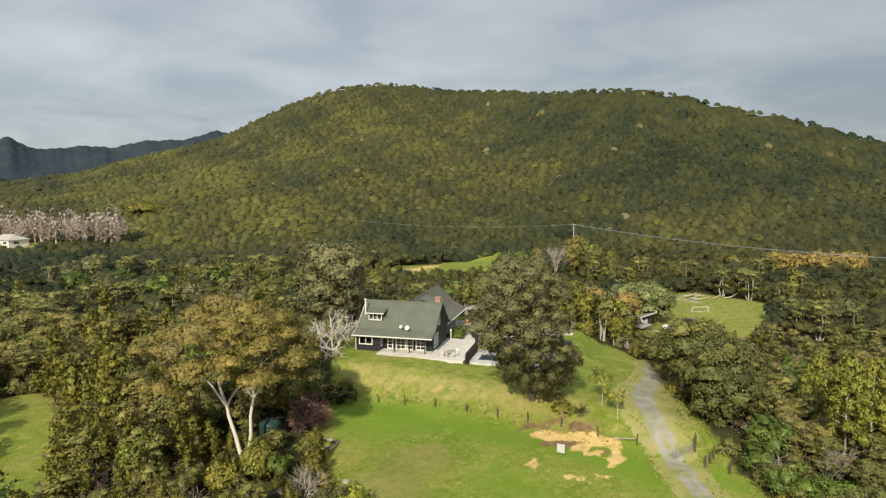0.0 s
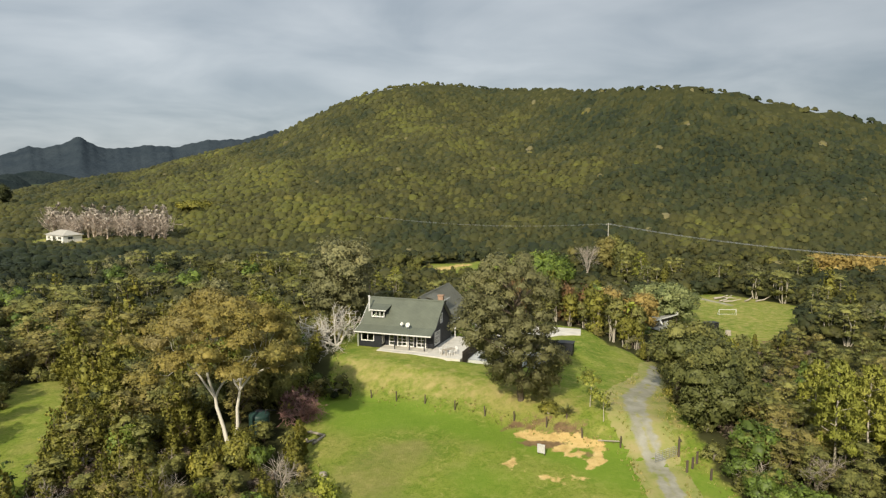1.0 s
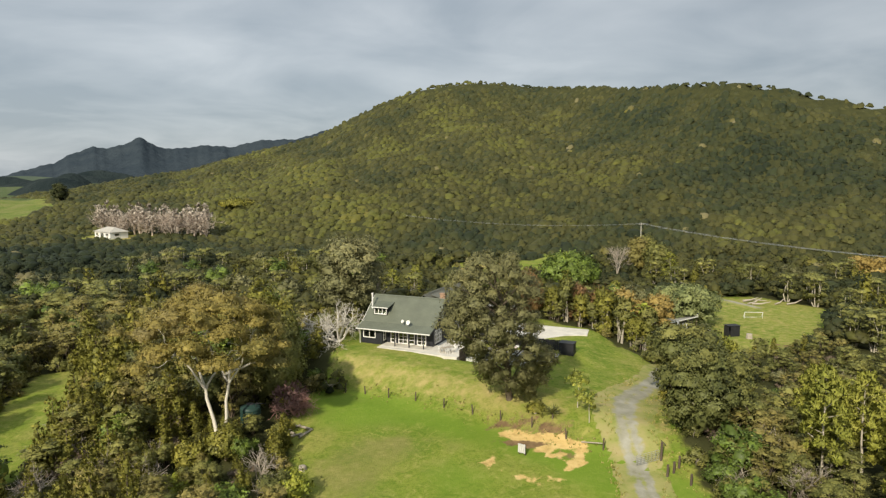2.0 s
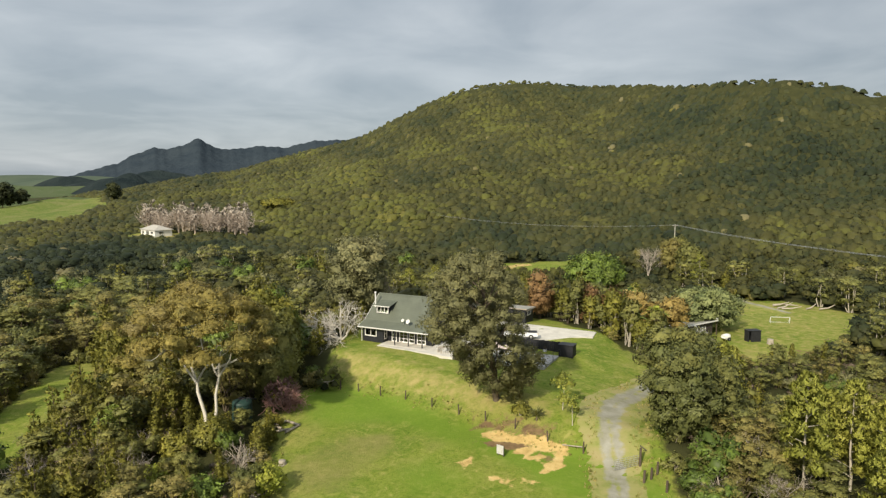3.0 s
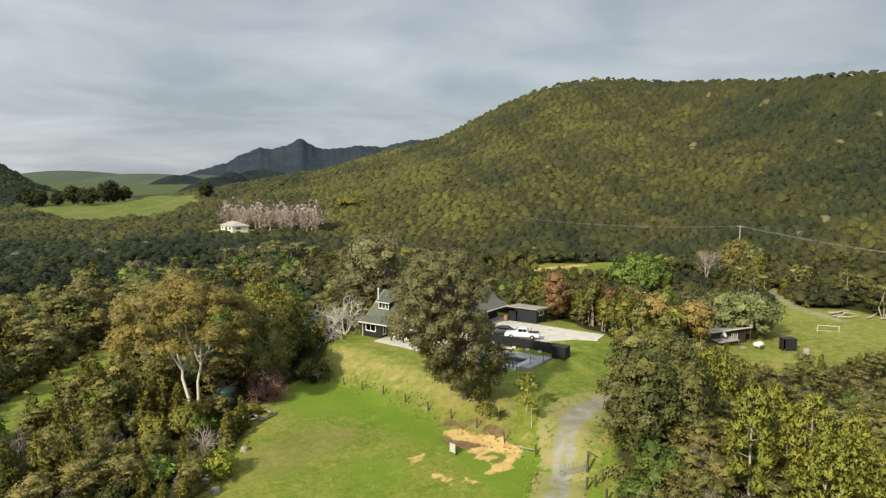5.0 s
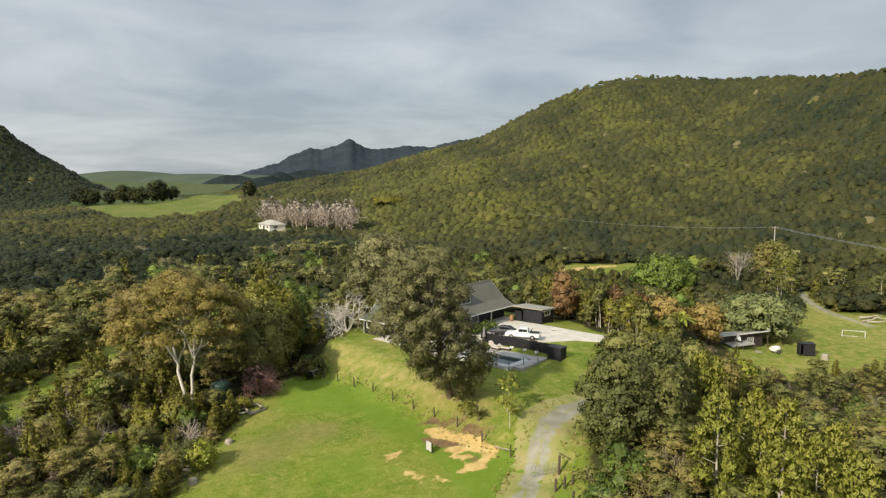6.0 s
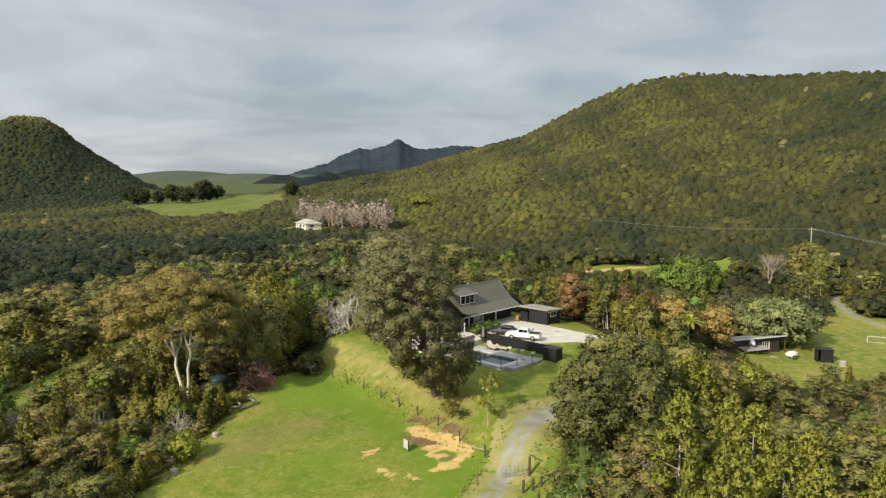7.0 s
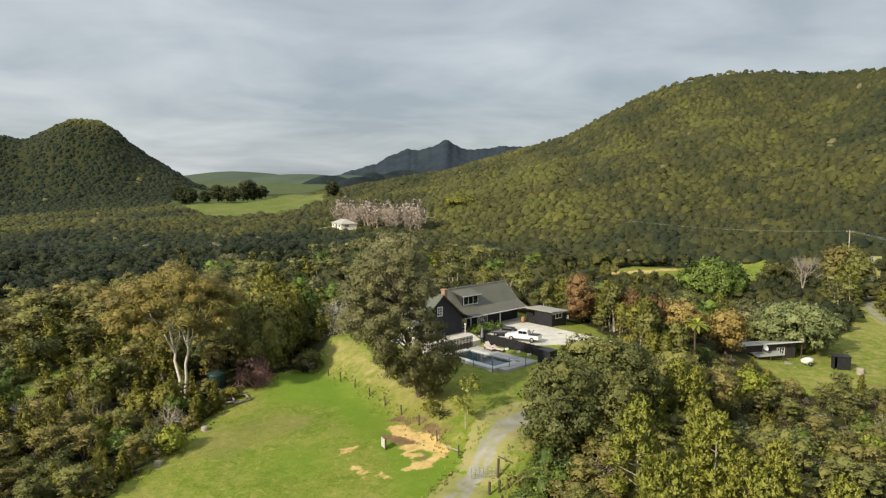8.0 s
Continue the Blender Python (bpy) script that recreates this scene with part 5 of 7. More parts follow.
# ---- terraces, pool and cars ----
def yard():
    patio = thing("patio", "pale concrete patio beside the porch", "patio", HOME, HOME_TURN, kind="structure")
    part("slab", plate([(4.0, -1.2), (17.0, -2.3), (17.2, 1.2), (17.0, 9.0), (13.2, 11.0), (11.62, 11.0), (11.62, -0.36), (4.0, -0.36)], -1.2, -0.06), M_CONCRETE, patio)
    drive = thing("parking_area", "pale concrete parking area beside the house", "driveway", HOME, HOME_TURN, kind="structure")
    part("slab", plate([(11.45, 13.0), (17.0, 10.4), (23.6, 14.2), (27.5, 19.0), (30.5, 20.6), (30.0, 24.6), (24.0, 24.8), (17.6, 25.3), (11.45, 25.3)], -2.2, -0.5), M_CONCRETE, drive)

    pool = thing("swimming_pool", "rectangular pool with dark water and pale coping", "pool", HOME, HOME_TURN)
    Z = -0.78
    u0, u1, v0, v1 = 17.5, 27.4, 0.7, 8.2
    wu0, wu1, wv0, wv1 = 18.3, 26.6, 1.7, 5.6
    part("coping", boxes((u0 - 0.3, v0 - 0.2, -3.2, u1, wv0, Z), (u0 - 0.3, wv0, -3.2, wu0, wv1, Z), (wu1, wv0, -3.2, u1, wv1, Z), (wu0, wv1, -3.2, wu1, wv1 + 0.5, Z)), M_COPING, pool)
    part("basin_floor", boxes((wu0, wv0, -2.6, wu1, wv1, -2.4)), M_PAVER, pool)
    part("water", boxes((wu0 + 0.005, wv0 + 0.005, -2.3, wu1 - 0.005, wv1 - 0.005, Z - 0.16)), M_WATER, pool, "still dark blue-green water")
    deck = thing("pool_deck", "grey paved deck behind the pool", "deck", HOME, HOME_TURN, kind="structure")
    for k in range(12):
        a = u0 - 0.3 + k * (29.0 - u0 + 0.3) / 12
        part("paver", boxes((a, wv1 + 0.505, -2.6, a + (29.0 - u0 + 0.3) / 12 - 0.02, 9.5, Z - 0.02)), M_PAVER, deck)
    part("paver", boxes((u1 + 0.005, 1.4, -2.6, 28.9, wv1 + 0.49, Z - 0.02)), M_PAVER, deck)

    fence = thing("board_fence", "black close-boarded fence behind the pool", "fence", HOME, HOME_TURN)
    for k in range(44):
        a = 16.4 + k * 0.28
        part("board", boxes((a, 9.52, -1.3, a + 0.26, 9.58, 0.86 + 0.03 * math.sin(k * 2.1))), M_UPRIGHT, fence)
    for k in range(6):
        part("post", boxes((16.45 + k * 2.4, 9.59, -1.6, 16.57 + k * 2.4, 9.71, 0.9)), M_UPRIGHT, fence)
    part("rail", boxes((16.4, 9.585, 0.4, 28.7, 9.65, 0.5), (16.4, 9.585, -0.7, 28.7, 9.65, -0.6)), M_UPRIGHT, fence)
    end = thing("board_fence", "short black return fence at the patio side of the pool", "fence", HOME, HOME_TURN)
    for k in range(5):
        part("board", boxes((16.3, 9.5 + k * 0.28, -1.0, 16.36, 9.76 + k * 0.28, 0.95)), M_UPRIGHT, end)

    hut = thing("pump_shed", "small black boarded pump shed at the end of the fence", "shed", HOME, HOME_TURN)
    part("body", boxes((28.9, 7.9, -2.2, 31.0, 9.5, 0.85), bevel=0.02), M_UPRIGHT, hut)
    part("lid", boxes((28.8, 7.8, 0.852, 31.1, 9.6, 0.95), bevel=0.02), M_DARKMETAL, hut)
    box = thing("filter_box", "small white box beside the pump shed", "box", HOME, HOME_TURN)
    part("casing", boxes((31.15, 7.9, -2.2, 31.75, 8.3, -1.1), bevel=0.04), M_WHITE, box)

    rail = thing("pool_fence", "low black wire pool fence with thin posts", "fence", HOME, HOME_TURN)
    line = [(17.2, 0.4), (20.6, 0.4), (24.0, 0.4), (27.5, 0.4), (28.2, 2.9), (28.9, 5.4), (29.2, 7.7)]
    for u, v in line:
        part("post", boxes((u - 0.03, v - 0.03, -2.0, u + 0.03, v + 0.03, 0.35)), M_DARKMETAL, rail)
    for (a, b), (c, d) in zip(line, line[1:]):
        part("rail", mesh_object("rail", *bars(((a, b, 0.3), (c, d, 0.3), 0.014), ((a, b, -0.7), (c, d, -0.7), 0.014), sides=4), M_DARKMETAL), parent=rail)

    slat = thing("timber_fence", "brown slatted timber fence between patio and pool", "fence", HOME, HOME_TURN)
    for k in range(30):
        v = -1.9 + k * 0.3
        part("slat", boxes((17.22, v, -1.2, 17.26, v + 0.2, 0.95)), M_TIMBER, slat)
    part("rail", boxes((17.265, -1.9, 0.6, 17.33, 7.1, 0.7), (17.265, -1.9, -0.4, 17.33, 7.1, -0.3)), M_TIMBER, slat)

    table = thing("outdoor_table", "weathered grey outdoor table on the patio", "table")
    part("tabletop", boxes(*[(-1.0, -0.45 + k * 0.18, 0.70, 1.0, -0.29 + k * 0.18, 0.74) for k in range(5)]), M_PALETIMBER, table)
    for x in (-0.85, 0.85):
        for y in (-0.38, 0.38):
            part("leg", boxes((x - 0.04, y - 0.04, 0, x + 0.04, y + 0.04, 0.7)), M_PALETIMBER, table)
    table.matrix_basis = at_home(14.6, 0.0, -0.06, 62)
    chair = thing("patio_chair", "white plastic chair beside the outdoor table", "chair", group="chairs round the outdoor table")
    part("seat", boxes((-0.22, -0.22, 0.42, 0.22, 0.22, 0.46), bevel=0.01), M_WHITE, chair)
    part("backrest", boxes((-0.22, 0.2, 0.46, 0.22, 0.25, 0.85), bevel=0.01), M_WHITE, chair)
    for x in (-0.2, 0.2):
        for y in (-0.2, 0.2):
            part("leg", boxes((x - 0.025, y - 0.025, 0, x + 0.025, y + 0.025, 0.42)), M_WHITE, chair)
    t = at_home(14.6, 0.0, -0.06, 62)
    chair.matrix_basis = t @ pose(-0.55, 0.8, 0, 0, 0, 0)
    for x, y, a in ((0.5, 0.8, 8), (-0.55, -0.8, 180), (0.5, -0.8, 172), (1.35, 0, -90)):
        copy_thing(chair, t @ pose(x, y, 0, 0, 0, a))

    lounger = thing("sun_lounger", "wooden sun lounger with pale cushions on the deck", "lounger", group="loungers by the pool")
    part("frame", boxes((-0.32, -0.95, 0.25, 0.32, 0.95, 0.32), bevel=0.01), M_TIMBER, lounger)
    part("cushion", prism([(-0.9, 0.33), (0.35, 0.33), (0.95, 0.75), (0.9, 0.85), (0.3, 0.43), (-0.9, 0.43)], -0.3, 0.3, "x"), M_CUSHION, lounger, "pale pink cushion")
    for x in (-0.28, 0.28):
        for y in (-0.85, 0.8):
            part("leg", boxes((x - 0.03, y - 0.03, 0, x + 0.03, y + 0.03, 0.25)), M_TIMBER, lounger)
    lounger.matrix_basis = at_home(19.6, 8.2, -0.8, 70)
    copy_thing(lounger, at_home(21.7, 7.9, -0.8, 100))
    copy_thing(lounger, at_home(20.4, 7.3, -0.8, 85))

    pot = thing("planter", "white round planter with a small bare shrub", "planter", group="planters along the fence")
    part("pot", mesh_object("pot", *lathe([(0.0, 0.0), (0.2, 0.0), (0.3, 0.2), (0.28, 0.42), (0.24, 0.42), (0.22, 0.36), (0.0, 0.36)], 14), M_WHITE, smoothed=True), parent=pot)
    g = []
    r = np.random.default_rng(3)
    for k in range(4):
        twigs(r, np.array([0, 0, 0.35]), r.normal(size=3) * 0.3 + (0, 0, 1), 0.5, 0.02, 2, g)
    part("plant", mesh_object("plant", *join(g), M_TIMBER), parent=pot)
    pot.matrix_basis = at_home(22.3, 9.0, -0.8)
    for u in (24.5, 26.5):
        copy_thing(pot, at_home(u, 9.0, -0.8, 70 * u))
    urn = thing("terracotta_pot", "tall terracotta pot beside the shed screen", "pot")
    part("jar", mesh_object("jar", *lathe([(0.0, 0.0), (0.22, 0.0), (0.36, 0.4), (0.3, 0.85), (0.34, 0.95), (0.28, 0.95), (0.2, 0.8), (0.0, 0.8)], 16), M_TERRA, smoothed=True), parent=urn)
    urn.matrix_basis = at_home(11.9, 24.6, -0.5)

    shade = thing("parasol", "closed grey canvas parasol on the pool deck", "parasol")
    part("canopy", mesh_object("canopy", *lathe([(0.04, 2.65), (0.12, 2.5), (0.17, 1.9), (0.25, 1.25), (0.28, 1.1), (0.2, 1.12), (0.05, 1.3)], 10), M_CANVAS, smoothed=True), parent=shade)
    part("pole", mesh_object("pole", *bars(((0, 0, 0.1), (0, 0, 2.68), 0.03)), M_STEEL), parent=shade)
    part("base", mesh_object("base", *lathe([(0.0, 0.0), (0.35, 0.0), (0.33, 0.1), (0.05, 0.14), (0.0, 0.14)], 14), M_DARKMETAL), parent=shade)
    shade.matrix_basis = at_home(17.2, 9.1, -0.8)

    letter = thing("garden_lamp", "white garden lamp post at the patio corner", "lamp")
    part("post", boxes((-0.06, -0.06, 0, 0.06, 0.06, 1.3)), M_WHITE, letter)
    part("head", boxes((-0.12, -0.12, 1.3, 0.12, 0.12, 1.55), bevel=0.02), M_WHITE, letter)
    letter.matrix_basis = at_home(12.3, 10.4, -0.06)


yard()


def wheel(parent, x, y, r=0.38, w=0.25):
    v, f = lathe([(r * 0.55, -w / 2), (r * 0.95, -w / 2), (r, -w / 2 + 0.04), (r, w / 2 - 0.04), (r * 0.95, w / 2), (r * 0.55, w / 2), (r * 0.55, -w / 2)], 18)
    m = np.array([[1, 0, 0], [0, 0, -1], [0, 1, 0]])
    o = np.array([x, y, r])
    t = part("wheel", mesh_object("wheel", v @ m.T + o, f, M_RUBBER, smoothed=True), parent=parent, label="black tyre")
    v, f = lathe([(0.0, w / 2 - 0.02), (r * 0.2, w / 2 - 0.01), (r * 0.56, w / 2 - 0.03), (r * 0.56, -w / 2 + 0.03), (0.0, -w / 2 + 0.02)], 14)
    part("rim", mesh_object("rim", v @ m.T + o, f, M_STEEL, smoothed=True), parent=t)


def car_shell(profile, width, tuck=0.12):
    """A body from its side outline, narrowed towards the roof; nose at minus x."""
    bm = bmesh.new()
    top = max(z for _, z in profile)
    rows = []
    for side in (-1, -0.86, 0.86, 1):
        row = []
        for x, z in profile:
            y = side * width / 2 * (1 - tuck * max(0, (z - 0.85) / (top - 0.85)) * 1.3)
            inset = 0.0 if abs(side) < 1 else 0.05
            row.append(bm.verts.new((x * (1 - inset * 0.3), y, z - (inset if z > 0.6 else -inset))))
        rows.append(row)
    n = len(profile)
    for a, b in zip(rows, rows[1:]):
        for k in range(n):
            j = (k + 1) % n
            bm.faces.new((a[k], a[j], b[j], b[k]))
    bm.faces.new(rows[0])
    bm.faces.new(rows[-1][::-1])
    bmesh.ops.recalc_face_normals(bm, faces=bm.faces[:])
    return bm


def ute():
    c = thing("pickup_truck", "white double-cab pickup truck parked on the concrete", "car")
    body = part("body", car_shell([(-2.65, 0.45), (-2.7, 0.75), (-2.6, 0.98), (-1.35, 1.14), (-0.95, 1.16), (0.95, 1.12), (2.6, 1.12), (2.65, 0.85), (2.62, 0.48)], 1.86), M_CARWHITE, c)
    cab = part("cab", car_shell([(-1.35, 1.1), (-0.6, 1.72), (-0.35, 1.8), (0.55, 1.8), (0.8, 1.74), (1.0, 1.1)], 1.74, 0.2), M_CARWHITE, c)
    part("windscreen", plate([(-1.24, -0.68), (-0.62, -0.58), (-0.62, 0.58), (-1.24, 0.68)], 0.0, 0.012), M_GLASSDARK, cab)
    w = cab.children[0]
    w.data.transform(Matrix.Translation((-0.93, 0, 1.49)) @ Euler((0, radians(-40), 0)).to_matrix().to_4x4() @ Matrix.Translation((0.93, 0, 0)))
    for s in (-1, 1):
        a, b = sorted((s * 0.80, s * 0.83))
        part("side_window", boxes((-0.55, a, 1.25, 0.1, b, 1.66), (0.18, a, 1.25, 0.72, b, 1.64)), M_GLASSDARK, cab)
        a, b = sorted((s * 0.88, s * 0.94))
        part("headlight", boxes((-2.68, min(s * 0.55, s * 0.85), 0.78, -2.58, max(s * 0.55, s * 0.85), 0.93)), M_STEEL, body)
        part("mirror", boxes((-0.95, min(s * 0.9, s * 1.06), 1.15, -0.8, max(s * 0.9, s * 1.06), 1.32), bevel=0.02), M_CARWHITE, body)
        part("tail_light", boxes((2.6, min(s * 0.78, s * 0.9), 0.75, 2.66, max(s * 0.78, s * 0.9), 1.05)), M_TERRA, body)
    part("tray_cover", boxes((1.1, -0.8, 1.11, 2.55, 0.8, 1.135)), M_DARKMETAL, body)
    part("sports_bar", mesh_object("sports_bar", *bars(((1.15, -0.75, 1.12), (1.4, -0.68, 1.62), 0.04), ((1.4, -0.68, 1.62), (1.4, 0.68, 1.62), 0.04), ((1.4, 0.68, 1.62), (1.15, 0.75, 1.12), 0.04)), M_DARKMETAL), parent=body)
    part("grille", boxes((-2.71, -0.5, 0.6, -2.66, 0.5, 0.92)), M_DARKMETAL, body)
    for x in (-1.65, 1.6):
        for y in (-0.82, 0.82):
            wheel(c, x, y, 0.4)
    c.matrix_basis = at_home(20.6, 14.6, -0.5, 22)

    k = thing("hatchback", "charcoal hatchback parked beside the pickup", "car")
    body = part("body", car_shell([(-2.0, 0.35), (-2.1, 0.6), (-2.0, 0.82), (-1.0, 0.98), (1.6, 1.0), (2.05, 0.9), (2.1, 0.6), (2.02, 0.36)], 1.78), M_CARDARK, k)
    cab = part("cabin", car_shell([(-1.05, 0.95), (-0.3, 1.42), (0.1, 1.5), (1.1, 1.46), (1.85, 0.98)], 1.6, 0.25), M_CARDARK, k)
    part("windscreen", boxes((-0.95, -0.6, 0.0, -0.3, 0.6, 0.012)), M_GLASSDARK, cab)
    cab.children[0].data.transform(Matrix.Translation((-0.68, 0, 1.22)) @ Euler((0, radians(-33), 0)).to_matrix().to_4x4() @ Matrix.Translation((0.63, 0, 0)))
    for s in (-1, 1):
        a, b = sorted((s * 0.72, s * 0.755))
        part("side_window", boxes((-0.35, a, 1.05, 0.45, b, 1.36), (0.52, a, 1.05, 1.3, b, 1.34)), M_GLASSDARK, cab)
        part("headlight", boxes((-2.08, min(s * 0.5, s * 0.8), 0.62, -1.98, max(s * 0.5, s * 0.8), 0.76)), M_STEEL, body)
    for x in (-1.3, 1.3):
        for y in (-0.78, 0.78):
            wheel(k, x, y, 0.32, 0.2)
    k.matrix_basis = at_home(16.6, 15.0, -0.5, 22)


def dark_glass():
    s = Stuff("car_glass", 0.05, 0.0, 0.6)
    s.colour((0.012, 0.014, 0.016))
    return s.mat


M_GLASSDARK = dark_glass()
ute()


def driveway(name, label, pts, half):
    """A gravel track along a run of points."""
    t = np.linspace(0, len(pts) - 1, 120)
    k = np.arange(len(pts))
    ker = np.hanning(9)
    ker /= ker.sum()
    cx, cy, hw = [np.interp(t, k, v) for v in (np.array(pts)[:, 0], np.array(pts)[:, 1], half)]
    for v in (cx, cy):
        v[4:-4] = np.convolve(v, ker, "valid")
    dx, dy = np.gradient(cx), np.gradient(cy)
    L = np.hypot(dx, dy)
    cols = np.linspace(-1.7, 1.7, 15)
    X = cx[:, None] + (dy / L)[:, None] * cols * hw[:, None]
    Y = cy[:, None] - (dx / L)[:, None] * cols * hw[:, None]
    soft = smooth(300, 100, np.hypot(X, Y))
    Z = land(X, Y) + soft * (0.10 * waves(X, Y, 2.3, 5.0) + 0.06 * waves(X, Y, 0.9, 2.0)) + 0.06 - 0.14 * smooth(1.1, 1.7, np.abs(cols))
    ny, nx = X.shape
    i = np.arange(nx * ny).reshape(ny, nx)
    quads = np.stack([i[:-1, :-1], i[:-1, 1:], i[1:, 1:], i[1:, :-1]], -1).reshape(-1, 4)
    me = mesh_object(name, np.stack([X, Y, Z], -1).reshape(-1, 3), quads, M_GRAVEL, smoothed=True)
    edge = np.broadcast_to(0.14 + smooth(0.15, 0.95, np.abs(cols)) + 0.35 * np.exp(-(cols / 0.16) ** 2), X.shape)
    me.attributes.new("edge", "FLOAT", "POINT").data.foreach_set("value", np.ascontiguousarray(edge, np.float32).ravel())
    tagged(new(name, me), label, "driveway", kind="structure")


driveway("gravel_driveway", "pale grey gravel driveway with grassy edges", [(24.5, 44), (24.8, 56), (24.9, 63), (24.6, 68), (24.1, 73), (23.6, 78), (24.2, 83), (26.6, 88.5), (28.6, 93.5), (30.0, 98), (31.0, 103), (33.5, 108), (37, 112)], [2.0, 2.0, 1.9, 1.9, 1.9, 2.3, 2.8, 2.4, 1.9, 1.7, 1.6, 1.5, 1.5])
driveway("farm_track", "narrow gravel track past the lower lawn", [(50.5, 262), (50.5, 235), (51.5, 214), (53.5, 195), (57, 182), (64, 170)], [2.2, 2.2, 1.9, 1.6, 1.3, 1.0])


# ---- trees that stand out ----
def dome(seed, R, H, n, lobe, low=0.12, squash=0.8, leaf=0.16, density=16.0, shape=1.0, stems=1, bare=0.0, stem_r=0.3, style="leaf"):
    """A builder of full crowns: lobes spread over an egg of radius R, its foot at low * H."""
    def build(s):
        rng = np.random.default_rng(seed)
        zc, zr = H * (1 + low + bare) / 2, H * (1 - low - bare) / 2
        lobes, wood = [], []
        roots = [np.array([0.35 * k * math.cos(k * 2.1), 0.35 * k * math.sin(k * 2.1), -0.5]) for k in range(stems)]
        hub = np.array([0, 0, max(H * low, H * 0.35)])
        for r in roots:
            wood.append(limb(rng, r, hub + rng.normal(size=3) * 0.15 * R * (stems > 1), stem_r, stem_r * 0.6, 0.05, 6, 8)[0])
        for k in range(n):
            w = -1 + 2 * (k + 0.5) / n
            a = k * 2.39996 + rng.uniform(-0.25, 0.25)
            q = math.sqrt(max(0, 1 - w * w)) ** shape
            rr = (R - lobe * 0.55) * q * rng.uniform(0.78, 1.08)
            r = lobe * rng.uniform(0.75, 1.25)
            c = np.array([rr * math.cos(a), rr * math.sin(a), zc + (zr - lobe * 0.5) * w * rng.uniform(0.9, 1.05)])
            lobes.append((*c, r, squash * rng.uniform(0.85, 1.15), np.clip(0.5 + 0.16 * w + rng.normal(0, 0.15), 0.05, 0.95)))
            if k % 2 == 0:
                wood.append(limb(rng, hub + rng.normal(size=3) * 0.1, c, stem_r * 0.35, 0.03, 0.08, 5, 5)[0])
        if n > 12:
            for k in range(max(3, n // 5)):
                v = rng.normal(size=3)
                v /= np.linalg.norm(v)
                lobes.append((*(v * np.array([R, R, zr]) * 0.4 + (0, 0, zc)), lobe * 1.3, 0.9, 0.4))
        return lobes, wood, leaf * 1.03, density * 0.85, style
    return build


def big_gum():
    """The old gum: two pale forked stems under a wide open canopy of rounded clumps."""
    rng = np.random.default_rng(77)
    x, y = -21.2, 72.2
    t = thing("gum_tree", "tall spreading gum tree with pale forked trunk and bronze-olive clumped crown", "tree", put(x, y))
    wood, lobes = [], []
    hub = np.array([-0.8, -0.4, 0.0])
    ends = []
    stems = [((0, 0, -0.6), (-2.9, 0.4, 9.2), 0.27), ((0.2, 0.1, -0.6), (1.3, 0.3, 9.6), 0.24)]
    for a, b, r in stems:
        piece, P = limb(rng, a, b, r, r * 0.45, 0.05, 7, 10)
        wood.append(piece)
        ends.append((P[-1], r * 0.55))
        ends.append((P[-2], r * 0.5))
        # two boughs fork off each stem and carry the outer clumps
        for side in (-1, 1):
            fork = P[-3] + np.array([side * rng.uniform(2.4, 3.4), rng.uniform(-2.0, 0.5), rng.uniform(4.2, 5.6)])
            piece, Q = limb(rng, P[-3], fork, r * 0.5, r * 0.32, 0.07, 6, 7)
            wood.append(piece)
            ends.append((Q[-1], r * 0.4))
    n = 36
    for k in range(n):
        w = (k + 0.5) / n
        a = k * 2.39996
        q = math.sqrt(1 - (1 - w) ** 2)
        reach = 7.9 * q * rng.uniform(0.84, 1.05)
        c = np.array([hub[0] + reach * math.cos(a), hub[1] + reach * math.sin(a), 9.4 + 7.3 * (1 - w) ** 0.8 * rng.uniform(0.88, 1.05) - 1.2 * (w > 0.8) * rng.random()])
        r = rng.uniform(1.2, 1.95)
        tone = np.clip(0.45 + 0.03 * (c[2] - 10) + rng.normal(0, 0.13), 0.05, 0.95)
        lobes.append((*c, r, 0.66, tone))
        for j in range(3):
            o = rng.normal(size=3) * np.array([0.8, 0.8, 0.35]) * r * 0.8
            lobes.append((*(c + o), r * rng.uniform(0.4, 0.6), 0.7, tone + rng.uniform(-0.06, 0.1)))
        start, r0 = min(ends, key=lambda e: np.linalg.norm(e[0] - c))
        mid = start * 0.5 + c * 0.5 + np.array([0, 0, -0.6])
        piece, P = limb(rng, start, mid, r0 * 0.45, r0 * 0.28, 0.1, 5, 6)
        wood.append(piece)
        wood.append(limb(rng, P[-1], c + (0, 0, 0.3), r0 * 0.28, 0.03, 0.12, 5, 5)[0])
    # the long low limb reaching out over the paddock
    piece, P = limb(rng, (0.5, 0.4, 7.6), (6.2, 0.2, 9.6), 0.17, 0.08, 0.08, 6, 7)
    wood.append(piece)
    for j in range(5):
        lobes.append((6.0 + rng.normal() * 1.0, 0.4 + rng.normal() * 1.0, 10.2 + rng.normal() * 0.5, rng.uniform(0.9, 1.35), 0.65, 0.6))
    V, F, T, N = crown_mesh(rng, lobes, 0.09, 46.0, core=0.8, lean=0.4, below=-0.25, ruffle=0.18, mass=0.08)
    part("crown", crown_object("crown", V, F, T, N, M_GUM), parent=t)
    part("trunk", mesh_object("trunk", *join(wood), M_GUMBARK, smoothed=True), parent=t)


big_gum()


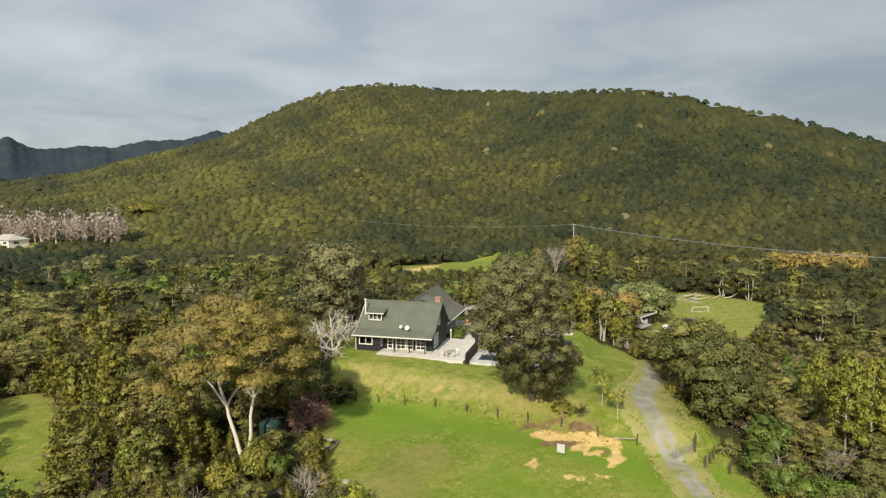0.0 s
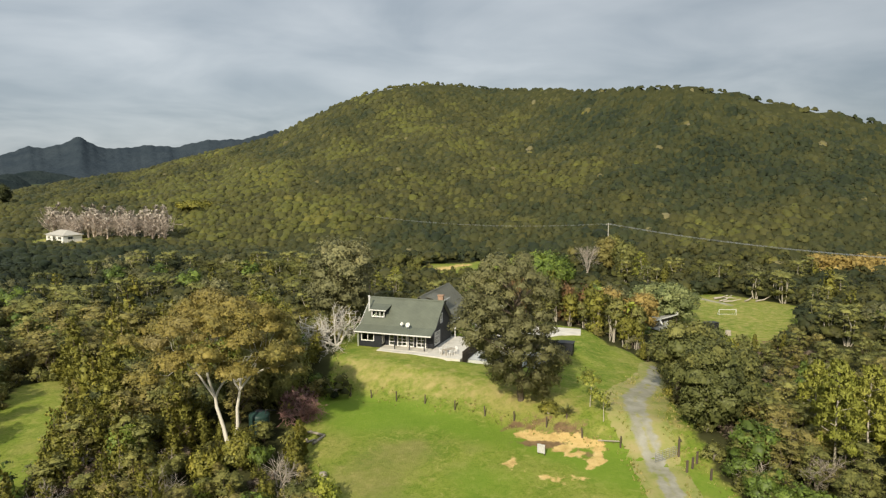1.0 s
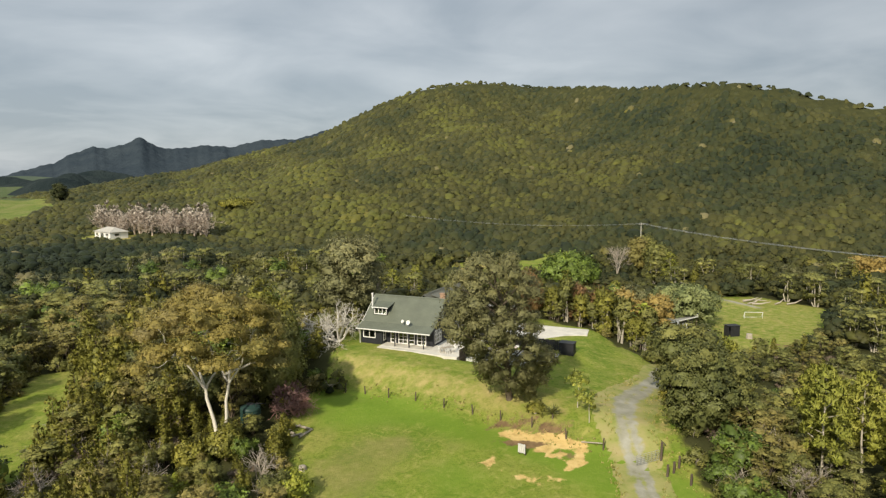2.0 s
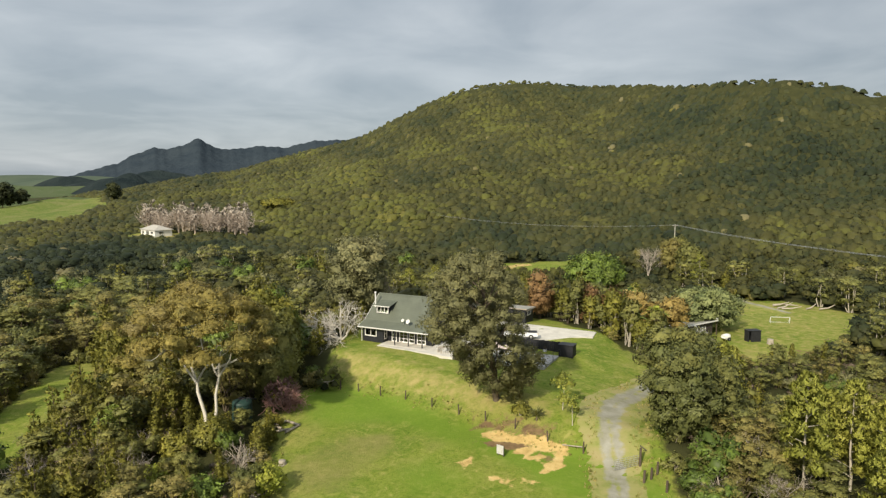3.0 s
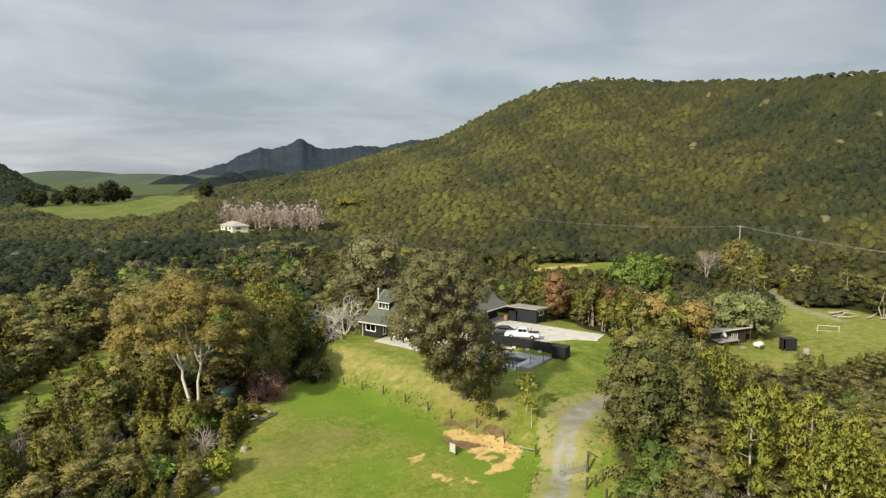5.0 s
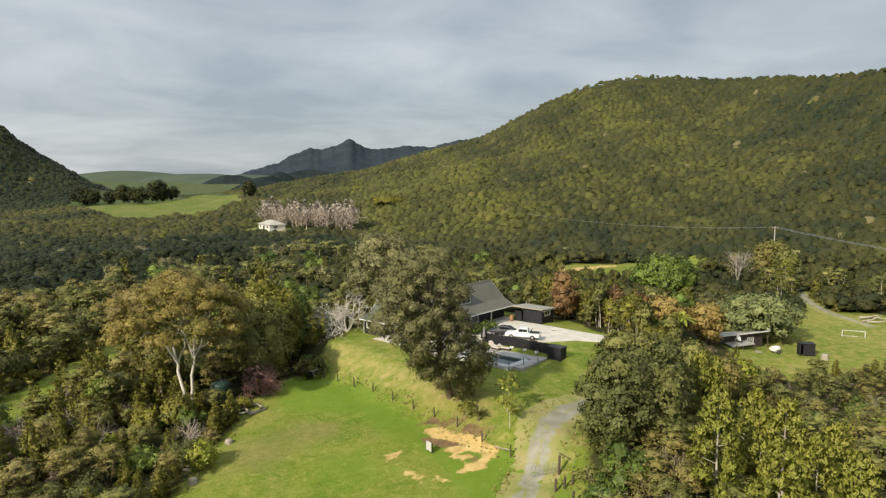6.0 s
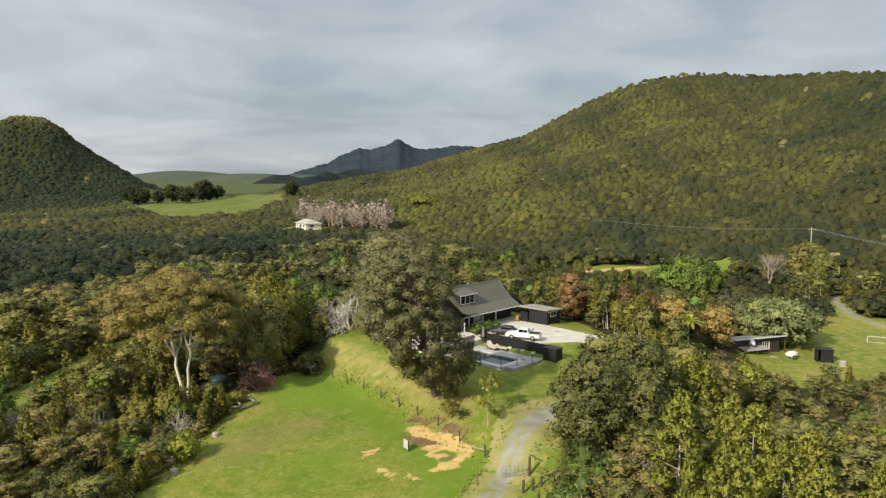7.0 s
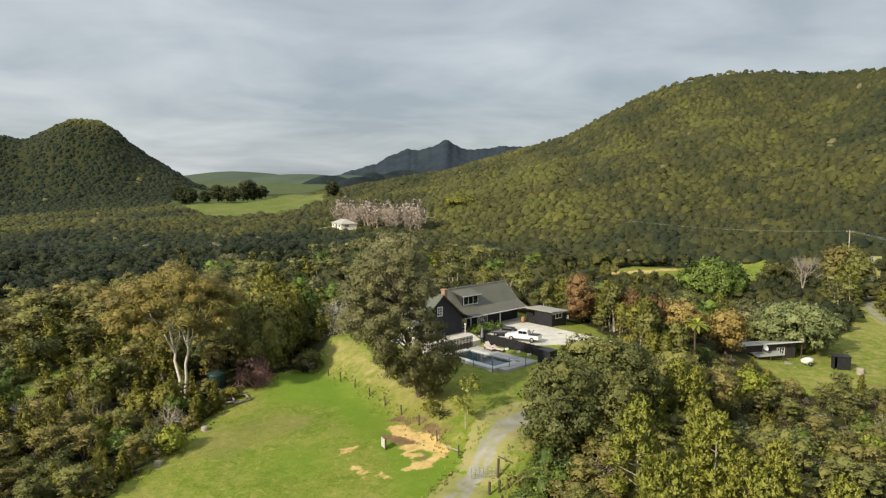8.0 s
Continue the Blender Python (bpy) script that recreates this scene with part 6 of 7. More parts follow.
def paddock_tree():
    """The big evergreen at the top of the bank, clothed nearly to the ground."""
    rng = np.random.default_rng(31)
    t = thing("evergreen_tree", "large dark evergreen tree with a dense grey-green crown on the bank", "tree", put(10.8, 81.6))
    lobes, wood = [], [limb(rng, (0, 0, -0.6), (-0.8, -2.6, 9.6), 0.42, 0.26, 0.03, 6, 10)[0]]
    for k in range(120):
        w = (k + 0.5) / 120
        z = 2.0 + 14.8 * w
        R = np.interp(z, (2, 4, 7, 10, 13, 15.5, 17.2), (3.1, 4.2, 5.1, 5.1, 4.8, 3.6, 1.6)) * (1 + 0.16 * math.sin(k * 1.3))
        a = k * 2.39996
        up = float(smooth(4.5, 9.0, z))
        c = np.array([R * 0.84 * math.cos(a) + 1.2 - 2.0 * up, R * 0.84 * math.sin(a) - 0.6 - 2.9 * up, z - 1.2])
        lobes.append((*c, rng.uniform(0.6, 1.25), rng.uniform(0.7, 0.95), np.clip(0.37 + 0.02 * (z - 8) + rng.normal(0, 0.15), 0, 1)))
        if k % 3 == 0:
            wood.append(limb(rng, (-0.08 * max(2.0, z - 3), -0.26 * max(2.0, z - 3), max(2.0, z - 3)), c + (-1.1, 0.0, 1.7), 0.12, 0.04, 0.08, 5, 5)[0])
    for k in range(10):
        v = rng.normal(size=3)
        v /= np.linalg.norm(v)
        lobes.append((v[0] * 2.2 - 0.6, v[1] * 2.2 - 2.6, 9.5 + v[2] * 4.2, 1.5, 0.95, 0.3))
    lobes = [(a * 1.07 - 1.1, b * 1.05 + 0.0, c + 1.7, r, q, s) for a, b, c, r, q, s in lobes]
    lobes += [(2.2 + 0.9 * math.cos(k * 2.4) * (k % 3), 0.9 * math.sin(k * 2.4) * (k % 3) - 0.4, 1.4 + 0.3 * k, 0.95, 0.9, 0.4) for k in range(9)]
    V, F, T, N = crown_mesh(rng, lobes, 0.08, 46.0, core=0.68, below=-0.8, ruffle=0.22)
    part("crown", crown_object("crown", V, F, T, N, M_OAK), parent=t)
    part("trunk", mesh_object("trunk", *join(wood), M_BARK, smoothed=True), parent=t)


paddock_tree()


def totara_big(seed):
    lobes, wood, leaf, density, style = totara(seed)
    lobes = [(1.7 * x, 1.7 * y, 1.55 * z, 1.5 * r, q, t) for x, y, z, r, q, t in lobes]
    return lobes, [(v * np.array([1.6, 1.6, 1.55]), f) for v, f in wood], leaf, density * 0.9, style


def specimens():
    rows = [
        # name, label, x, y, builder, leaves, bark
        ("grey_tree", "tall grey-green tree behind the house", -18.6, 115.0, dome(1, 5.8, 15.5, 34, 1.9, 0.1), M_GREY, M_BARK),
        ("totara_tree", "yellow-green full native tree at the lawn's edge", -23.5, 91.0, dome(2, 4.6, 11.5, 26, 1.6, 0.01, 2.2), M_TOTARA, M_BARK),
        ("totara_tree", "dense yellow-green native tree beside the gum", -20.0, 84.5, dome(3, 3.6, 9.0, 20, 1.4, 0.01, 2.2), M_KANUKA, M_BARK),
        ("broadleaf_tree", "big bright green round tree behind the garden", 20.5, 190.0, dome(4, 7.5, 10.0, 34, 2.0, 0.02, 0.85, 0.27, 6.6), M_BROAD, M_BARK),
        ("grey_tree", "wide grey-green dome-shaped tree beside the cottage", 43.0, 150.0, dome(5, 7.2, 8.6, 36, 1.7, 0.0, 0.8, 0.18, 12.0), M_SAGE, M_BARK),
        ("orange_tree", "orange-leaved shrubby tree in the garden", 28.4, 129.8, dome(6, 3.4, 6.6, 18, 1.3, 0.05, 0.9, 0.17, 11.0), M_GOLD, M_BARK),
        ("orange_tree", "orange-leaved shrubby tree in the garden", 35.0, 132.0, dome(7, 2.8, 7.2, 15, 1.2, 0.05, 0.9, 0.17, 11.0), M_GOLD, M_BARK),
        ("rusty_conifer", "rust-brown conifer beside the shed", 11.6, 128.5, dome(8, 2.4, 8.6, 20, 1.1, 0.02, 1.0, 0.15, 15.4), M_RUST, M_BARK),
        ("rusty_conifer", "rust-brown conifer in the hedge", 20.0, 129.0, dome(9, 2.2, 7.0, 16, 1.0, 0.02, 1.0, 0.15, 15.4), M_RUST, M_BARK),
        ("rusty_conifer", "rust-brown conifer in the hedge", 24.5, 128.0, dome(10, 2.4, 6.8, 16, 1.0, 0.02, 1.0, 0.15, 15.4), M_RUST, M_BARK),
        ("kanuka_tree", "dark flat-topped native tree over the gully", 30.6, 85.4, dome(11, 3.8, 10.6, 20, 1.4, 0.25, 0.7, 0.15, 17.6, 1.0, 3), M_DEEP, M_BARK),
        ("totara_tree", "large shaggy native conifer beside the drive", 31.0, 76.0, dome(12, 3.7, 9.6, 34, 1.15, 0.02, 1.0, 0.13, 22.0), M_DEEP, M_PALE),
        ("totara_tree", "large shaggy native conifer beside the drive", 34.5, 80.0, dome(13, 3.4, 9.0, 30, 1.15, 0.02, 1.0, 0.13, 22.0), M_DEEP, M_PALE),
        ("kanuka_tree", "dark spreading native tree beside the drive", 33.4, 88.0, dome(14, 3.6, 10.2, 24, 1.4, 0.1, 0.8, 0.15, 17.6), M_DEEP, M_PALE),
        ("lime_shrub", "lime-green leafy shrub among dark bush", 55.0, 97.0, dome(15, 3.0, 4.0, 16, 1.1, 0.0, 0.8, 0.17, 15.4), M_LIME, M_BARK),
        ("lime_shrub", "lime-green leafy shrub at the garden edge", 41.0, 118.0, dome(16, 2.4, 5.0, 14, 1.1, 0.0, 0.9, 0.17, 13.2), M_LIME, M_BARK),
        ("broadleaf_tree", "bright green leafy tree in the bush", -31.0, 92.0, dome(17, 3.6, 9.5, 20, 1.4, 0.02, 0.9, 0.19, 13.2), M_BROAD, M_BARK),
        ("broadleaf_tree", "bright green leafy tree in the bush", -27.0, 99.0, dome(18, 3.4, 11.5, 20, 1.4, 0.02, 0.9, 0.19, 13.2), M_BROAD, M_BARK),
        ("broadleaf_tree", "glossy green shrubby tree below the gum", -30.5, 67.0, dome(19, 2.0, 5.2, 12, 1.0, 0.02, 0.9, 0.16, 17.6), M_BROAD, M_BARK),
        ("totara_tree", "golden-green feathery young conifer at the paddock edge", -18.6, 68.0, dome(20, 1.7, 3.8, 14, 0.85, 0.0, 1.1, 0.14, 22.0), M_TOTARA, M_BARK),
        ("totara_tree", "golden-green feathery young conifer at the paddock edge", -21.8, 66.0, dome(21, 1.5, 2.6, 12, 0.75, 0.0, 1.1, 0.14, 22.0), M_TOTARA, M_BARK),
        ("totara_tree", "large golden-green pointed native conifer in the bush", -55.0, 97.0, totara_big, M_TOTARA, M_BARK),
        ("totara_tree", "large golden-green pointed native conifer in the bush", -38.5, 79.5, totara_big, M_TOTARA, M_BARK),
        ("kanuka_tree", "dark bushy native tree before the power pole", 48.5, 228.0, dome(26, 3.6, 9.5, 20, 1.6, 0.02, 0.8, 0.25, 7.0), M_KANUKA, M_BARK),
        ("kanuka_tree", "dark bushy native tree before the power pole", 43.6, 233.0, dome(29, 3.8, 11.0, 20, 1.6, 0.02, 0.8, 0.25, 7.0), M_BROWNISH, M_BARK),
        ("kanuka_tree", "dark bushy native tree before the power pole", 46.2, 235.5, dome(30, 3.4, 11.4, 20, 1.6, 0.02, 0.8, 0.25, 7.0), M_KANUKA, M_BARK),
        ("kanuka_tree", "dark flat-topped native tree in the gully", 35.4, 101.0, dome(27, 3.2, 9.0, 22, 1.4, 0.3, 0.7, 0.15, 15.0, 1.0, 3), M_KANUKA, M_BARK),
        ("kanuka_tree", "dark flat-topped native tree in the gully", 38.6, 107.0, dome(28, 3.0, 7.5, 20, 1.4, 0.25, 0.7, 0.15, 15.0, 1.0, 3), M_BROWNISH, M_BARK),
        ("yellow_scrub", "yellowish scrub patch at the foot of the hill", -146.0, 345.0, dome(22, 9.0, 4.2, 26, 2.0, 0.0, 0.6, 0.36, 4.0), M_TOTARA, M_BARK),
        ("green_shrub", "leafy green shrubs along the verandah", 0.0, 0.0, dome(23, 1.3, 1.4, 8, 0.6, 0.0, 0.8, 0.10, 35.2), M_BROAD, M_TWIG),
        ("leafy_shrub", "bright green leafy shrub at the paddock edge", -8.6, 61.0, dome(40, 1.4, 2.8, 14, 0.75, 0.0, 0.9, 0.11, 26.0), M_LIME, M_TWIG),
        ("leafy_shrub", "bright green leafy shrub among the scrub", -20.0, 60.5, dome(41, 1.5, 2.2, 12, 0.8, 0.0, 0.8, 0.12, 24.0), M_LIME, M_TWIG),
        ("leafy_shrub", "glossy green shrub among brown scrub", -14.2, 59.0, dome(42, 1.8, 2.2, 14, 0.85, 0.0, 0.8, 0.12, 24.0), M_BROAD, M_TWIG),
        ("garden_shrub", "low yellow-green shrub above the fence line", 13.9, 79.2, dome(24, 1.0, 1.1, 10, 0.6, 0.0, 0.8, 0.11, 30.8), M_TOTARA, M_TWIG),
        ("dark_shrub", "leafless brown shrub on the bank", -13.2, 87.6, dome(25, 2.3, 2.9, 12, 0.8, 0.0, 0.8, 0.10, 8.0), M_BUSH, M_TWIG),
    ]
    for k, (name, label, x, y, build, mat, bark) in enumerate(rows):
        t = tree_thing(name, label, build, mat, bark, 300 + k, category="shrub" if "shrub" in name or "scrub" in name else "tree")
        if name == "green_shrub":
            t.matrix_basis = at_home(12.6, 15.6, -0.6)
            for v in (12.4, 13.9, 17.2):
                copy_thing(t, at_home(12.5, v, -0.6, 50 * v))
        else:
            t.matrix_basis = pose(*put(x, y, -0.1), 0, 0, 40 * k)
    # young tall conifers on the slope below the drive
    first = None
    for k, (x, y, s) in enumerate([(40.8, 68.5, 1.22), (45.4, 60.5, 1.22), (46.0, 72.5, 1.15), (50.0, 76.0, 0.95), (43.4, 79.0, 1.05), (50.6, 65.0, 1.05), (48.4, 71.0, 0.95), (44.2, 73.6, 1.0), (37.4, 93.6, 1.1), (38.9, 94.6, 1.08), (55.0, 70.0, 0.95), (36.0, 88.5, 0.85)]):
        if first is None:
            first = tree_thing("young_rimu", "young yellow-green conifer with a pale straight stem", rimu, M_RIMU, M_PALE, 700, group="young conifers below the drive")
            t = first
        elif k in (2, 7):
            t = tree_thing("young_rimu", "young lime-green conifer with upswept tufts", rimu, M_RIMU, M_PALE, 700 + k, group="young conifers below the drive")
        else:
            t = copy_thing(first, Matrix.Identity(4))
        t.matrix_basis = pose(*put(x, y), 0, 0, 77 * k) @ Matrix.Diagonal((s * 0.88, s * 0.88, s, 1))
    # hedge of tall stems between garden and gully
    def stemmed(seed):
        rng = np.random.default_rng(seed)
        lobes, wood = [], []
        for k in range(7):
            a = k * 0.9
            foot = np.array([0.9 * math.cos(a) * rng.random(), 0.9 * math.sin(a) * rng.random(), -0.3])
            c = foot * 1.5 + (rng.normal() * 0.4, rng.normal() * 0.4, rng.uniform(4.0, 6.2))
            wood.append(limb(rng, foot, c, 0.07, 0.03, 0.04, 5, 5)[0])
            lobes.append((*c, rng.uniform(0.7, 1.1), 1.05, rng.uniform(0.25, 0.75)))
            lobes.append((c[0] * 1.1, c[1] * 1.1, c[2] - 1.5, rng.uniform(0.5, 0.8), 1.1, rng.uniform(0.25, 0.6)))
        return lobes, wood, 0.15, 16.0, "spike"
    a = tree_thing("stemmed_tree", "tall hedge tree with many pale bare stems", stemmed, M_TOTARA, M_PALE, 800, group="hedge of tall stems")
    b = tree_thing("stemmed_tree", "tall hedge tree with many pale bare stems", stemmed, M_KANUKA, M_PALE, 801, group="hedge of tall stems")
    for k, (x, y) in enumerate([(16.0, 128.5), (18.4, 126.4), (20.6, 123.6), (22.8, 120.8), (24.8, 117.8), (26.8, 115.2), (28.6, 113.2), (21.8, 127.0), (24.4, 123.8), (26.8, 120.2), (29.8, 116.6), (13.2, 130.5), (8.0, 131.0), (4.6, 130.0), (30.4, 113.6), (31.6, 117.6)]):
        src = (a, b)[k % 2]
        m = pose(*put(x, y), 0, 0, 61 * k)
        s = 0.92 + 0.22 * math.sin(k * 1.7)
        t = src if k < 2 else copy_thing(src, m)
        t.matrix_basis = m @ Matrix.Diagonal((s, s, s, 1))
    # saplings on the lawn
    def sapling(seed):
        rng = np.random.default_rng(seed)
        w = [limb(rng, (0, 0, -0.3), (0.1, 0, 2.6), 0.07, 0.03, 0.03, 5, 6)[0]]
        lobes = [(rng.normal() * 0.5, rng.normal() * 0.5, rng.uniform(1.9, 3.6), rng.uniform(0.45, 0.7), 0.9, rng.uniform(0.3, 0.8)) for k in range(7)]
        return lobes, w, 0.11, 20.0, "leaf"
    s = tree_thing("sapling", "slender yellow-green sapling on the lawn", sapling, M_RIMU, M_PALE, 820, group="saplings beside the drive")
    s.matrix_basis = pose(*put(18.6, 79.4))
    copy_thing(s, pose(*put(19.8, 76.9), 0, 0, 120)).scale = (0.85, 0.85, 0.9)


specimens()


def bare_tree(name, label, seed, x, y, height, spread, material, depth=4, stems=4, kids=3, upright=1.2, category="tree", group="", thick=0.016):
    rng = np.random.default_rng(seed)
    wood = []
    for k in range(stems):
        d = rng.normal(size=3) * spread + (0, 0, upright)
        twigs(rng, np.array([0.1 * k, 0, -0.3]), d, height * 0.42, height * thick, depth, wood, spread + 0.1, kids)
    t = thing(name, label, category, put(x, y), group=group)
    part("bare_crown", mesh_object("bare_crown", *join(wood), material, smoothed=True), parent=t)
    return t


def twig_haze(t, lobes, leaf, density, material):
    """The finest twigs of a leafless crown."""
    me = crown_object("twig_haze", *crown_mesh(np.random.default_rng(19), lobes, leaf, density, core=0, style="spike", below=-0.7), material)
    part("twig_haze", me, parent=t)["kind"] = "stuff"


def bare_trees():
    bare_tree("bare_tree", "leafless pale silvery tree beside the house", 41, -16.6, 101.2, 8.2, 0.72, M_SILVER, 4, 7, 3, thick=0.024)
    bare_tree("bare_tree", "slim leafless tree behind the house", 42, -14.6, 117.5, 11.0, 0.16, M_TWIG, 3, 3, 3, 1.6)
    p = bare_tree("pink_shrub", "round leafless shrub with reddish-pink twigs", 43, -15.9, 79.4, 4.6, 0.75, M_PINK, 4, 9, 3, 0.75, "shrub", thick=0.03)
    twig_haze(p, [(1.0 * math.cos(k * 2.4), 1.0 * math.sin(k * 2.4), 1.5 + 0.17 * k, 1.25 - 0.03 * k, 0.9, 0.5) for k in range(9)], 0.13, 14.0, M_PINKHAZE)
    bare_tree("grey_shrub", "leafless pale grey shrub among dark bush", 44, 38.0, 66.2, 5.0, 0.5, M_TWIG, 4, 5, 3)
    bare_tree("grey_shrub", "leafless pale grey shrub among dark bush", 45, 35.6, 68.5, 3.6, 0.5, M_TWIG, 4, 4, 3)
    bare_tree("bare_tree", "leafless pinkish tree beside the power pole", 46, 36.3, 224.0, 11.0, 0.28, M_TWIG, 4, 4, 3, 1.5)
    bare_tree("grey_shrub", "tangled brown leafless shrub below the gum", 47, -27.0, 66.0, 4.2, 0.6, M_TWIG, 4, 4, 3)
    bare_tree("grey_shrub", "tangled leafless shrub in the bush", 48, -33.0, 71.0, 4.6, 0.5, M_PINK, 4, 4, 3)
    scraggy = bare_tree("grey_shrub", "scraggy leafless shrub among the bush", 52, -36.0, 66.0, 4.8, 0.45, M_TWIG, 3, 4, 3, 1.2, "shrub", "scraggy shrubs in the bush", 0.02)
    for k, (x, y) in enumerate([(-24.5, 61.5), (-29.0, 62.5), (-33.0, 58.0), (-20.0, 57.0), (-41.0, 74.0), (-13.6, 64.5), (-35.0, 80.0), (33.5, 66.5), (37.0, 71.5), (44.0, 90.0), (47.5, 84.0), (35.5, 101.0), (50.0, 96.0), (57.0, 104.0)]):
        copy_thing(scraggy, pose(*put(x, y), 0, 0, 67 * k))
    bare_tree("grey_shrub", "leafless shrub at the paddock edge", 49, -11.5, 61.5, 3.2, 0.5, M_TWIG, 3, 4, 3)
    first = bare_tree("poplar", "leafless pale poplar beside the white bungalow", 50, -186, 290, 15.5, 0.34, M_POPLAR, 3, 7, 3, 1.5, group="row of bare poplars")
    rng = np.random.default_rng(9)
    haze = [(1.3 * math.cos(k * 2.4) * (k % 3), 1.3 * math.sin(k * 2.4) * (k % 3), 4.0 + 1.15 * k, 1.9 - 0.07 * k, 1.25, rng.uniform(0.2, 0.8)) for k in range(9)]
    twig_haze(first, haze, 0.34, 2.2, M_HAZE)
    for k in range(16):
        x = -183 + k * 3.2
        t = copy_thing(first, pose(*put(x, 291 - 0.25 * (k % 4) * 4), 0, 0, 53 * k))
        t.scale = [rng.uniform(0.75, 1.0)] * 3
    willow = tree_thing("orange_willow", "orange-brown willow at the foot of the hill", dome(62, 4.6, 8.0, 18, 1.5, 0.0, 0.8, 0.22, 9.0), M_GOLD, M_BARK, 63, group="orange willows")
    for k in range(7):
        m = pose(*put(103.5 + k * 3.9, 214 - (k % 3) * 2.0, -0.8), 0, 0, 71 * k)
        (willow if k == 0 else copy_thing(willow, m)).matrix_basis = m
    oak = tree_thing("pasture_tree", "dark round tree standing in the far pasture", dome(60, 5.4, 12.5, 18, 2.0, 0.12, 0.8, 0.42, 4.2), M_DARK, M_BARK, 61, group="trees in the far pasture")
    spots = [(-388, 364, 0.75), (-379, 369, 1.05), (-371, 371, 0.9), (-364, 370, 0.95), (-351, 373, 1.25), (-345, 381, 0.8), (-402, 362, 0.9), (-412, 363, 1.05), (-422, 366, 1.0), (-287, 396, 0.9), (-356, 383, 0.6)]
    for k, (x, y, s) in enumerate(spots):
        m = pose(*put(x, y), 0, 0, 50 * k)
        t = oak if k == 0 else copy_thing(oak, m)
        t.matrix_basis = m @ Matrix.Diagonal((s, s, s, 1))


M_PINKHAZE = foliage("pink_fine_twigs", [(0.0, (0.20, 0.115, 0.10)), (0.5, (0.31, 0.19, 0.165)), (1.0, (0.42, 0.28, 0.24))], 0.1)
M_SILVER = worn("silver_twigs", (0.62, 0.57, 0.49), 0.9, 0.15, 1.0)
M_HAZE = foliage("twig_haze", [(0.0, (0.36, 0.305, 0.25)), (0.5, (0.50, 0.43, 0.355)), (1.0, (0.60, 0.53, 0.445))], 0.1)
M_POPLAR = worn("poplar_twigs", (0.52, 0.43, 0.35), 0.9, 0.15, 1.0)
bare_trees()


def frond_plant(name, label, x, y, trunk, count, length, width, droop, leaves, bark, seed, category="tree"):
    """A stem with a rosette of long arching leaves."""
    rng = np.random.default_rng(seed)
    t = thing(name, label, category, put(x, y))
    V, F, T = [], [], []
    for k in range(count):
        a, up = k * 2.39996, rng.uniform(0.1, 1.2)
        L = length * rng.uniform(0.8, 1.1)
        u = np.linspace(0, 1, 7)
        out, rise = L * u * math.cos(up * 0.9), L * (u * math.sin(up) - droop * u * u)
        w = width * np.sin(np.pi * (0.06 + 0.9 * u)) + 0.01
        mid = np.stack([out * math.cos(a), out * math.sin(a), trunk + rise], -1)
        side = np.array([-math.sin(a), math.cos(a), 0.0])
        P = np.concatenate([mid - w[:, None] * side, mid + (0, 0, 0.06 * width), mid + w[:, None] * side])
        i = np.arange(6)
        q = np.concatenate([np.stack([i, i + 7, i + 8, i + 1], -1), np.stack([i + 7, i + 14, i + 15, i + 8], -1)])
        F.append(q + len(V) * 21)
        V.append(P)
        T.append(np.full(21, rng.uniform(0.2, 0.9)))
    part("fronds", mesh_object("fronds", np.concatenate(V), np.concatenate(F), leaves, np.concatenate(T), smoothed=True), parent=t)
    v, f = limb(rng, (0, 0, -0.4), (0, 0, trunk + 0.05), 0.09 + 0.02 * trunk, 0.08, 0.02, 5, 8)[0]
    part("trunk", mesh_object("trunk", v, f, bark, smoothed=True), parent=t)


frond_plant("tree_fern", "bright yellow-green tree fern with arching fronds", 31.8, 125.2, 4.6, 18, 2.6, 0.34, 0.55, M_LIME, M_BARK, 91)
frond_plant("tree_fern", "green tree fern with arching fronds in the garden", 28.4, 121.5, 3.6, 16, 2.2, 0.3, 0.55, M_BROAD, M_BARK, 92)
frond_plant("cabbage_palm", "spiky green cabbage palm on the lawn above the fence", 15.8, 78.0, 0.7, 46, 1.35, 0.06, 0.25, M_KANUKA, M_BARK, 93, "shrub")


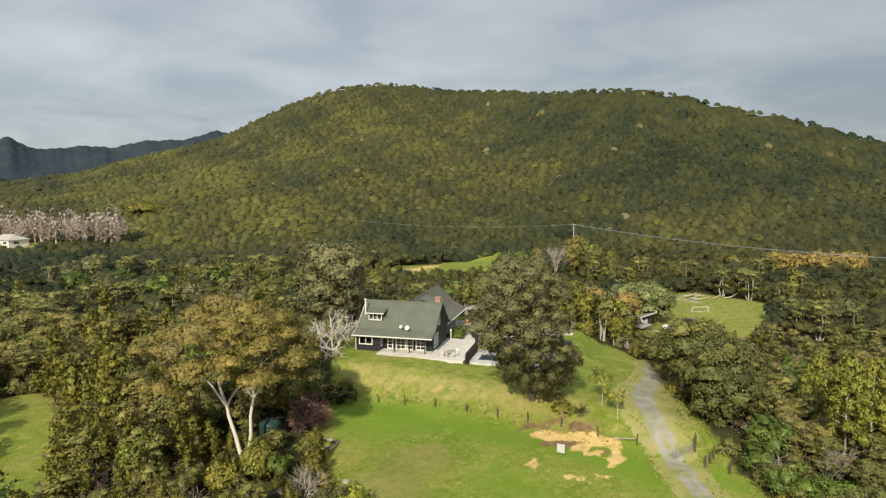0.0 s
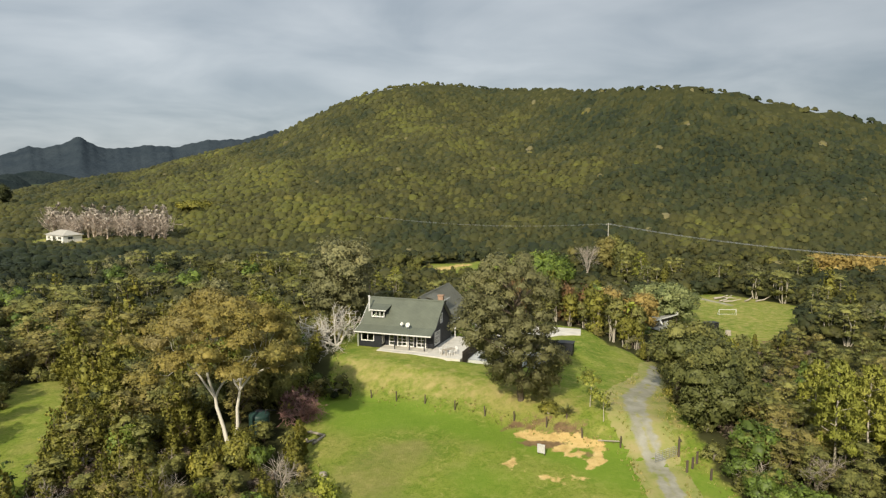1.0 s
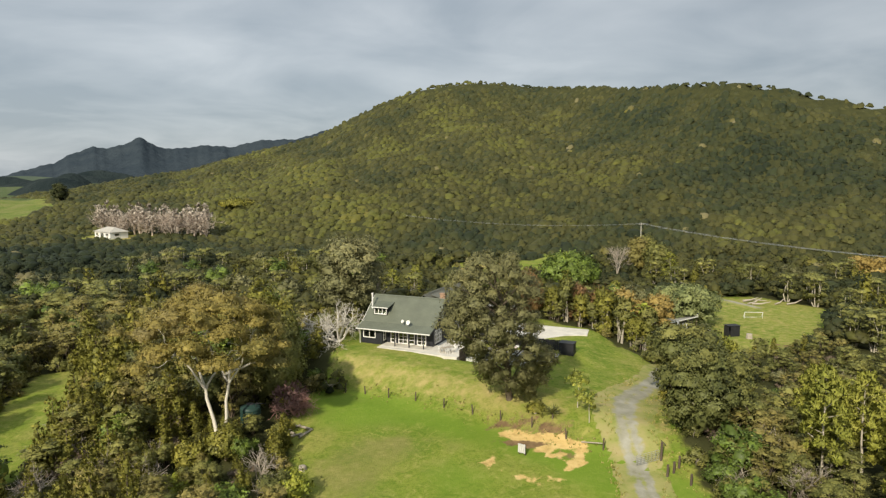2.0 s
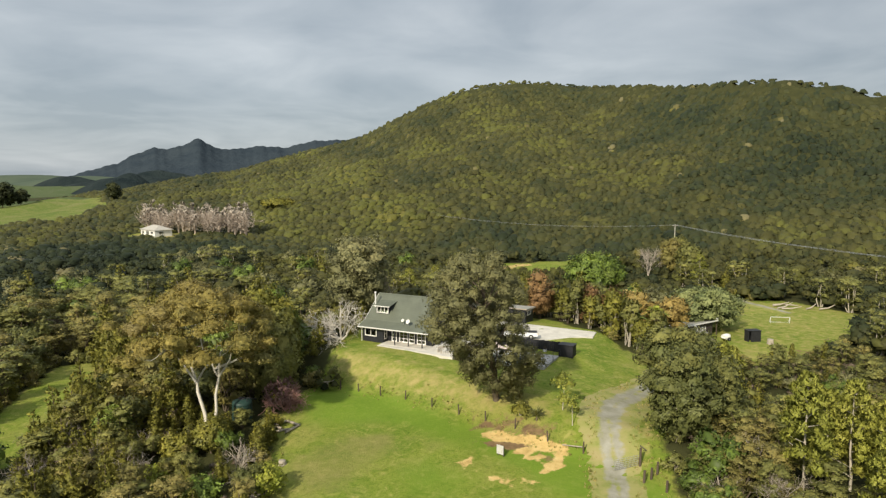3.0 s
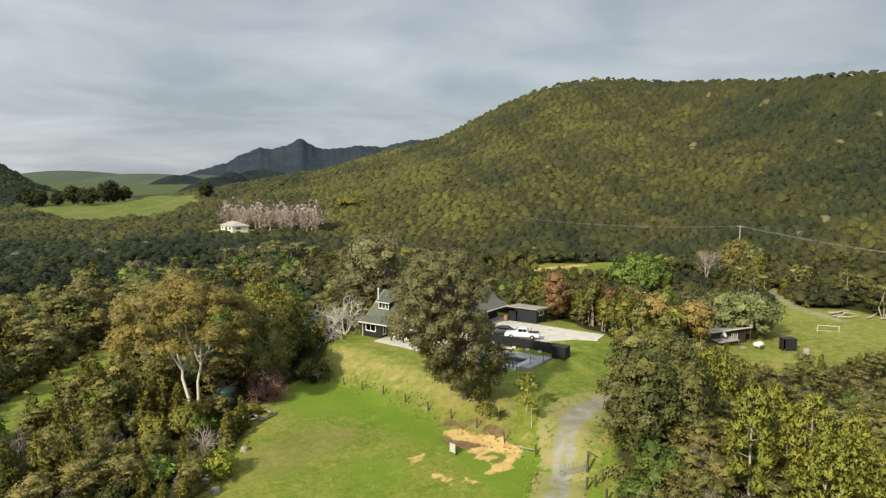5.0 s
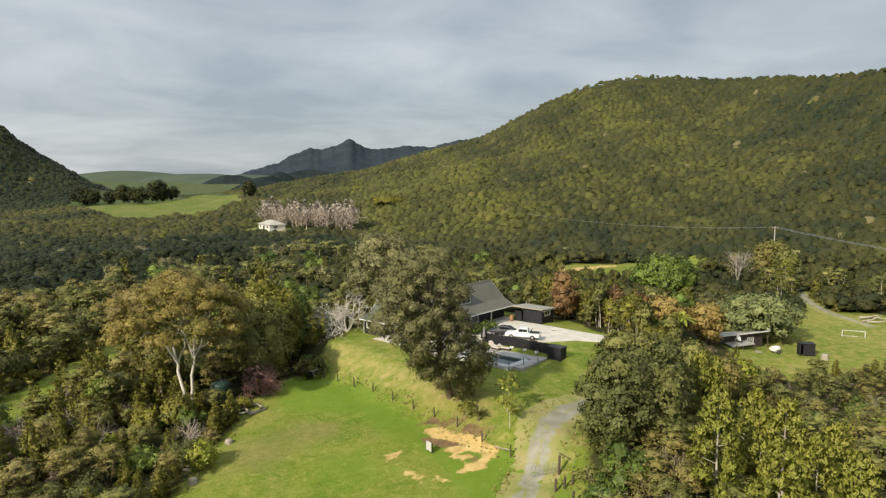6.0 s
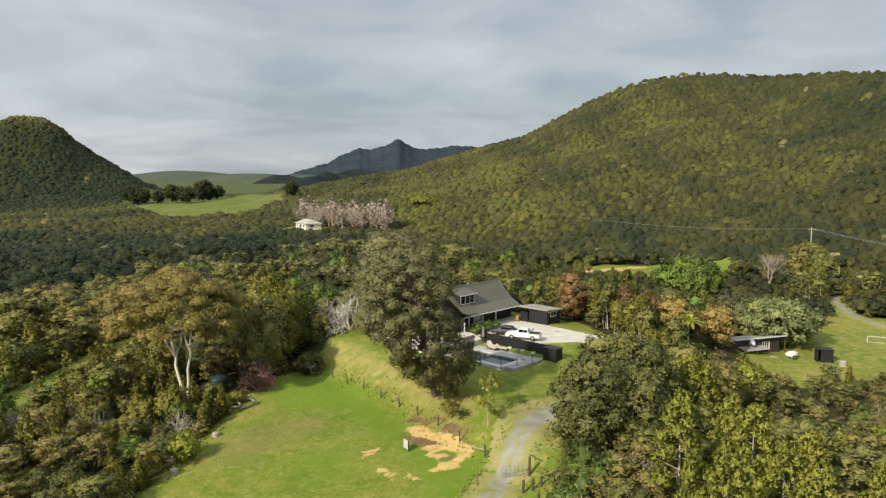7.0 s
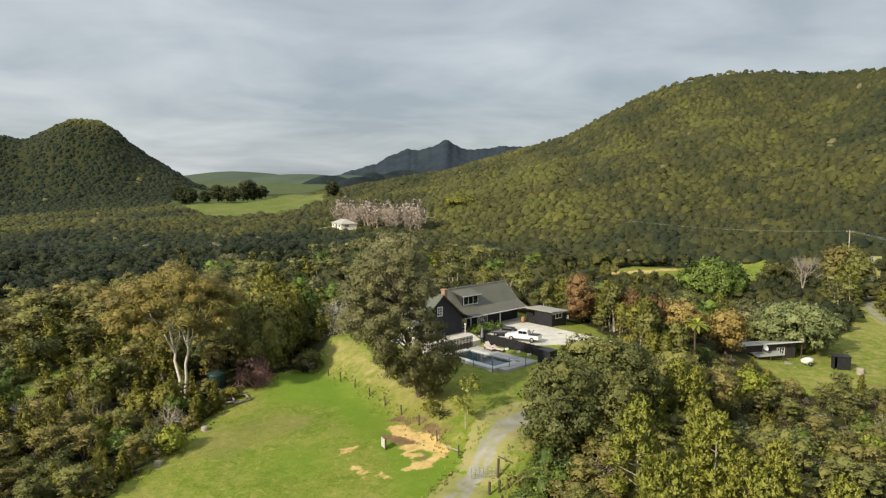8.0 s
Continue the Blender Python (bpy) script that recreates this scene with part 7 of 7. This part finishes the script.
# ---- fences, cottage, pole and small things ----
def post_fence():
    spots = [(-11.1, 87.2), (-8.2, 86.3), (-4.8, 85.0), (-1.0, 83.4), (2.8, 81.8), (6.5, 80.2), (9.9, 78.9), (13.5, 77.3), (17.3, 75.3), (21.1, 73.5)]
    f = thing("paddock_fence", "post and wire fence with dark wooden posts", "fence")
    tops = []
    rng = np.random.default_rng(4)
    for x, y in spots:
        z = float(land(x, y))
        h = rng.uniform(1.1, 1.3)
        lean = rng.normal(size=2) * 0.06
        v, q = tube([(x, y, z - 0.4), (x + lean[0] / 2, y + lean[1] / 2, z + h / 2), (x + lean[0], y + lean[1], z + h), (x + lean[0], y + lean[1], z + h + 0.02)], [0.085, 0.08, 0.075, 0.02], 8)
        part("post", mesh_object("post", v, q, M_TIMBER, smoothed=False), parent=f)
        tops.append((x, y, z))
    for a, b in zip(tops, tops[1:]):
        for h in (0.35, 0.7, 1.0):
            v, q = bars(((a[0], a[1], a[2] + h), (b[0], b[1], b[2] + h), 0.003), sides=3)
            part("wire", mesh_object("wire", v, q, M_DARKMETAL), parent=f)
    strut = thing("fallen_rail", "weathered fence rail lying against the corner post", "rail", kind="")
    a, b = (18.9, 74.6), (21.0, 73.6)
    v, q = bars(((a[0], a[1], float(land(*a)) + 0.12), (b[0], b[1], float(land(*b)) + 0.6), 0.07))
    part("pole", mesh_object("pole", v, q, M_PALETIMBER), parent=strut)
    gate = thing("farm_gate", "open metal farm gate beside the gravel drive", "gate")
    z = float(land(26.6, 71.4))
    g = []
    x0, y0, x1, y1 = 24.2, 70.8, 26.5, 71.5
    za = float(land(x0, y0)) + 0.15
    for h in (0.1, 0.3, 0.5, 0.7, 0.9, 1.1):
        part("bar", mesh_object("bar", *bars(((x0, y0, za + h), (x1, y1, z + 0.1 + h), 0.02), sides=6), M_STEEL), parent=gate)
    for k in range(7):
        t = k / 6
        x, y, zz = x0 + (x1 - x0) * t, y0 + (y1 - y0) * t, za + (z + 0.1 - za) * t
        part("upright", mesh_object("upright", *bars(((x, y, zz + 0.1), (x, y, zz + 1.1), 0.018), sides=6), M_STEEL), parent=gate)
    for x, y, h in ((26.7, 71.5, 1.9), (27.0, 69.3, 1.3), (27.7, 69.9, 1.2), (28.3, 70.5, 1.25), (29.0, 68.0, 1.2)):
        p = thing("gate_post", "weathered grey wooden gate post", "post", put(x, y), group="gate posts")
        v, q = tube([(0, 0, -0.4), (0.03, 0, h / 2), (0.05, 0.02, h), (0.05, 0.02, h + 0.02)], [0.13, 0.12, 0.12, 0.03], 8)
        part("shaft", mesh_object("shaft", v, q, M_TIMBER), parent=p)
    stay = thing("gate_stay", "pale timber stay leaning on the gate post", "post", put(27.1, 72.4))
    part("pole", mesh_object("pole", *bars(((0.7, 1.6, -0.1), (-0.4, -0.8, 1.5), 0.06)), M_PALETIMBER), parent=stay)


post_fence()


M_OLDWHITE = worn("weathered_white_paint", (0.56, 0.54, 0.49), 0.8, 0.2, 5.0, relief=0.3)


def board_target():
    t = thing("target_board", "white-painted plank board on short posts in the sandy patch", "board", put(12.6, 72.0), -28.0)
    for k in range(4):
        part("plank", boxes((-0.44 + k * 0.22, -0.04, 0.2, -0.24 + k * 0.22, 0.04, 1.15 + 0.02 * (k % 2)), bevel=0.008), M_OLDWHITE, t)
    part("brace", boxes((-0.43, 0.045, 0.4, 0.42, 0.1, 0.5), (-0.43, 0.045, 0.85, 0.42, 0.1, 0.95)), M_TIMBER, t)
    for x in (-0.36, 0.34):
        part("post", boxes((x - 0.05, 0.105, -0.3, x + 0.05, 0.2, 1.1)), M_TIMBER, t)


board_target()


def tree_stumps():
    for k, (x, y, r, h) in enumerate([(-9.6, 66.6, 0.38, 0.45), (-7.0, 58.6, 0.4, 0.4), (53.4, 139.6, 0.55, 0.9)]):
        t = thing("tree_stump", "cut pale tree stump in the grass", "stump", put(x, y), 50.0 * k)
        v, f = lathe([(r * 1.35, -0.3), (r * 1.1, 0.1), (r, h * 0.6), (r * 0.95, h), (r * 0.5, h + 0.02), (0.0, h + 0.02)], 14)
        v = v * (1 + 0.12 * np.sin(np.arctan2(v[:, 1], v[:, 0]) * 5 + k))[:, None] ** np.array([1, 1, 0])
        part("wood", mesh_object("wood", v, f, M_PALETIMBER, smoothed=True), parent=t)
    rng = np.random.default_rng(12)
    for k in range(10):
        x, y = -13.4 + rng.uniform(-1.2, 1.6), 73.6 + rng.uniform(-2.4, 2.4)
        if k > 5:
            x, y = -8.5 - 0.5 * (k - 5) + rng.normal() * 0.4, 59.0 + 1.2 * (k - 5)
        L, a = rng.uniform(1.2, 2.6), rng.uniform(0, 3.1)
        t = thing("log", "fallen grey log at the paddock edge", "log", put(x, y, 0.12), group="fallen logs")
        v, f = tube([(-L / 2 * math.cos(a), -L / 2 * math.sin(a), 0), (0, 0, 0.06), (L / 2 * math.cos(a), L / 2 * math.sin(a), rng.uniform(0, 0.5))], [0.16, 0.15, 0.1], 7)
        part("trunk", mesh_object("trunk", v, f, M_PALETIMBER, smoothed=True), parent=t)
    for k in range(7):
        x, y = 68 + rng.uniform(-5, 6), 176 + rng.uniform(-3, 3)
        L, a = rng.uniform(2, 5), rng.uniform(-0.7, 0.7)
        t = thing("log", "felled branch on a brush pile by the lower lawn", "log", put(x, y, 0.3), group="brush pile")
        v, f = tube([(-L / 2 * math.cos(a), -L / 2 * math.sin(a), 0), (0, 0, 0.2), (L / 2 * math.cos(a), L / 2 * math.sin(a), rng.uniform(0, 1.2))], [0.2, 0.17, 0.06], 7)
        part("trunk", mesh_object("trunk", v, f, M_TWIG, smoothed=True), parent=t)


tree_stumps()


def garden_tank():
    t = thing("water_tank", "dark green ribbed plastic water tank under the gum tree", "tank", put(-19.5, 76.3), 20.0)
    profile = [(1.18, -0.3)]
    for k in range(7):
        z = 0.1 + 0.29 * k
        profile += [(1.18, z), (1.21, z + 0.05), (1.21, z + 0.1), (1.18, z + 0.15)]
    profile += [(1.18, 2.15), (1.1, 2.22), (0.45, 2.5)]
    body = part("body", mesh_object("body", *lathe(profile, 24), M_TANK, smoothed=True), parent=t)
    part("hatch", mesh_object("hatch", *lathe([(0.46, 2.46), (0.46, 2.56), (0.4, 2.6), (0.0, 2.61)], 16), M_DARKMETAL, smoothed=True), parent=body)
    part("inlet_pipe", mesh_object("inlet_pipe", *bars(((0.7, -0.7, 2.35), (0.7, -0.7, 2.8), 0.05), ((0.7, -0.7, 2.8), (1.9, -1.2, 2.8), 0.05)), M_DARKMETAL), parent=t)


M_TANK = worn("green_plastic", (0.022, 0.05, 0.040), 0.5, 0.15, 2.0, relief=0.05)
garden_tank()


def cottage():
    c = thing("cottage", "low brown cottage with a long pale skillion roof", "cottage", (34.9, 134.1, -5.9), 48.0)
    hole = [(9.6, 11.0, 0.7, 1.9), (6.8, 7.6, 0.2, 2.0)]
    part("wall", boxes(*wall_run("x", 0.0, 0.2, 13.2, -0.6, 2.8, hole)), M_BROWNWALL, c)
    for run in (wall_run("y", 13.06, 0.14, 5.6, -0.6, 1.55), wall_run("y", 0.2, 0.14, 5.6, -0.6, 1.55), wall_run("x", 5.6, 0.2, 13.2, -0.6, 1.5)):
        part("wall", boxes(*run), M_BROWNWALL, c)
    window(c, "x", 0.0, 9.6, 11.0, 0.7, 1.9, -1, 3, 1)
    window(c, "x", 0.0, 6.8, 7.6, 0.25, 2.0, -1, 1, 1, "glass_door")
    part("gable", prism([(0.14, 1.55), (5.6, 1.55), (0.14, 2.62)], 13.06, 13.2, "x"), M_BROWNWALL, c)
    part("roof", sheet([(-0.6, 2.95), (6.2, 1.55)], -0.4, 13.9, "x", 0.12), M_FLATROOF, c, "pale steel")
    part("fascia", boxes((-0.4, -0.66, 2.76, 13.9, -0.605, 2.97)), M_WHITE, c)
    part("canopy", sheet([(-2.0, 1.25), (0.0, 1.5)], 4.2, 9.4, "x", 0.08), M_FLATROOF, c, "pale sheet canopy")
    for u in (4.4, 6.8, 9.2):
        part("canopy_post", boxes((u - 0.05, -1.95, -0.6, u + 0.05, -1.85, 1.25)), M_TIMBER, c)
    part("deck", boxes((3.0, -3.2, -0.6, 10.0, -0.05, 0.05)), M_PALETIMBER, c)
    v, f = lathe([(0.02, 0.0), (0.25, 0.04), (0.4, 0.12), (0.45, 0.2), (0.42, 0.2), (0.02, 0.04)], 16)
    turned = np.array(Euler((radians(60), 0, radians(20))).to_matrix())
    part("satellite_dish", mesh_object("satellite_dish", v @ turned.T * 1.3 + (6.4, -0.9, 2.3), f, M_WHITE, smoothed=True), parent=c)
    part("dish_mast", mesh_object("dish_mast", *bars(((6.4, -0.8, 1.7), (6.4, -0.85, 2.35), 0.04)), M_STEEL), parent=c)
    part("vent_pipe", mesh_object("vent_pipe", *bars(((5.0, 2.0, 2.6), (5.0, 2.0, 3.7), 0.06), ((5.0, 2.0, 3.7), (5.0, 2.0, 3.85), 0.12)), M_STEEL), parent=c)
    tank = thing("water_tank", "small white tank on the end of the roofline", "tank", (44.6, 144.6, -5.9), 48.0)
    part("stand", boxes((-0.07, -0.07, -0.4, 0.07, 0.07, 2.6)), M_TIMBER, tank)
    part("drum", mesh_object("drum", *lathe([(0.0, 2.6), (0.35, 2.6), (0.38, 2.9), (0.35, 3.25), (0.0, 3.3)], 14), M_WHITE, smoothed=True), parent=tank)
    heap = thing("covered_trailer", "trailer under a white tarpaulin beside the cottage", "trailer", put(45.9, 141.2), 30.0)
    v, f = lump(np.random.default_rng(2), ICO2, np.array([0, 0, 0.75]), 0.85, 0.62, 0.16)
    part("tarpaulin", mesh_object("tarpaulin", v * np.array([1.25, 0.9, 1.0]), f, M_WHITE), parent=heap)
    for y in (-0.75, 0.75):
        wheel(heap, 0.1, y, 0.3, 0.2)
    w = thing("shelter", "open-fronted black wooden shelter on the lower lawn", "shelter", put(50.6, 141.4), 20.0)
    part("back", boxes((-1.2, 0.7, -0.4, 1.2, 0.8, 2.0)), M_UPRIGHT, w)
    part("side", boxes((-1.2, -0.7, -0.4, -1.1, 0.7, 2.1)), M_UPRIGHT, w)
    part("side", boxes((1.1, -0.7, -0.4, 1.2, 0.7, 2.1)), M_UPRIGHT, w)
    part("front", boxes((-0.75, -0.8, -0.4, 1.2, -0.7, 2.1)), M_UPRIGHT, w)
    part("roof", boxes((-1.3, -0.9, 2.1, 1.3, 0.9, 2.18)), M_DARKMETAL, w)
    goal = thing("football_goal", "white tubular football goal on the lower lawn", "goal", put(59.3, 158.6), 4.0)
    for x in (-1.9, 1.9):
        part("upright", mesh_object("upright", *bars(((x, 0, 0), (x, 0, 1.3), 0.05)), M_WHITE), parent=goal)
        part("stay", mesh_object("stay", *bars(((x, 0, 1.3), (x, 1.0, 0.02), 0.035)), M_WHITE), parent=goal)
    part("crossbar", mesh_object("crossbar", *bars(((-1.9, 0, 1.3), (1.9, 0, 1.3), 0.05)), M_WHITE), parent=goal)
    part("ground_bar", mesh_object("ground_bar", *bars(((-1.9, 1.0, 0.04), (1.9, 1.0, 0.04), 0.035)), M_WHITE), parent=goal)


cottage()


def bungalow():
    b = thing("bungalow", "far white bungalow with a low pale roof among bare poplars", "house", put(-182, 279.0, 0.0), -28.0)
    part("wall", boxes(*wall_run("x", 0.0, 0.0, 13.0, -1.0, 2.6, [(1.2, 3.0, 0.9, 2.0), (5.0, 7.4, 0.2, 2.1), (9.2, 11.4, 0.9, 2.0)])), M_WHITE, b)
    for run in (wall_run("y", 12.86, 0.14, 8.0, -1.0, 2.6, [(2.0, 4.0, 0.9, 2.0)]), wall_run("y", 0.0, 0.14, 8.0, -1.0, 2.6), wall_run("x", 7.86, 0.14, 12.86, -1.0, 2.6)):
        part("wall", boxes(*run), M_WHITE, b)
    for a0, a1, z0, z1 in ((1.2, 3.0, 0.9, 2.0), (5.0, 7.4, 0.2, 2.1), (9.2, 11.4, 0.9, 2.0)):
        window(b, "x", 0.0, a0, a1, z0, z1, -1, 2, 1)
    window(b, "y", 13.0, 2.0, 4.0, 0.9, 2.0, 1, 2, 1)
    bm = bmesh.new()
    q = [bm.verts.new(p) for p in ((-0.6, -0.6, 2.6), (13.6, -0.6, 2.6), (13.6, 8.6, 2.6), (-0.6, 8.6, 2.6), (3.6, 4.0, 4.6), (9.4, 4.0, 4.6))]
    for k in ((0, 1, 5, 4), (1, 2, 5), (2, 3, 4, 5), (3, 0, 4), (3, 2, 1, 0)):
        bm.faces.new([q[i] for i in k])
    part("roof", bm, M_PALEROOF, b, "pale sandy-grey roof")


M_PALEROOF = worn("pale_roof", (0.44, 0.41, 0.35), 0.6, 0.12, 0.8)
bungalow()


def power_line():
    ends = [(45.6, 243.0, 9.0), (140.0, 122.0, 9.0)]
    tops = []
    for x, y, z in ends:
        g = float(land(x, y))
        p = thing("power_pole", "pale concrete power pole with a crossarm", "pole", (x, y, g), -52.0, group="power poles")
        v, f = tube([(0, 0, -0.5), (0, 0, (z - g) / 2), (0, 0, z - g + 0.3)], [0.17, 0.14, 0.10], 8)
        part("shaft", mesh_object("shaft", v, f, M_CONCRETE), parent=p)
        part("crossarm", boxes((-0.07, -1.1, z - g - 0.35, 0.07, 1.1, z - g - 0.2)), M_PALETIMBER, p)
        for w in (-1.0, 0.0, 1.0):
            part("insulator", mesh_object("insulator", *lathe_at(0, w, z - g - 0.2), M_WHITE), parent=p)
        tops.append((x, y, z))
    a, b = np.array(tops[0]), np.array(tops[1])
    side = np.array([0.79, 0.61, 0])
    for k, w in enumerate((-1.0, 0.0, 1.0)):
        t = np.linspace(0, 1, 24)[:, None]
        P = a + (b - a) * t + side * w - np.array([0, 0, 1]) * (4 * 3.2 * t * (1 - t))
        c = thing("power_line", "thin overhead electric wire between poles", "wire", group="overhead wires")
        v, f = tube(P, [0.024] * 24, 4)
        part("wire", mesh_object("wire", v, f, M_STEEL), parent=c)
    far = np.array([-40.0, 262.0, 10.0])
    for w in (-1.0, 1.0):
        t = np.linspace(0, 1, 16)[:, None]
        P = a + (far - a) * t + np.array([0, w, 0]) - np.array([0, 0, 1]) * (4 * 2.0 * t * (1 - t))
        c = thing("power_line", "thin overhead electric wire leading off to the bush", "wire", group="overhead wires")
        part("wire", mesh_object("wire", *tube(P, [0.014] * 16, 4), M_STEEL), parent=c)


def lathe_at(x, y, z):
    v, f = lathe([(0.05, 0), (0.09, 0.08), (0.05, 0.16), (0.02, 0.2)], 8)
    return v + (x, y, z), f


power_line()


# ---- rough grass ----
def rough_grass():
    """Long tufts on the bank, along the fence, the drive and the edges of the bush."""
    rng = np.random.default_rng(15)
    n = 30000
    x, y = rng.uniform(-17, 33, n), rng.uniform(50, 100, n)
    s = ((x + 11) * 15 + (y - 87.3) * 33) / 36.2
    inner = inside(HOME_CLEARING, x, y)
    rim = np.zeros(n)
    for k in range(8):
        rim += ~inside(HOME_CLEARING, x + 1.6 * math.cos(k * 0.785), y + 1.6 * math.sin(k * 0.785))
    want = 0.22 * np.exp(-((s - 1.0) / 1.2) ** 2) + 0.12 * rim + 0.45 * np.exp(-((near_line(x, y, [(24.6, 56), (24.1, 73), (24.2, 83), (29, 94)]) - 2.3) / 0.7) ** 2)
    want *= near_line(x, y, [(24.9, 50), (24.1, 73), (24.2, 83), (29.0, 94), (31, 103)]) > 1.6
    keep = inner & (rng.random(n) < want * 0.8)
    x, y = x[keep], y[keep]
    m = len(x)
    z = land(x, y) + 0.1
    V, F, T = [], [], []
    blades = 5
    a = rng.uniform(0, 2 * np.pi, (m, blades))
    h = rng.uniform(0.04, 0.16, (m, blades))
    base = np.stack([x, y, z - 0.12], -1)[:, None, :] + np.stack([np.cos(a) * 0.1, np.sin(a) * 0.1, 0 * a], -1)
    side = np.stack([-np.sin(a), np.cos(a), 0 * a], -1) * 0.09
    tip = base + np.stack([np.cos(a) * h * 0.5, np.sin(a) * h * 0.5, h + 0.1], -1)
    V = np.stack([base - side, base + side, tip], 2).reshape(-1, 3)
    F = np.arange(len(V)).reshape(-1, 3)
    T = np.repeat(rng.uniform(0, 1, m), blades * 3)
    tagged(new("rough_grass", mesh_object("rough_grass", V, F, M_TUFT, T)), "tufts of long yellow-green grass on the bank and verges", "grass", kind="stuff")


M_TUFT = foliage("grass_blades", [(0.0, (0.20, 0.24, 0.05)), (0.5, (0.30, 0.29, 0.08)), (1.0, (0.46, 0.38, 0.15))], 0.1, 0.3)
rough_grass()
